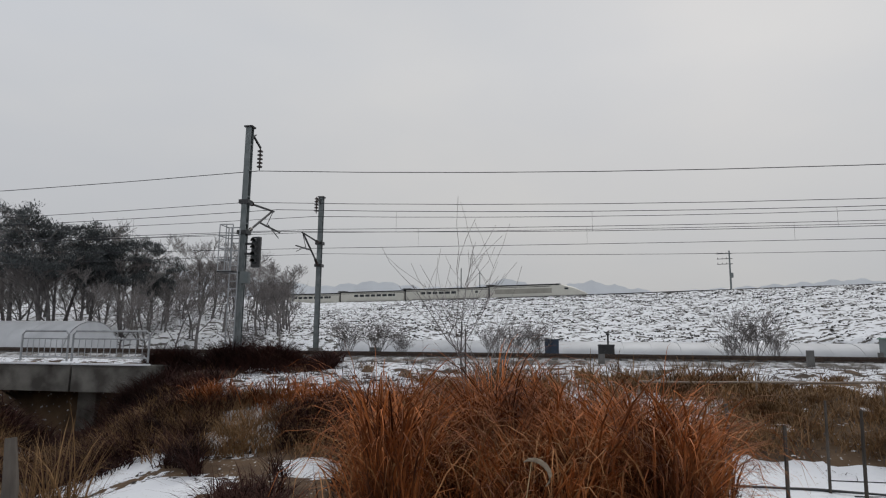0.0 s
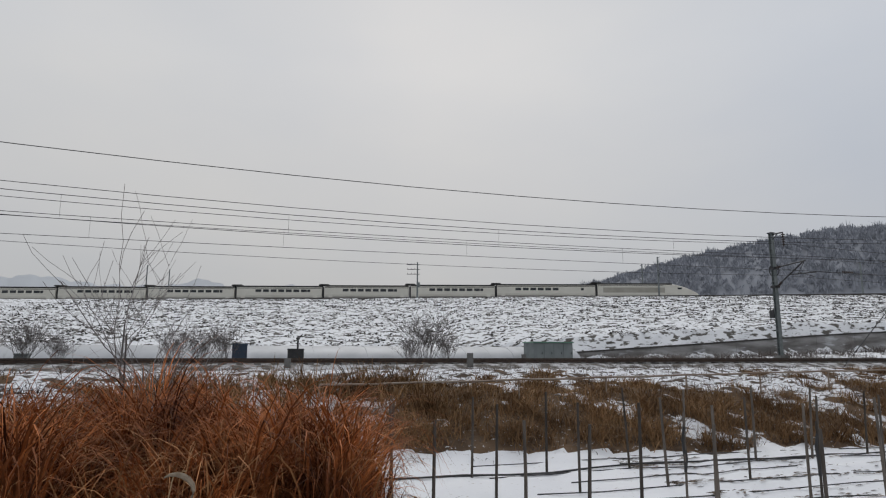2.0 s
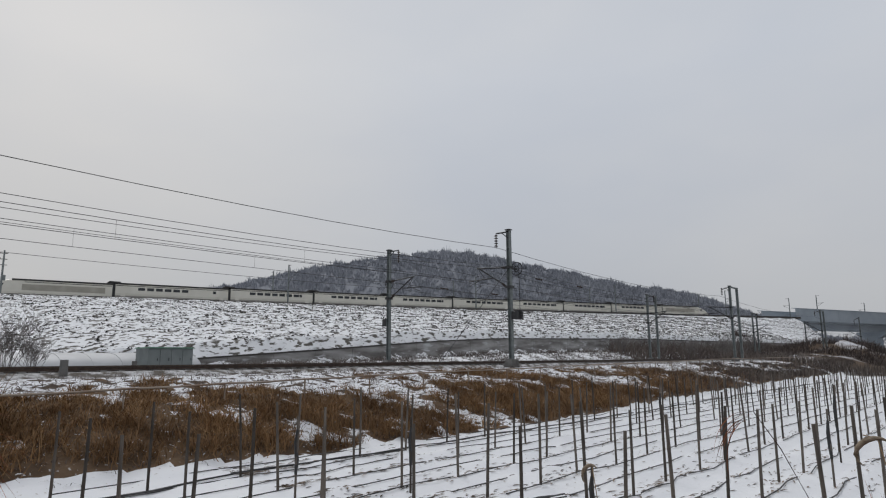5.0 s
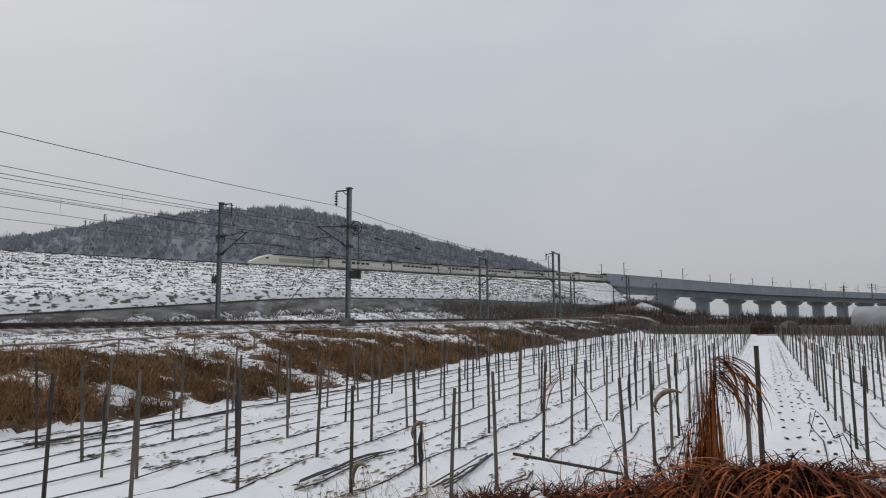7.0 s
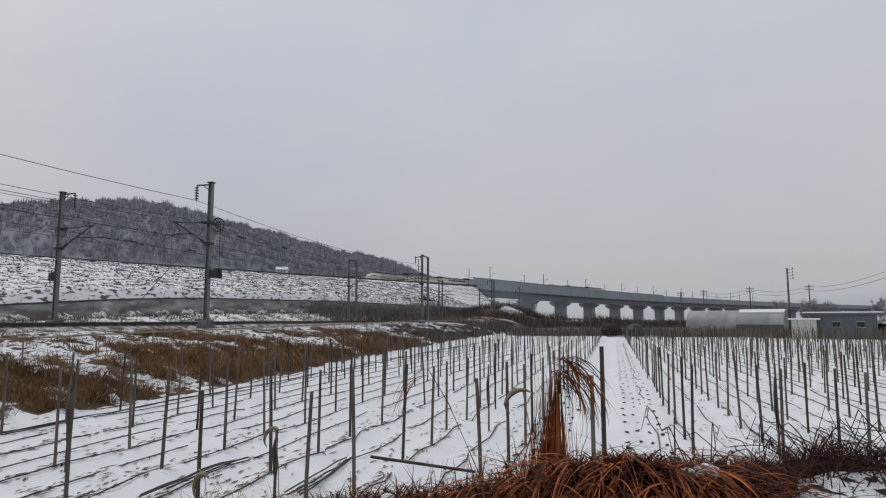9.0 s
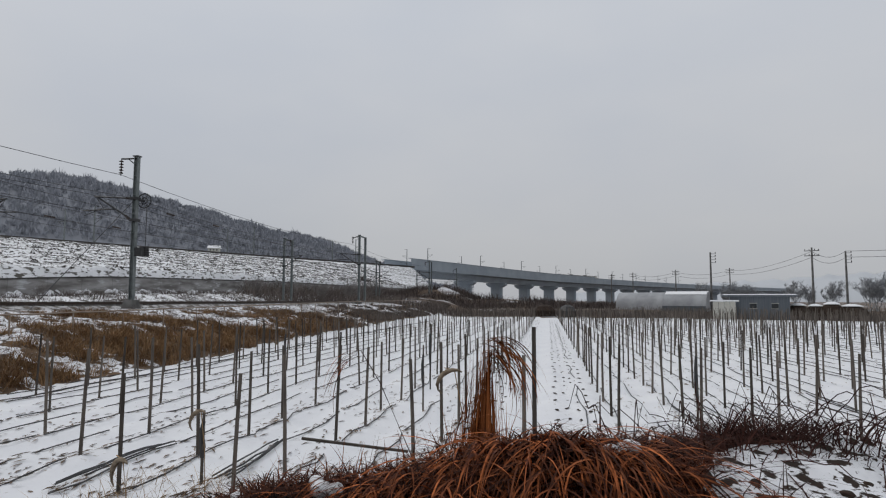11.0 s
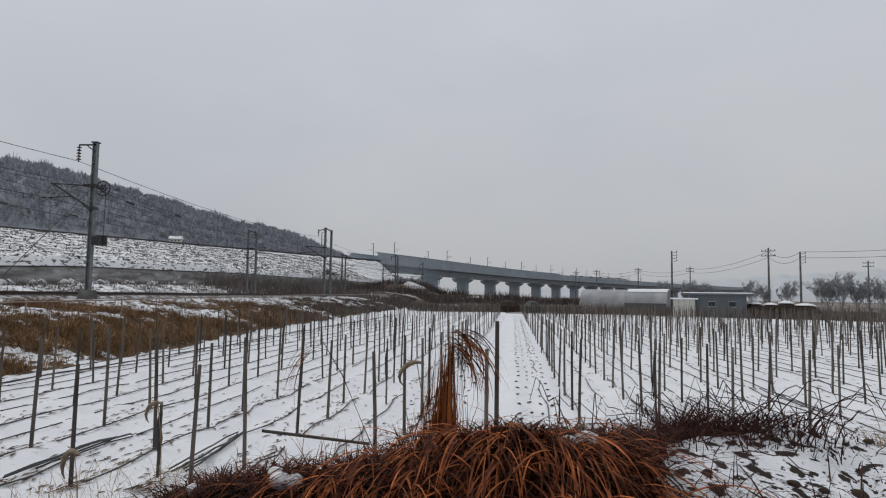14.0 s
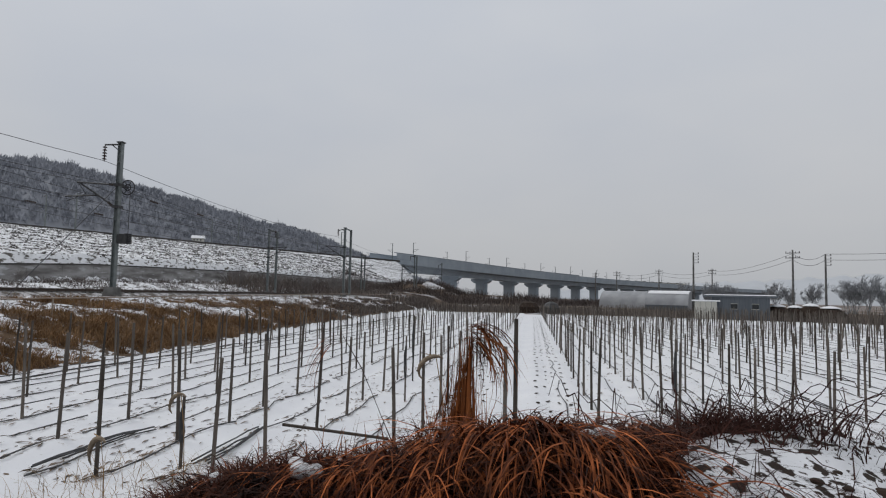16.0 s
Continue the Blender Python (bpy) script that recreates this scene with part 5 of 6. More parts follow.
def build_poles():
    up = build_pole("utility_pole", 8.3, 0, "grey utility pole with three one-sided crossarms on the slope", 0.2)
    for k in range(3):
        ax, zz = radians(161), 7.8 - 0.95 * k
        arm = part("crossarm", Shape().box((math.cos(ax) * 0.8, math.sin(ax) * 0.8, zz), (2.6, 0.09, 0.10), ax), M_DARKSTEEL, up)
        for q in (0.5, 1.2, 1.95):
            part("insulator", Shape().lathe((q * math.cos(ax), q * math.sin(ax), zz + 0.05), [(0.03, 0), (0.06, 0.06), (0.04, 0.12), (0.06, 0.17), (0.02, 0.22)], 6), M_CERAMIC, arm)
    x, y, z = polar(70.45, 124, x0=0.35, y0=-0.2)
    up.matrix_basis = Matrix.Translation((x, y, z - 1.3))
    part("transformer", Shape().lathe((0.25, 0, 3.4), [(0.22, 0), (0.28, 0.05), (0.28, 0.8), (0.2, 0.9)], 10), M_GREYBOX, up)
    for az, r in ((108.4, 168), (93.4, 150), (91.7, 156)):
        x, y, z = polar(az, r, x0=0.35, y0=-0.2)
        copy_thing(line_mast, Matrix.Translation((x, y, 14.2)) @ Matrix.Scale(0.8, 4))
    rp = build_pole("utility_pole", 10.2, 2, "tall concrete utility pole beyond the field", 1.0)
    plain = build_pole("utility_pole", 9.6, 0, "tall concrete utility pole with side brackets", 1.0)
    for k in range(4):
        part("bracket", Shape().box((0.0, -0.42, 7.9 + 0.48 * k), (0.08, 0.85, 0.08)), M_GALV, plain)
        part("insulator", Shape().lathe((0.0, -0.8, 7.94 + 0.48 * k), [(0.05, 0), (0.09, 0.05), (0.05, 0.12), (0.08, 0.17), (0.03, 0.26)], 8), M_CERAMIC, plain)
    tops = []
    big = [(-19.46, 112), (-26.82, 110), (-29.05, 112)]
    far = [(-16.7, 176), (-20.9, 170), (-13.2, 190), (-11.4, 200), (-33.5, 150)]
    for i, (az, r) in enumerate(big + far):
        x, y, z = polar(az, r)
        m = Matrix.Translation((x, y, z)) @ Matrix.Scale(1.0 if i < 3 else 0.95, 4)
        if i == 0:
            plain.matrix_basis = m
        elif i == 1:
            rp.matrix_basis = m
        else:
            copy_thing(plain if i == 2 else rp, m)
        tops.append((x, y, z + (9.2 if i < 3 else 8.7)))
    a, b, c, d, e = tops[2], tops[1], tops[4], tops[3], tops[5]
    out = polar(-48, 105, 11.5)
    for dz in (0.4, -0.5):
        up2 = lambda p: (p[0], p[1], p[2] + dz)
        wire("power_line", [up2(out), up2(a), up2(b), up2(c), up2(d), up2(e)], 0.028, "black overhead power line between poles", 0.9, 8, "power lines")


build_poles()


# ---- beyond the field ----
# far branches lightened in colour to carry the haze
M_HAZEWOOD = mat("hazed_far_branches", (0.27, 0.28, 0.295), (0.35, 0.36, 0.375), 0.8, 0.9, bump=0.0)
M_OLDVINYL = mat("grey_old_vinyl", (0.27, 0.28, 0.295), (0.38, 0.39, 0.41), 0.6, 0.6, bump=0.2, bump_scale=3)


def build_far_yard():
    for az, r, rot, L in ((-14.2, 120, 54, 9.0), (-17.6, 112, 58, 6.8)):
        x, y, z = polar(az, r)
        g = build_vinyl_house("vinyl_greenhouse", L, 5.2, 3.2, "arched vinyl greenhouse with snow on its cover", Matrix.Translation((x, y, z - 0.1)) @ Matrix.Rotation(radians(rot), 4, "Z") @ Matrix.Translation((-L / 2, 0, 0)), cover=M_OLDVINYL)
        if r > 115:
            continue
        cap = Shape()
        for q0 in (0.30, 0.38, 0.46, 0.54, 0.62):
            w0, w1 = math.pi * q0, math.pi * (q0 + 0.08)
            rim = [(-2.6 * math.cos(w), 0.4 + 2.8 * math.sin(w) ** 0.9) for w in (w0, w1)]
            cap.add([(xx, yy, zz + dz) for xx in (0.1, L - 0.15) for (yy, zz), dz in ((rim[0], 0.02), (rim[1], 0.02), (rim[1], 0.10), (rim[0], 0.10))], [(0, 1, 5, 4), (1, 2, 6, 5), (2, 3, 7, 6), (3, 0, 4, 7), (3, 2, 1, 0), (4, 5, 6, 7)])
        part("snow_cover", cap, M_SNOWCAP, g, "thin snow lying on the crown")
        part("side_curtain", Shape().box((L / 2, -2.62, 0.45), (L, 0.06, 0.9)).box((L / 2, 2.62, 0.45), (L, 0.06, 0.9)), M_SHED, g, "dark rolled side curtain")
    x, y, z = polar(-23.0, 101)
    s = thing("farm_shed", "dark grey sheet-metal shed with a flat snowy roof", "shed", at=Matrix.Translation((x, y, z)) @ Matrix.Rotation(radians(-22), 4, "Z"))
    part("wall", Shape().box((0, 0, 1.6), (5.0, 7.4, 3.2)), M_SHED, s)
    roof = part("roof", Shape().box((0, 0.1, 3.32), (5.8, 9.6, 0.24), top=0.98), M_SHED, s)
    part("snow_layer", Shape().box((0, 0.1, 3.50), (5.6, 9.3, 0.12), top=0.96), M_SNOWCAP, roof, "thin snow layer")
    for yy in (-1.9, 0.8):
        w = part("window", Shape().box((-2.53, yy, 1.9), (0.06, 0.8, 0.7)), M_GLASS, s)
        part("frame", Shape().box((-2.54, yy, 1.53), (0.1, 0.95, 0.06)).box((-2.54, yy, 2.27), (0.1, 0.95, 0.06)), M_CREAM, w)
    x, y, z = polar(-20.4, 99)
    an = thing("lean_to_shed", "small cream-panelled shed with a snowy roof", "shed", at=Matrix.Translation((x, y, z)) @ Matrix.Rotation(radians(-20), 4, "Z"))
    for k in range(4):
        part("wall_panel", Shape().box((-1.3, -1.1 + 0.74 * k, 1.25), (0.06, 0.7, 2.5)), M_CREAM, an)
    part("wall", Shape().box((0, 0, 1.22), (2.5, 3.0, 2.44)), M_SHED, an)
    part("roof", Shape().box((0, 0, 2.62), (3.0, 3.8, 0.2), top=0.97), M_SNOWCAP, an)
    # piles and dark covered heaps
    for az, r, w, h in ((-25.7, 101, 3.2, 2.3), (-26.9, 102, 2.8, 2.2), (-28.0, 102, 3.0, 2.5), (-29.3, 103, 3.8, 2.2)):
        x, y, z = polar(az, r)
        p = thing("covered_pile", "dark pile of farm goods under snow", "pile", "piles beyond the field", at=Matrix.Translation((x, y, z)))
        part("tarpaulin", Shape().lathe((0, 0, -0.1), [(w * 0.55, 0), (w * 0.6, h * 0.4), (w * 0.42, h * 0.8), (w * 0.1, h)], 8), M_SOIL, p)
        part("snow_cap", Shape().lathe((0, 0, h * 0.72), [(w * 0.36, h * 0.16), (w * 0.34, h * 0.2), (w * 0.2, h * 0.27), (w * 0.08, h * 0.31)], 8), M_SNOWCAP, p)
    for az, r, w, h, mt in ((-7.6, 99, 2.3, 1.9, M_BLACK), (-5.6, 100, 3.0, 1.8, M_SOIL)):
        x, y, z = polar(az, r)
        p = part("soil_heap", Shape().lathe((0, 0, -0.1), [(w * 0.55, 0), (w * 0.58, h * 0.5), (w * 0.4, h * 0.85), (w * 0.12, h)], 9), mt, at=Matrix.Translation((x, y, z)))
        tagged(p, "dark heap at the end of the field path", "heap")
    rng = random.Random(4)
    tr = build_tree(34, 5.0, "bare many-stemmed tree beyond the field", 4, 0.07, 0.5, twig=0.018, stems=5, kids=(4, 5), up=0.9, trunk_frac=0.12, bark=M_HAZEWOOD, fine=M_HAZEWOOD)
    plant(tr, [(*polar(az, 122)[:2], k) for az, k in ((-31.7, 1.1), (-30.4, 0.95), (-28.2, 0.8), (-25.6, 0.72), (-32.8, 0.8), (-22.4, 0.75), (-21.4, 0.8), (-20.6, 0.7), (-18.9, 0.7), (-34.5, 0.9), (-36, 1.0), (-26.6, 0.6), (-33.6, 1.0), (-30.9, 0.8))], rng)


build_far_yard()


# ---- low growth: reeds, brambles, bank grass ----
def scatter(name, base, height, width, bend, material, label, category, seed, levels=4, lean=0.3, azimuth=None, power=2.2):
    rng = np.random.default_rng(seed)
    vs, fs = blades(base, height(rng, len(base)), width, bend(rng, len(base)), rng, levels=levels, lean=lean, azimuth=azimuth, power=power)
    return tagged(part(name, mesh_of(name, vs, fs, material), None), label, category, kind="stuff")


def on_ground(x, y, dz=-0.05):
    return np.stack([x, y, ground_z(x, y) + dz], 1)


def clumps(rng, n, k, xs, ys, sigma):
    """n tufts of k blades each between the limits."""
    cx, cy = rng.uniform(*xs, n), rng.uniform(*ys, n)
    return np.repeat(cx, k) + rng.normal(0, sigma, n * k), np.repeat(cy, k) + rng.normal(0, sigma, n * k)


def build_reeds():
    rng = np.random.default_rng(2)
    n, k = 165, 110
    cx, cy = rng.uniform(-2.0, 4.6, n), rng.uniform(6.4, 10.4, n)
    keep = (cx < 2.5 + (cy - 7.0) * 0.33) & (cx > -1.15 - (cy - 6.6) * 0.12)
    cx, cy = cx[keep], cy[keep]
    way, size = rng.uniform(0, 6.28, len(cx)), rng.uniform(0.72, 1.12, len(cx))
    x, y = np.repeat(cx, k) + rng.normal(0, 0.13, len(cx) * k), np.repeat(cy, k) + rng.normal(0, 0.13, len(cx) * k)
    m = len(x)
    tall = 2.55 + 0.35 * np.sin(x * 1.9 + 0.4) * np.cos(y * 1.3) + 0.15 * np.sin(x * 5.3)
    length = tall * np.repeat(size, k) * rng.uniform(0.5, 1.14, m)
    az = np.repeat(way, k) + rng.normal(0, 1.0, m)
    leaves("reed_bed", strands(on_ground(x, y), az, length, rng.uniform(0.012, 0.034, m), rng.uniform(1.40, 1.57, m), rng.uniform(1.5, 3.2, m), rng, 11, 3.2, ground_z), M_REED, "dense russet bed of dead drooping reeds", "reeds")
    # paler leaves among them
    pick = rng.integers(0, len(cx), 1700)
    m = len(pick)
    x, y = cx[pick] + rng.normal(0, 0.2, m), cy[pick] + rng.normal(0, 0.2, m)
    leaves("pale_reeds", strands(on_ground(x, y), rng.uniform(0, 6.28, m), rng.uniform(1.3, 2.75, m), rng.uniform(0.010, 0.026, m), rng.uniform(1.38, 1.56, m), rng.uniform(1.8, 3.4, m), rng, 11, 3.0, ground_z), M_PALEREED, "pale drooping leaves among the reeds", "reeds")
    # near-black broken stems put the bed's deep shade into colour
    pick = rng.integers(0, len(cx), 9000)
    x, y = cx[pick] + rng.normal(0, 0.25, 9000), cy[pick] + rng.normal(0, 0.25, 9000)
    scatter("shade_stems", on_ground(x, y), lambda r, n: r.uniform(0.5, 1.5, n), 0.03, lambda r, n: r.uniform(0.0, 0.6, n), M_LITTER_SHADE, "stems darkened to shade the depth of the reed bed", "reeds", 4, 4, 0.3)
    # low undergrowth and paler stems at their feet
    x, y = clumps(rng, 130, 26, (-1.6, 5.0), (6.0, 13.5), 0.28)
    keep = (x < 2.4 + (y - 7.0) * 0.36) & (x > -0.6)
    x, y = x[keep], y[keep]
    scatter("dry_grass", on_ground(x, y), lambda r, n: r.uniform(0.3, 0.9, n), 0.014, lambda r, n: r.uniform(0.2, 0.9, n), M_STRAW, "pale and brown dry grass among reeds", "grass", 5, 4, 0.4)
    n = 420
    x, y = -4.95 + rng.normal(0, 0.17, n), 7.15 + rng.normal(0, 0.15, n)
    leaves("dry_reed_tuft", strands(on_ground(x, y), rng.uniform(0, 6.28, n), rng.uniform(0.9, 2.45, n), rng.uniform(0.010, 0.024, n), rng.uniform(1.35, 1.55, n), rng.uniform(0.3, 2.2, n), rng, 9, 3.0, ground_z), M_DRYREED, "tuft of pale brown dry reeds beside the brook", "reeds")
    post = part("leaning_post", Shape().tube([(-4.62, 6.1, -0.7), (-4.58, 6.11, 0.5), (-4.60, 6.12, 1.2), (-4.66, 6.13, 1.66)], [0.085, 0.08, 0.075, 0.055], 9), M_STAKE)
    tagged(post, "thick weathered grey post beside the brook", "post")
    # pale plumes that lean over the reeds
    for k, (px, py, h, a) in enumerate(((0.52, 5.6, 1.45, 0.2), (8.2, 3.0, 1.38, 1.2), (6.1, 2.7, 0.78, 1.0), (7.38, 0.12, 1.28, 1.6))):
        z = gz(px, py)
        c, s = math.cos(a), math.sin(a)
        arc = [(px, py, z), (px + 0.05 * c, py + 0.05 * s, z + h * 0.7), (px + 0.12 * c, py + 0.12 * s, z + h), (px + 0.22 * c, py + 0.22 * s, z + h + 0.02), (px + 0.3 * c, py + 0.3 * s, z + h - 0.09), (px + 0.33 * c, py + 0.33 * s, z + h - 0.2)]
        r = thing("reed_plume", "single reed with a pale drooping plume", "reed", "reed plumes")
        part("stem", Shape().tube(arc[:4], 0.005, 5), M_STRAW, r)
        curl = [(px + (0.06 + 0.13 * math.sin(q)) * c * (0.6 + q / 2), py + (0.06 + 0.13 * math.sin(q)) * s * (0.6 + q / 2), z + h - 0.13 + 0.13 * math.cos(q * 1.2 - 0.7)) for q in np.linspace(0.1, 2.6, 9)]
        part("plume", Shape().tube(curl, [0.006, 0.014, 0.020, 0.024, 0.024, 0.021, 0.017, 0.011, 0.004], 7), M_PLUME, r, "pale fluffy plume", smooth=True)


M_PALEREED = mat("pale_orange_reed", (0.30, 0.13, 0.05), (0.48, 0.26, 0.12), 0.9, 0.75, bump=0.0, island=0.4)
M_DRYREED = mat("pale_brown_reed", (0.10, 0.055, 0.025), (0.27, 0.16, 0.075), 0.9, 0.8, bump=0.0, island=0.5)
M_PLUME = mat("pale_plume", (0.22, 0.17, 0.12), (0.34, 0.28, 0.21), 20, 0.95, bump=0.6, bump_scale=120)
build_reeds()


def build_brambles():
    """Thickets of dark red-brown canes."""
    rng = np.random.default_rng(6)

    def thicket(name, x, y, h, n_label, seed, width=0.012):
        base = on_ground(x, y)
        return scatter(name, base, lambda r, n: h * r.uniform(0.45, 1.1, n), width, lambda r, n: r.uniform(0.2, 1.0, n), M_BRUSH, n_label, "brambles", seed, 5, 0.7)

    # along the railway's edge
    a, c = rng.uniform(-3.0, 4.4, 10500), rng.normal(-4.1, 0.45, 10500)
    thicket("bramble_hedge", RAIL_AT[0] + RU[0] * a + RN[0] * c, RAIL_AT[1] + RU[1] * a + RN[1] * c, 0.85 + 0.3 * np.sin(a * 1.3) + 0.2 * np.sin(a * 3.1 + 1), "dark red-brown bramble hedge along the railway", 7, 0.03)
    # before the culvert
    a, c = rng.uniform(-13, -1.0, 5200), rng.normal(-8.6, 0.5, 5200)
    thicket("bramble_hedge", RAIL_AT[0] + RU[0] * a + RN[0] * c, RAIL_AT[1] + RU[1] * a + RN[1] * c, 0.75 + 0.2 * np.sin(a * 1.1) + 0.15 * np.sin(a * 2.9 + 1), "dark red-brown brambles before the culvert", 17, 0.03)
    # on the brook's bank before the reeds
    x, y = clumps(rng, 330, 100, (-10.5, -1.6), (7.4, 17.4), 0.30)
    keep = (np.sin(x * 1.7 + y * 0.8) + np.sin(y * 1.5 - x * 0.6) > -0.9) & (x < -1.4 - (y - 7) * 0.1)
    # the growth keeps clear of the snowy patches and of the low ground before them
    for ex, ey, rx, ry in SNOW_GAPS:
        for q in (1.0, 1.1, 1.22, 1.36):
            keep &= ((x * q - ex) / rx) ** 2 + ((y * q - ey) / ry) ** 2 > 1
    thicket("bramble_thicket", x[keep], y[keep], 0.8, "dark red-brown bramble thicket on the brook's bank", 8, 0.024)
    x, y = clumps(rng, 150, 70, (-17, -8.5), (14.5, 20.5), 0.4)
    thicket("bramble_thicket", x, y, 0.6, "dark brown scrub on the railway bank", 9, 0.03)
    a, c = rng.normal(-1.6, 0.45, 2600), rng.uniform(-7.4, -5.9, 2600)
    thicket("bramble_hedge", RAIL_AT[0] + RU[0] * a + RN[0] * c, RAIL_AT[1] + RU[1] * a + RN[1] * c, 1.0, "dark red-brown brambles over the culvert's end", 23, 0.026)
    # sparse stems that stand in the bank's snow
    a, c = clumps(rng, 110, 9, (-2.6, 8.0), (-8.6, -4.8), 0.2)
    thicket("bank_stems", RAIL_AT[0] + RU[0] * a + RN[0] * c, RAIL_AT[1] + RU[1] * a + RN[1] * c, 0.62, "thin dark stems standing in the bank's snow", 21, 0.016)
    # russet tussocks at the foot of the bank
    a, c = clumps(rng, 30, 60, (1.6, 9.5), (-9.6, -8.4), 0.22)
    a2, c2 = clumps(rng, 46, 70, (8.5, 18.0), (-9.8, -6.0), 0.26)
    x2, y2 = RAIL_AT[0] + RU[0] * a2 + RN[0] * c2, RAIL_AT[1] + RU[1] * a2 + RN[1] * c2
    m = len(x2)
    leaves("bank_reeds", strands(on_ground(x2, y2), rng.uniform(0, 6.28, m), rng.uniform(0.4, 1.25, m), np.full(m, 0.024), rng.uniform(1.1, 1.5, m), rng.uniform(0.6, 2.4, m), rng, 6, 2.0, ground_z), M_DRYREED, "brown dry reed tussocks on the railway bank", "reeds")
    x, y = RAIL_AT[0] + RU[0] * a + RN[0] * c, RAIL_AT[1] + RU[1] * a + RN[1] * c
    m = len(x)
    leaves("bank_reeds", strands(on_ground(x, y), rng.uniform(0, 6.28, m), rng.uniform(0.4, 1.1, m), np.full(m, 0.028), rng.uniform(1.0, 1.5, m), rng.uniform(0.8, 2.6, m), rng, 6, 2.0, ground_z), M_REED, "russet reed tussocks on the bank's foot", "reeds")


build_brambles()


def build_bank_grass():
    rng = np.random.default_rng(12)
    n = 6200
    a = -6 + 131 * rng.uniform(0, 1, n) ** 1.25
    c = rng.uniform(-12.7, -3.8, n)
    keep = (grass_cover(a, c) > 0.05) & (c > field_edge(a) + 0.25)
    a, c = a[keep], c[keep]
    k = 42
    aa = np.repeat(a, k) + rng.normal(0, 0.20, len(a) * k)
    cc = np.repeat(c, k) + rng.normal(0, 0.16, len(a) * k)
    x, y = RAIL_AT[0] + RU[0] * aa + RN[0] * cc, RAIL_AT[1] + RU[1] * aa + RN[1] * cc
    far = aa > 62 + rng.normal(0, 9, len(aa))
    for pick, material, label, seed in ((~far, M_BANKGRASS, "brown tussock grass on the railway bank", 13), (far, M_SCRUB, "grey-brown dry grass along the distant bank", 22)):
        low = np.interp(cc[pick], [-11.5, -9.5, -8, -4], [1.3, 1.15, 0.85, 0.7])
        scatter("bank_grass", on_ground(x[pick], y[pick]), lambda r, m: low * r.uniform(0.16, 0.60, m), 0.024, lambda r, m: r.uniform(0.1, 1.2, m), material, label, "grass", seed, 3, 0.5)
    # small tufts poking through the bank's snow
    n, k = 1700, 9
    a, c = rng.uniform(4, 75, n), rng.uniform(-11.5, -2.6, n)
    aa, cc = np.repeat(a, k) + rng.normal(0, 0.14, n * k), np.repeat(c, k) + rng.normal(0, 0.12, n * k)
    x, y = RAIL_AT[0] + RU[0] * aa + RN[0] * cc, RAIL_AT[1] + RU[1] * aa + RN[1] * cc
    scatter("snow_tufts", on_ground(x, y), lambda r, m: r.uniform(0.1, 0.34, m), 0.024, lambda r, m: r.uniform(0.3, 1.6, m), M_SCRUB, "grey-brown grass tufts poking through bank snow", "grass", 19, 3, 0.7)
    # dry weeds before the retaining wall
    n = 11000
    a2 = rng.uniform(34, 98, n)
    c2 = foot_line(a2)[0] - rng.uniform(0.3, 7.5, n)
    x, y = RAIL_AT[0] + RU[0] * a2 + RN[0] * c2, RAIL_AT[1] + RU[1] * a2 + RN[1] * c2
    keep = np.sin(a2 * 0.5) + np.sin(a2 * 1.3 + 1) > -0.3
    scatter("wall_weeds", on_ground(x[keep], y[keep]), lambda r, m: r.uniform(0.2, 0.8, m), 0.04, lambda r, m: r.uniform(0.1, 1.0, m), M_SCRUB, "grey-brown dry weeds before the retaining wall", "weeds", 18, 3, 0.5)
    # reedy scrub beyond the field
    n = 9000
    az = np.radians(rng.uniform(-50, 13, n))
    r = rng.uniform(98, 104, n)
    x, y = 1.2 + r * np.cos(az), r * np.sin(az)
    scatter("field_end_scrub", on_ground(x, y), lambda q, m: q.uniform(0.7, 1.7, m), 0.08, lambda q, m: q.uniform(0.0, 0.5, m), M_SCRUB, "brown scrub and reeds at the field's far end", "scrub", 14, 3, 0.4)
    n = 7000
    a = rng.uniform(95, 215, n)
    c = rng.uniform(9, 15.8, n)
    x, y = RAIL_AT[0] + RU[0] * a + RN[0] * c, RAIL_AT[1] + RU[1] * a + RN[1] * c
    scatter("embankment_scrub", on_ground(x, y), lambda q, m: q.uniform(0.8, 2.6, m), 0.10, lambda q, m: q.uniform(0.0, 0.6, m), M_SCRUB, "grey-brown leafless scrub at the embankment's foot", "scrub", 15, 3, 0.5)


def build_distance():
    """Pale ridges on the horizon, the scrub before the viaduct and the tufts on the slope."""
    for azs, els, r, nm in (([-75, -50, -34, -24, -14, -8], [3.2, 3.0, 2.5, 1.8, 1.3, 0.8], 1450, "far_ridge"), ([56, 62, 76, 80, 82, 86, 89, 92, 97, 101, 106, 118], [5.0, 5.6, 5.0, 5.7, 6.1, 5.3, 6.4, 5.6, 5.5, 6.0, 5.4, 6.5], 1500, "far_ridge")):
        n = 160
        az = np.linspace(azs[0], azs[-1], n)
        el = np.interp(az, azs, els) + 0.10 * np.sin(az * 3.1) + 0.06 * np.sin(az * 9.7 + 1)
        vs = []
        for a, e in zip(az, el):
            for d, q in ((0, 0.0), (40, 0.55), (110, 1.0), (260, 0.2)):
                z = (r + d) * math.tan(radians(e)) * q
                vs.append(((r + d) * math.cos(radians(a)), (r + d) * math.sin(radians(a)), z))
        fs = [(i * 4 + j, i * 4 + j + 1, (i + 1) * 4 + j + 1, (i + 1) * 4 + j) for i in range(n - 1) for j in range(3)]
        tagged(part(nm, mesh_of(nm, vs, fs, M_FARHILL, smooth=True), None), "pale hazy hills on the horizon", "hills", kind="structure")
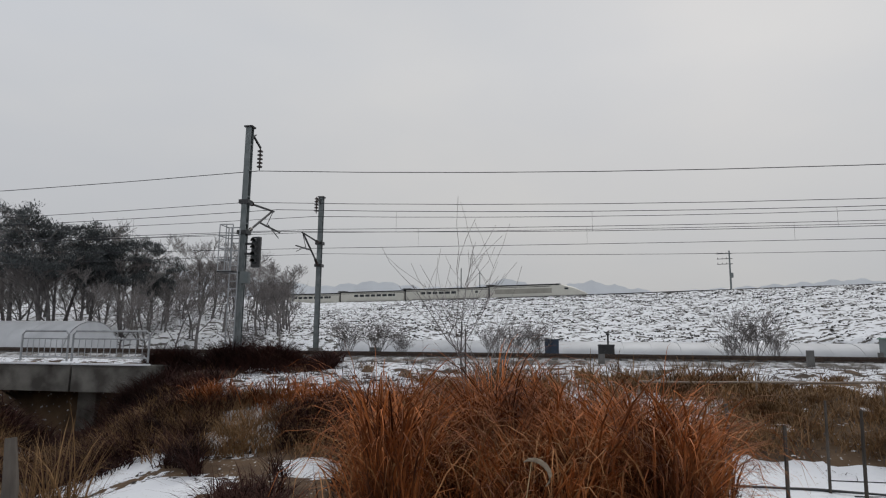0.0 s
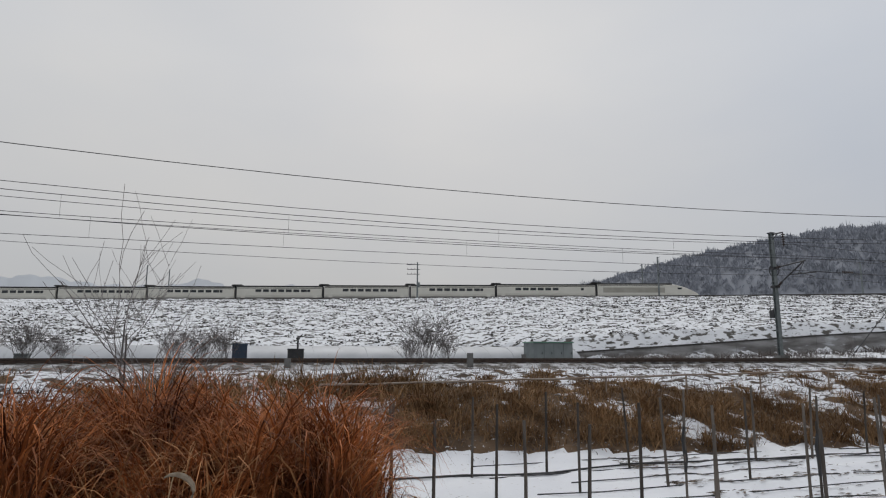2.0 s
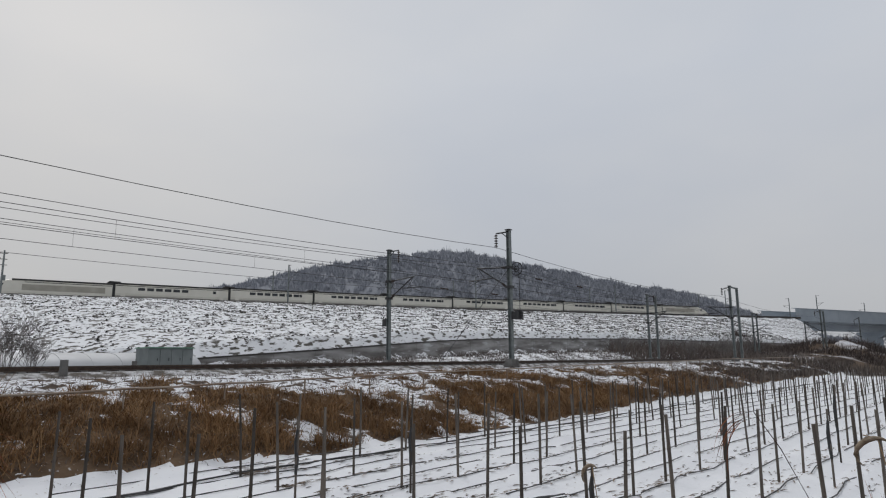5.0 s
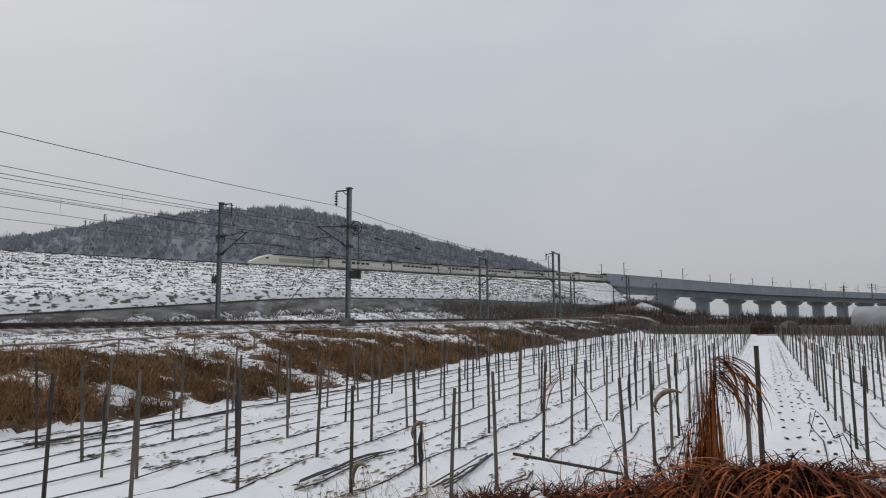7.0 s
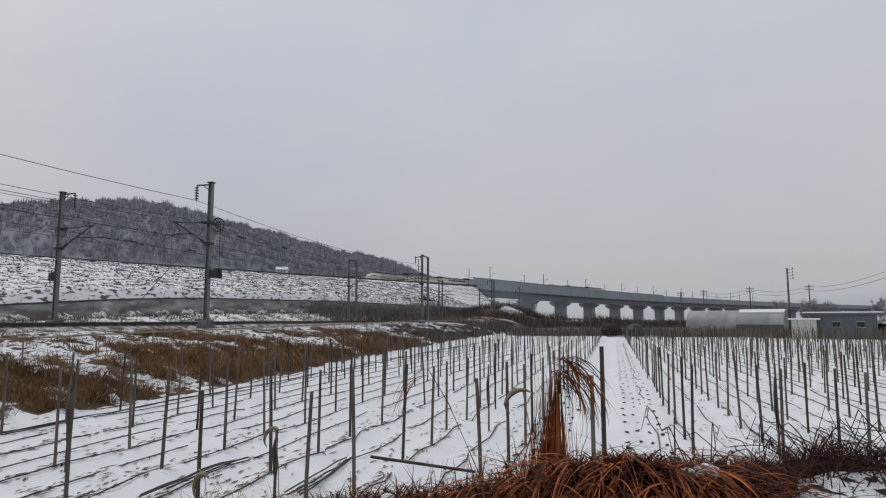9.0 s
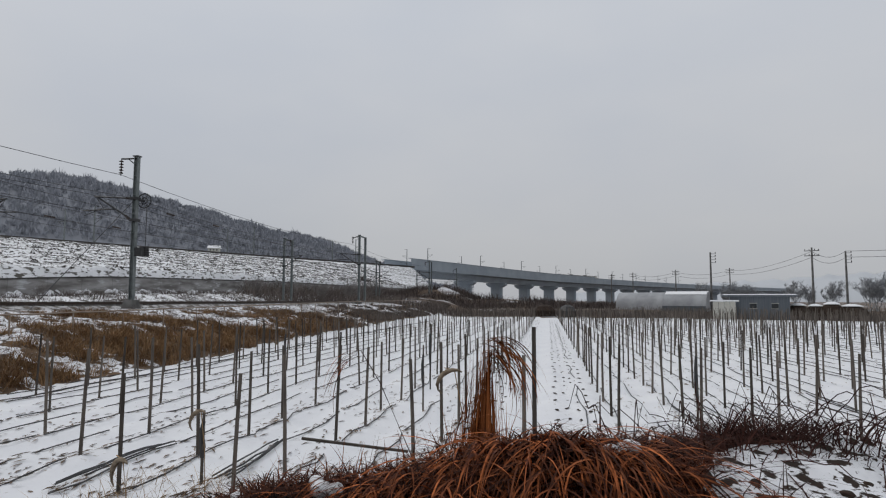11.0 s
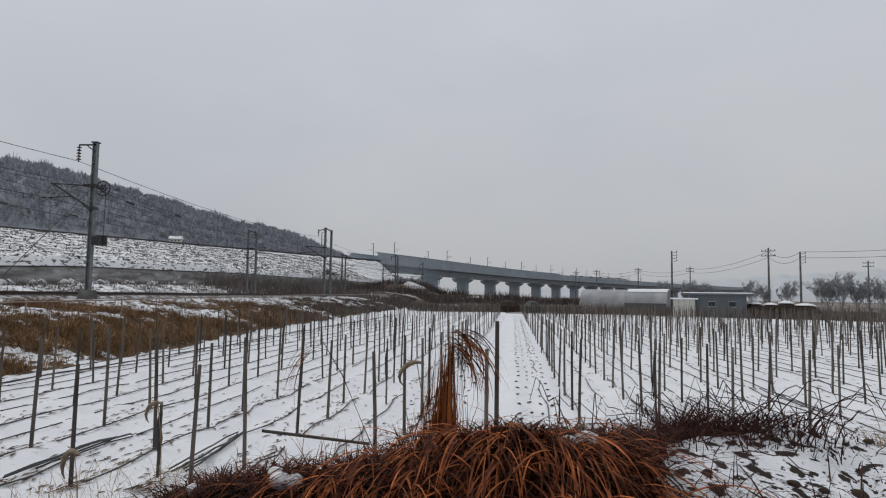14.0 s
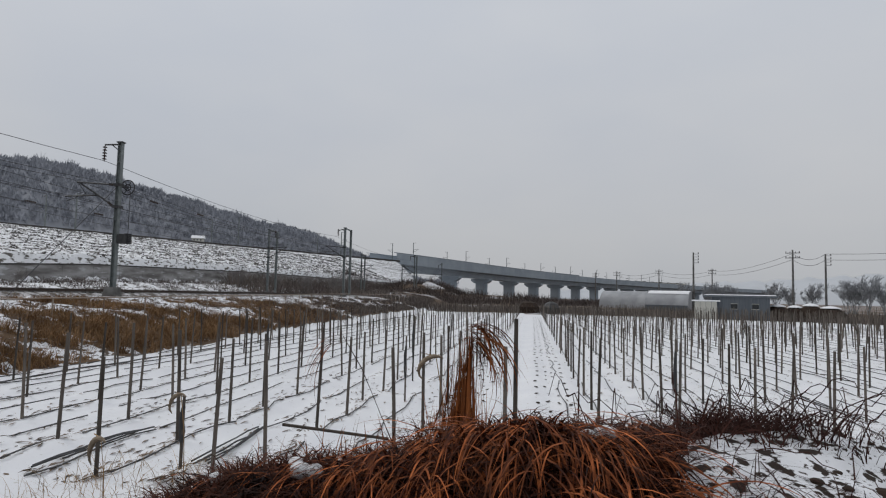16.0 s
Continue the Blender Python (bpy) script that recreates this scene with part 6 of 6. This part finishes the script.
    rng = np.random.default_rng(44)
    n = 16000
    az = np.radians(rng.uniform(-12, 11, n))
    r = rng.uniform(118, 165, n)
    x, y = 1.2 + r * np.cos(az), r * np.sin(az)
    keep = np.sin(x * 0.25) + np.sin(y * 0.4 + 1) > -0.5
    x, y = x[keep], y[keep]
    scatter("viaduct_scrub", on_ground(x, y), lambda q, m: q.uniform(0.6, 2.0, m), 0.12, lambda q, m: q.uniform(0.0, 0.6, m), M_DARKSCRUB, "dark leafless scrub before the viaduct", "scrub", 45, 3, 0.5)
    n, k = 13000, 5
    a, w = rng.uniform(-30, 215, n), rng.uniform(0.0, 0.9, n)
    foot = foot_line(a)[0]
    px, py = RAIL_AT[0] + RU[0] * a + RN[0] * foot, RAIL_AT[1] + RU[1] * a + RN[1] * foot
    d = np.array([arc_pt(s, 8.0)[:2] for s in np.interp(px, [-40, 60, 200, 260], [-70, 35, 178, 215])])
    x = np.repeat(px + (d[:, 0] - px) * w, k) + rng.normal(0, 0.34, n * k)
    y = np.repeat(py + (d[:, 1] - py) * w, k) + rng.normal(0, 0.16, n * k)
    scatter("slope_tufts", on_ground(x, y), lambda q, m: q.uniform(0.08, 0.26, m), 0.24, lambda q, m: q.uniform(0.2, 1.6, m), M_TUFT, "dark grass tufts poking through slope snow", "grass", 46, 3, 0.9)


M_DARKSCRUB = mat("dark_scrub", (0.060, 0.048, 0.044), (0.115, 0.095, 0.088), 0.1, 0.9, bump=0.0, island=0.3)
M_TUFT = mat("slope_tuft_grass", (0.075, 0.07, 0.064), (0.15, 0.14, 0.128), 0.2, 0.9, bump=0.0, island=0.4)
build_distance()
M_BANKGRASS = mat("brown_bank_grass", (0.155, 0.088, 0.043), (0.30, 0.18, 0.09), 0.45, 0.85, bump=0.0, island=0.4)
M_SCRUB = mat("grey_brown_scrub", (0.10, 0.082, 0.075), (0.17, 0.145, 0.13), 0.1, 0.9, bump=0.0, island=0.35)
build_bank_grass()


def build_heap():
    """Cut reeds and soil at the near end of the field."""
    rng = np.random.default_rng(31)
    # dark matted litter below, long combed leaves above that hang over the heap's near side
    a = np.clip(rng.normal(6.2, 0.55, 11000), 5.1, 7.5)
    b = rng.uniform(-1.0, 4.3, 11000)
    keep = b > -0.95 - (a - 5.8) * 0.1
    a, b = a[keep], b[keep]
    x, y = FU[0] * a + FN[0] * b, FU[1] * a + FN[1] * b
    # the litter's near-black also paints the shade between the leaves
    scatter("leaf_litter", on_ground(x, y, 0.0), lambda r, n: r.uniform(0.1, 0.34, n), 0.02, lambda r, n: r.uniform(0.5, 1.9, n), M_LITTER_SHADE, "matted dark red leaf litter on the heap, gap shade in its colour", "leaf litter", 32, 5, 1.0, power=3.0)
    n, k = 150, 32
    ca, cb = np.clip(rng.normal(6.5, 0.38, n), 5.7, 7.2), rng.normal(1.1, 1.15, n)
    keep = (cb > -0.8) & (cb < 3.6) & (rng.uniform(0, 1, n) < np.interp(cb, [0.9, 1.6], [1.0, 0.6]))
    ca, cb = ca[keep], cb[keep]
    way = math.pi + ROW_TURN + rng.normal(0, 0.75, len(ca)) - 0.35 * (cb - 0.6)
    grade = np.clip(1.2 - 0.26 * np.abs(cb - 0.2), 0.4, 1.15)
    a, b = np.repeat(ca, k) + rng.normal(0, 0.10, len(ca) * k), np.repeat(cb, k) + rng.normal(0, 0.12, len(ca) * k)
    m = len(a)
    x, y = FU[0] * a + FN[0] * b, FU[1] * a + FN[1] * b
    leaves("reed_heap", strands(on_ground(x, y, 0.0), np.repeat(way, k) + rng.normal(0, 0.42, m), np.repeat(grade, k) * rng.uniform(0.4, 1.05, m), rng.uniform(0.010, 0.024, m), rng.uniform(0.25, 1.2, m), rng.uniform(1.5, 2.8, m), rng, 10, 0.9, ground_z), M_HEAP, "heap of long drooping russet reed leaves", "reed heap")
    # an upright clump whose broken tops hang to one side
    px, py, _ = field_pt(6.9, 0.72)
    z0, n = gz(px, py) - 0.2, 300
    base = np.stack([px + rng.normal(0, 0.08, n), py + rng.normal(0.02, 0.13, n), np.full(n, z0 - 0.05)], 1)
    inward = np.arctan2(py - 0.10 - base[:, 1], px - base[:, 0])
    leaves("reed_clump", strands(base, inward, np.where(np.arange(n) % 2 == 0, rng.uniform(1.1, 1.5, n), rng.uniform(0.3, 1.0, n)), rng.uniform(0.010, 0.022, n), 1.57 - np.hypot(py - 0.10 - base[:, 1], px - base[:, 0]) * np.where(np.arange(n) % 2 == 0, rng.uniform(0.3, 0.75, n), rng.uniform(-1.2, 0.6, n)), rng.normal(0, 0.12, n), rng, 7, 2.0), M_REED, "upright clump of russet reeds on the heap", "reeds")
    n = 74
    top = np.stack([px + rng.normal(0, 0.03, n), py - 0.08 + rng.normal(0, 0.03, n), z0 + rng.uniform(1.15, 1.44, n)], 1)
    leaves("reed_tops", strands(top, rng.normal(-1.5, 0.3, n), rng.uniform(0.3, 0.78, n), rng.uniform(0.012, 0.026, n), rng.uniform(0.7, 1.4, n), rng.uniform(2.3, 2.9, n), rng, 11, 0.38), M_REED, "drooping broken tops of russet reeds", "reeds")
    n = 800
    base = np.stack([px + rng.normal(0.1, 0.22, n), py + 0.15 + np.abs(rng.normal(0.0, 1.0, n)) - 0.4, np.full(n, z0)], 1)
    base[:, 2] = ground_z(base[:, 0], base[:, 1])
    leaves("reed_shoots", strands(base, rng.uniform(0, 6.28, n), rng.uniform(0.15, 0.55, n), rng.uniform(0.007, 0.014, n), rng.uniform(1.1, 1.55, n), rng.uniform(0.0, 1.4, n), rng, 6, 2.0), M_REED, "short russet stems round the clump", "reeds")
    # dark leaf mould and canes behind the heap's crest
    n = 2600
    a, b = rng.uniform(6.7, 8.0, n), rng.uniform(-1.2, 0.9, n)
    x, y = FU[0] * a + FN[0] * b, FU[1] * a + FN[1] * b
    scatter("dark_litter", on_ground(x, y, 0.0), lambda r, m: r.uniform(0.08, 0.34, m), 0.02, lambda r, m: r.uniform(0.5, 1.9, m), M_LITTER_SHADE, "matted dark leaf mould behind the heap", "leaf litter", 43, 5, 1.0, power=3.0)
    # a bent stem with hanging leaves among the stakes
    n = 16
    stem = thing("bent_reed", "bent dark reed stem with hanging russet leaves", "reed")
    z1 = gz(7.9, 0.75)
    part("stem", Shape().tube([(7.7, 0.42, z1), (7.8, 0.7, z1 + 0.85), (7.95, 1.05, z1 + 1.55), (8.05, 1.28, z1 + 1.88)], [0.007, 0.006, 0.005, 0.004], 5), M_BRUSH, stem)
    top = np.stack([8.05 + rng.normal(0, 0.02, n), 1.3 + rng.normal(0, 0.03, n), z1 + 1.86 + rng.uniform(-0.08, 0.04, n)], 1)
    d = strands(top, rng.normal(1.5, 0.35, n), rng.uniform(0.4, 0.82, n), np.full(n, 0.013), rng.uniform(0.0, 0.6, n), rng.uniform(1.4, 2.1, n), rng, 9, 0.5)
    part("leaf", mesh_of("leaf", d[0], d[1], M_HEAP), None, stem, "hanging russet leaves")
    # lumps of snow caught in the leaves
    rs = random.Random(3)
    for fa, fb, r in ((6.05, 1.86, 0.075), (6.0, 1.72, 0.06), (6.2, 1.95, 0.05), (6.2, -0.35, 0.06), (6.35, -0.5, 0.08), (6.15, 2.6, 0.05)):
        x, y, _ = field_pt(fa, fb)
        lump = Shape().lathe((0, 0, 0), [(r * 0.9, -0.05), (r * 1.1, 0.0), (r * 0.9, r * 0.45), (r * 0.45, r * 0.75), (r * 0.08, r * 0.82)], 9)
        lump.v = [(p[0] * rs.uniform(0.8, 1.25), p[1] * rs.uniform(0.8, 1.3), p[2]) for p in lump.v]
        tagged(part("snow_lump", lump, M_SNOWCAP, at=Matrix.Translation((x, y, gz(x, y) + 0.14)), smooth=True), "small lump of snow caught in the reed heap", "snow", "snow lumps")
    # dark arching bramble canes
    rr = random.Random(9)
    for k in range(110):
        a, b = rr.gauss(7.8, 0.55), rr.gauss(-1.5, 0.95)
        x, y, _ = field_pt(a, b)
        z = gz(x, y)
        q, L, H = rr.uniform(0, 6.28), rr.uniform(0.3, 1.0), rr.uniform(0.08, 0.42)
        pts = [(x + L * t * math.cos(q), y + L * t * math.sin(q), z - 0.03 + H * 4 * t * (1 - t * rr.uniform(0.6, 0.95))) for t in np.linspace(0, 1, 8)]
        tagged(part("bramble_cane", Shape().tube(pts, [0.006, 0.006, 0.0055, 0.005, 0.005, 0.0045, 0.004, 0.003], 5), M_BRUSH), "dark arching dead bramble cane", "bramble", "bramble canes on the heap")
    a, b = rng.normal(7.95, 0.34, 2000), rng.normal(-1.35, 0.6, 2000)
    x, y = FU[0] * a + FN[0] * b, FU[1] * a + FN[1] * b
    scatter("bramble_heap", on_ground(x, y, 0.0), lambda r, n: r.uniform(0.1, 0.4, n), 0.014, lambda r, n: r.uniform(0.4, 1.4, n), M_BRUSH, "tangled dark red bramble stems on soil", "brambles", 35, 5, 1.0)
    a, b = clumps(rng, 200, 14, (5.6, 11.5), (-9.5, -1.2), 0.16)
    x, y = FU[0] * a + FN[0] * b, FU[1] * a + FN[1] * b
    scatter("verge_stems", on_ground(x, y, -0.02), lambda r, n: r.uniform(0.08, 0.38, n), 0.010, lambda r, n: r.uniform(0.2, 1.3, n), M_BRUSH, "thin dead weed stems on the snowy verge", "weeds", 36, 4, 0.8)
    a, b = clumps(rng, 70, 40, (6.6, 11.0), (-9.5, -4.2), 0.14)
    x, y = FU[0] * a + FN[0] * b, FU[1] * a + FN[1] * b
    scatter("verge_grass", on_ground(x, y, -0.02), lambda r, n: r.uniform(0.1, 0.4, n), 0.012, lambda r, n: r.uniform(0.3, 1.2, n), M_STRAW, "pale dry grass tufts on the snowy verge", "grass", 37, 4, 0.8)
    a, b = rng.uniform(5.6, 11.5, 2600), rng.uniform(-9.5, -0.9, 2600)
    keep = np.sin(a * 1.7 + b) + np.sin(b * 1.3 + 2) > -0.2
    x, y = FU[0] * a[keep] + FN[0] * b[keep], FU[1] * a[keep] + FN[1] * b[keep]
    scatter("fallen_stems", on_ground(x, y, -0.01), lambda r, n: r.uniform(0.12, 0.45, n), 0.016, lambda r, n: r.uniform(1.6, 2.3, n), M_BRUSH, "dark fallen stems lying on the snow", "stems", 41, 5, 1.2, power=1.3)
    # dark soil clods that break through the snow
    sh = Shape()
    for k in range(3400):
        a, b = rr.uniform(5.4, 11.0), rr.uniform(-9.5, -0.8)
        if math.sin(a * 2.3) + math.sin(b * 1.9 + 1) < 0.2:
            continue
        x, y, _ = field_pt(a, b)
        r = rr.uniform(0.010, 0.055) * (1.5 if rr.random() < 0.1 else 1)
        sh.lathe((x, y, gz(x, y) - 0.03), [(r, 0), (r * rr.uniform(0.85, 1.1), r * 0.35), (r * 0.6, r * 0.65), (r * 0.1, r * 0.75)], 6)
    tagged(part("soil_clods", sh, M_SOIL), "dark wet soil clods showing through snow", "soil", kind="stuff")
    # dark weeds beside the post
    n = 420
    a, b = rng.normal(8.3, 0.4, n), rng.normal(-0.5, 0.45, n)
    x, y = FU[0] * a + FN[0] * b, FU[1] * a + FN[1] * b
    scatter("dark_weeds", on_ground(x, y, -0.02), lambda r, m: r.uniform(0.2, 0.75, m), 0.008, lambda r, m: r.uniform(0.1, 1.2, m), M_BRUSH, "dark dead weeds at the foot of a post", "weeds", 40, 6, 0.5, power=3.0)
    # weeds before the stakes
    n = 700
    a, b = rng.uniform(7.6, 9.8, n), rng.uniform(1.2, 6.2, n)
    x, y = FU[0] * a + FN[0] * b, FU[1] * a + FN[1] * b
    scatter("weed_stems", on_ground(x, y, -0.02), lambda r, m: r.uniform(0.1, 0.5, m), 0.008, lambda r, m: r.uniform(0.1, 1.0, m), M_STRAW, "thin dry weed stems at the field's near edge", "weeds", 38, 4, 0.6)
    a, b = clumps(rng, 14, 26, (7.4, 8.8), (0.8, 3.4), 0.10)
    x, y = FU[0] * a + FN[0] * b, FU[1] * a + FN[1] * b
    scatter("reed_stems", on_ground(x, y, -0.02), lambda r, m: r.uniform(0.3, 0.8, m), 0.010, lambda r, m: r.uniform(0.1, 0.9, m), M_REED, "thin russet reed stems before the stakes", "reeds", 39, 5, 0.3)


build_heap()


# ---- things in the field ----
def build_field_things():
    rng = random.Random(17)
    # hoses along the rows, in lengths
    hoses = []
    for b0 in [v + d for v in ROWS_LEFT for d in (-0.12, 0.85)] + [v + d for v in ROWS_RIGHT[:26] for d in (-0.1, 0.6)]:
        a = (9.2 if b0 > 0 else 13.6) + rng.uniform(-0.8, 1.5)
        if b0 > 7:
            a -= 3.5
        while a < 70:
            L = rng.uniform(2.0, 9.0)
            pts = []
            for t in np.linspace(0, 1, 6):
                x, y, _ = field_pt(a + L * t, b0 + 0.05 * math.sin(a + 9 * t) + rng.uniform(-0.02, 0.02))
                pts.append((x, y, gz(x, y) + 0.02))
            hoses.append(pts)
            a += L + rng.choice([0.15, 0.4, 0.9, 2.5])
    hoses.sort(key=lambda pts: math.hypot(pts[0][0], pts[0][1]))
    for pts in hoses[:290]:
        h = part("irrigation_hose", Shape().tube(pts, 0.013, 5), M_HOSE)
        tagged(h, "black irrigation hose lying along a snowy row", "hose", "irrigation hoses in the field")
    rest = Shape()
    for pts in hoses[290:]:
        rest.tube(pts, 0.015, 4)
    tagged(part("far_hoses", rest, M_HOSE), "black irrigation hoses along the distant rows", "hoses", kind="stuff")
    # bundles of loose hose at the row ends
    for a, b, q, L in ((9.4, 7.0, 0.03, 2.6), (9.2, 6.85, 0.05, 2.4), (9.6, 6.7, 0.0, 2.2), (9.9, 4.9, 0.06, 2.6), (9.7, 4.75, 0.02, 2.2), (9.8, 4.6, 0.09, 2.4), (15.0, -4.6, 0.05, 3.6), (15.1, -4.75, 0.0, 3.2), (16.4, -7.0, 0.04, 3.8), (16.5, -7.15, 0.0, 3.4), (14.7, -3.0, 0.08, 2.6), (14.9, -3.15, 0.03, 2.2)):
        pts = []
        for t in np.linspace(0, 1, 6):
            x, y, _ = field_pt(a + L * t * math.cos(q), b + L * t * math.sin(q))
            pts.append((x, y, gz(x, y) + 0.05))
        tagged(part("loose_hose", Shape().tube(pts, 0.015, 6), M_HOSE), "loose length of black hose on the snow", "hose", "loose hoses in the field")
    # edging of black film along the field's border with the bank
    for a0 in np.arange(14, 90, 7.0):
        pts = []
        for t in np.linspace(0, 1, 8):
            x, y, _ = rail_pt(a0 + 7.2 * t, -12.75 + 0.12 * math.sin(a0 + 5 * t))
            pts.append((x, y, gz(x, y) + 0.03))
        tagged(part("mulch_film", Shape().tube(pts, [0.02, 0.03, 0.02, 0.028, 0.02, 0.034, 0.02, 0.02], 6), M_HOSE), "rolled black mulch film along the field's edge", "mulch film", "mulch film rolls")
    # the thick post beside the path and its shorter mate
    for a, b, h, r in ((12.3, 0.35, 2.2, 0.042), (12.15, 0.52, 1.75, 0.038)):
        x, y, _ = field_pt(a, b)
        p = part("wooden_post", Shape().tube([(0, 0, -0.2), (0.01, 0, h * 0.6), (0.02, 0.0, h)], [r, r * 0.95, r * 0.88], 8), M_STAKE, at=Matrix.Translation((x, y, gz(x, y))))
        tagged(p, "thick weathered wooden post beside the field path", "post", "posts beside the path")
    # stakes wrapped in black film
    for a, b, h in ((14.6, -2.8, 1.7), (15.9, 3.0, 1.5), (19.5, 3.5, 1.9), (10.2, 9.2, 1.45), (9.6, 4.9, 1.0), (20.5, 8.4, 1.7), (8.2, 10.2, 1.6)):
        x, y, _ = field_pt(a, b)
        st = thing("wrapped_stake", "crop stake with torn black plastic film round it", "stake", "film-wrapped stakes", at=Matrix.Translation((x, y, gz(x, y))))
        part("stake", Shape().tube([(0, 0, -0.15), (0.02, 0, h)], [0.024, 0.02], 6), M_STAKE, st)
        part("film", Shape().tube([(0, 0, h * 0.35), (0.03, 0.01, h * 0.5), (0.0, 0.02, h * 0.7), (0.02, 0, h * 0.85)], [0.026, 0.042, 0.034, 0.026], 6), M_BLACK, st, "torn black film")
    # footprints along the path, and straw scraps on the snow
    sh = Shape()
    for lane, ph in ((-0.75, 0), (-0.2, 0.7), (1.35, 0.4), (1.9, 0.2)):
        a = 12.0
        while a < 85:
            b = lane + (0.13 if int(a * 1.6 + ph) % 2 else -0.13) + rng.uniform(-0.06, 0.06)
            x, y, _ = field_pt(a, b)
            z = gz(x, y) + 0.006
            q = ROW_TURN + rng.uniform(-0.3, 0.3)
            sh.add([(x + l * math.cos(q) - w * math.sin(q), y + l * math.sin(q) + w * math.cos(q), z) for l, w in ((-0.13, -0.03), (0.02, -0.05), (0.14, -0.03), (0.14, 0.03), (0.02, 0.05), (-0.13, 0.03))], [tuple(range(6))])
            a += rng.uniform(0.45, 0.8)
    tagged(part("footprints", sh, M_SOIL), "trodden dark footprints in the snowy path", "footprints", kind="stuff")
    sh = Shape()
    for k in range(12500):
        a, b = 9 + 55 * rng.random() ** 1.9, rng.uniform(-24, 13.5)
        if rng.random() < 0.8:
            b = rng.choice(ROWS_LEFT if rng.random() < 0.5 else ROWS_RIGHT[:18]) + rng.choice([0.0, 0.0, 0.45, 0.9]) + rng.gauss(0, 0.10)
        if -1.3 < b < 1.6 and rng.random() < 0.8:
            continue
        if a < 14 and b < -1:
            continue
        x, y, _ = field_pt(a, b)
        q, l, w = ROW_TURN + rng.gauss(0, 0.35), rng.uniform(0.03, 0.19), rng.uniform(0.008, 0.026)
        z = gz(x, y) + 0.008
        sh.add([(x - l * math.cos(q), y - l * math.sin(q), z), (x + w * math.sin(q), y - w * math.cos(q), z + 0.015), (x + l * math.cos(q), y + l * math.sin(q), z), (x - w * math.sin(q), y + w * math.cos(q), z + 0.01)], [(0, 1, 2, 3)])
    tagged(part("straw_scraps", sh, M_SCRAPS), "scraps of soil and straw on the snowy rows", "straw", kind="stuff")
    # a rod lying across reeds at the near edge
    x0, y0, z0 = polar(15.6, 9.0, 0.72)
    x1, y1, z1 = polar(6.4, 8.6, 0.6)
    tagged(part("lying_rod", Shape().tube([(x0, y0, z0), (x1, y1, z1)], [0.022, 0.02], 6), M_STAKE), "weathered rod lying across weeds at the field's edge", "rod")


M_SCRAPS = mat("soil_and_straw_scraps", (0.10, 0.075, 0.055), (0.30, 0.24, 0.19), 0.8, 0.95, bump=0.0, island=0.4)
build_field_things()


# ---- last small things ----
def build_small_things():
    for c0, z0 in ((-2.2, 8.25), (7.2, 8.25)):
        for a in (51.0, 57.5):
            p, q = Vector(rail_pt(a, c0 + (0.45 if c0 < 0 else -0.45) * (a - 46) / 10, z0 - 0.06)), Vector(rail_pt(a + 0.9, c0 + (0.45 if c0 < 0 else -0.45) * (a - 45) / 10, z0 - 0.08))
            sh = Shape()
            for k in range(6):
                u, w = p.lerp(q, k / 6), p.lerp(q, (k + 0.6) / 6)
                sh.tube([u, w], [0.075, 0.06], 8)
            tagged(part("wire_insulator", sh, M_CERAMIC), "dark ribbed insulator strung in an overlap wire", "insulator", "wire insulators")
    # house on the hill's foot
    x, y, z = polar(HOUSE_AZ, 343, 28.6)
    h = thing("hillside_house", "small pale house with a snowy roof on the hill", "house", at=Matrix.Translation((x, y, z - 1.2)) @ Matrix.Rotation(radians(HOUSE_AZ + 80), 4, "Z") @ Matrix.Scale(0.6, 4))
    part("wall", Shape().box((0, 0, -1.0), (9.0, 6.0, 6.0)), M_CREAM, h)
    r = Shape()
    r.add([(-5.4, -4, 2.0), (5.4, -4, 2.0), (5.4, 4, 2.0), (-5.4, 4, 2.0), (-5.2, 0, 4.6), (5.2, 0, 4.6)], [(0, 1, 5, 4), (2, 3, 4, 5), (1, 2, 5), (3, 0, 4), (3, 2, 1, 0)])
    part("roof", r, M_SNOWCAP, h, "snow-covered roof")
    for xx in (-2.6, 0, 2.6):
        for sy in (-3.03, 3.03):
            part("window", Shape().box((xx, sy, 0.6), (1.2, 0.06, 1.1)), M_GLASS, h)


HOUSE_AZ = 23.5
build_small_things()


def motions():
    rows = []
    for k in range(17):
        s = -41.14 + 44.973 * k - TRAIN_HALF
        rows.append((float(k), arc_pose(s, 0.0, float(line_z(s)))))
    walk(train, rows)


motions()
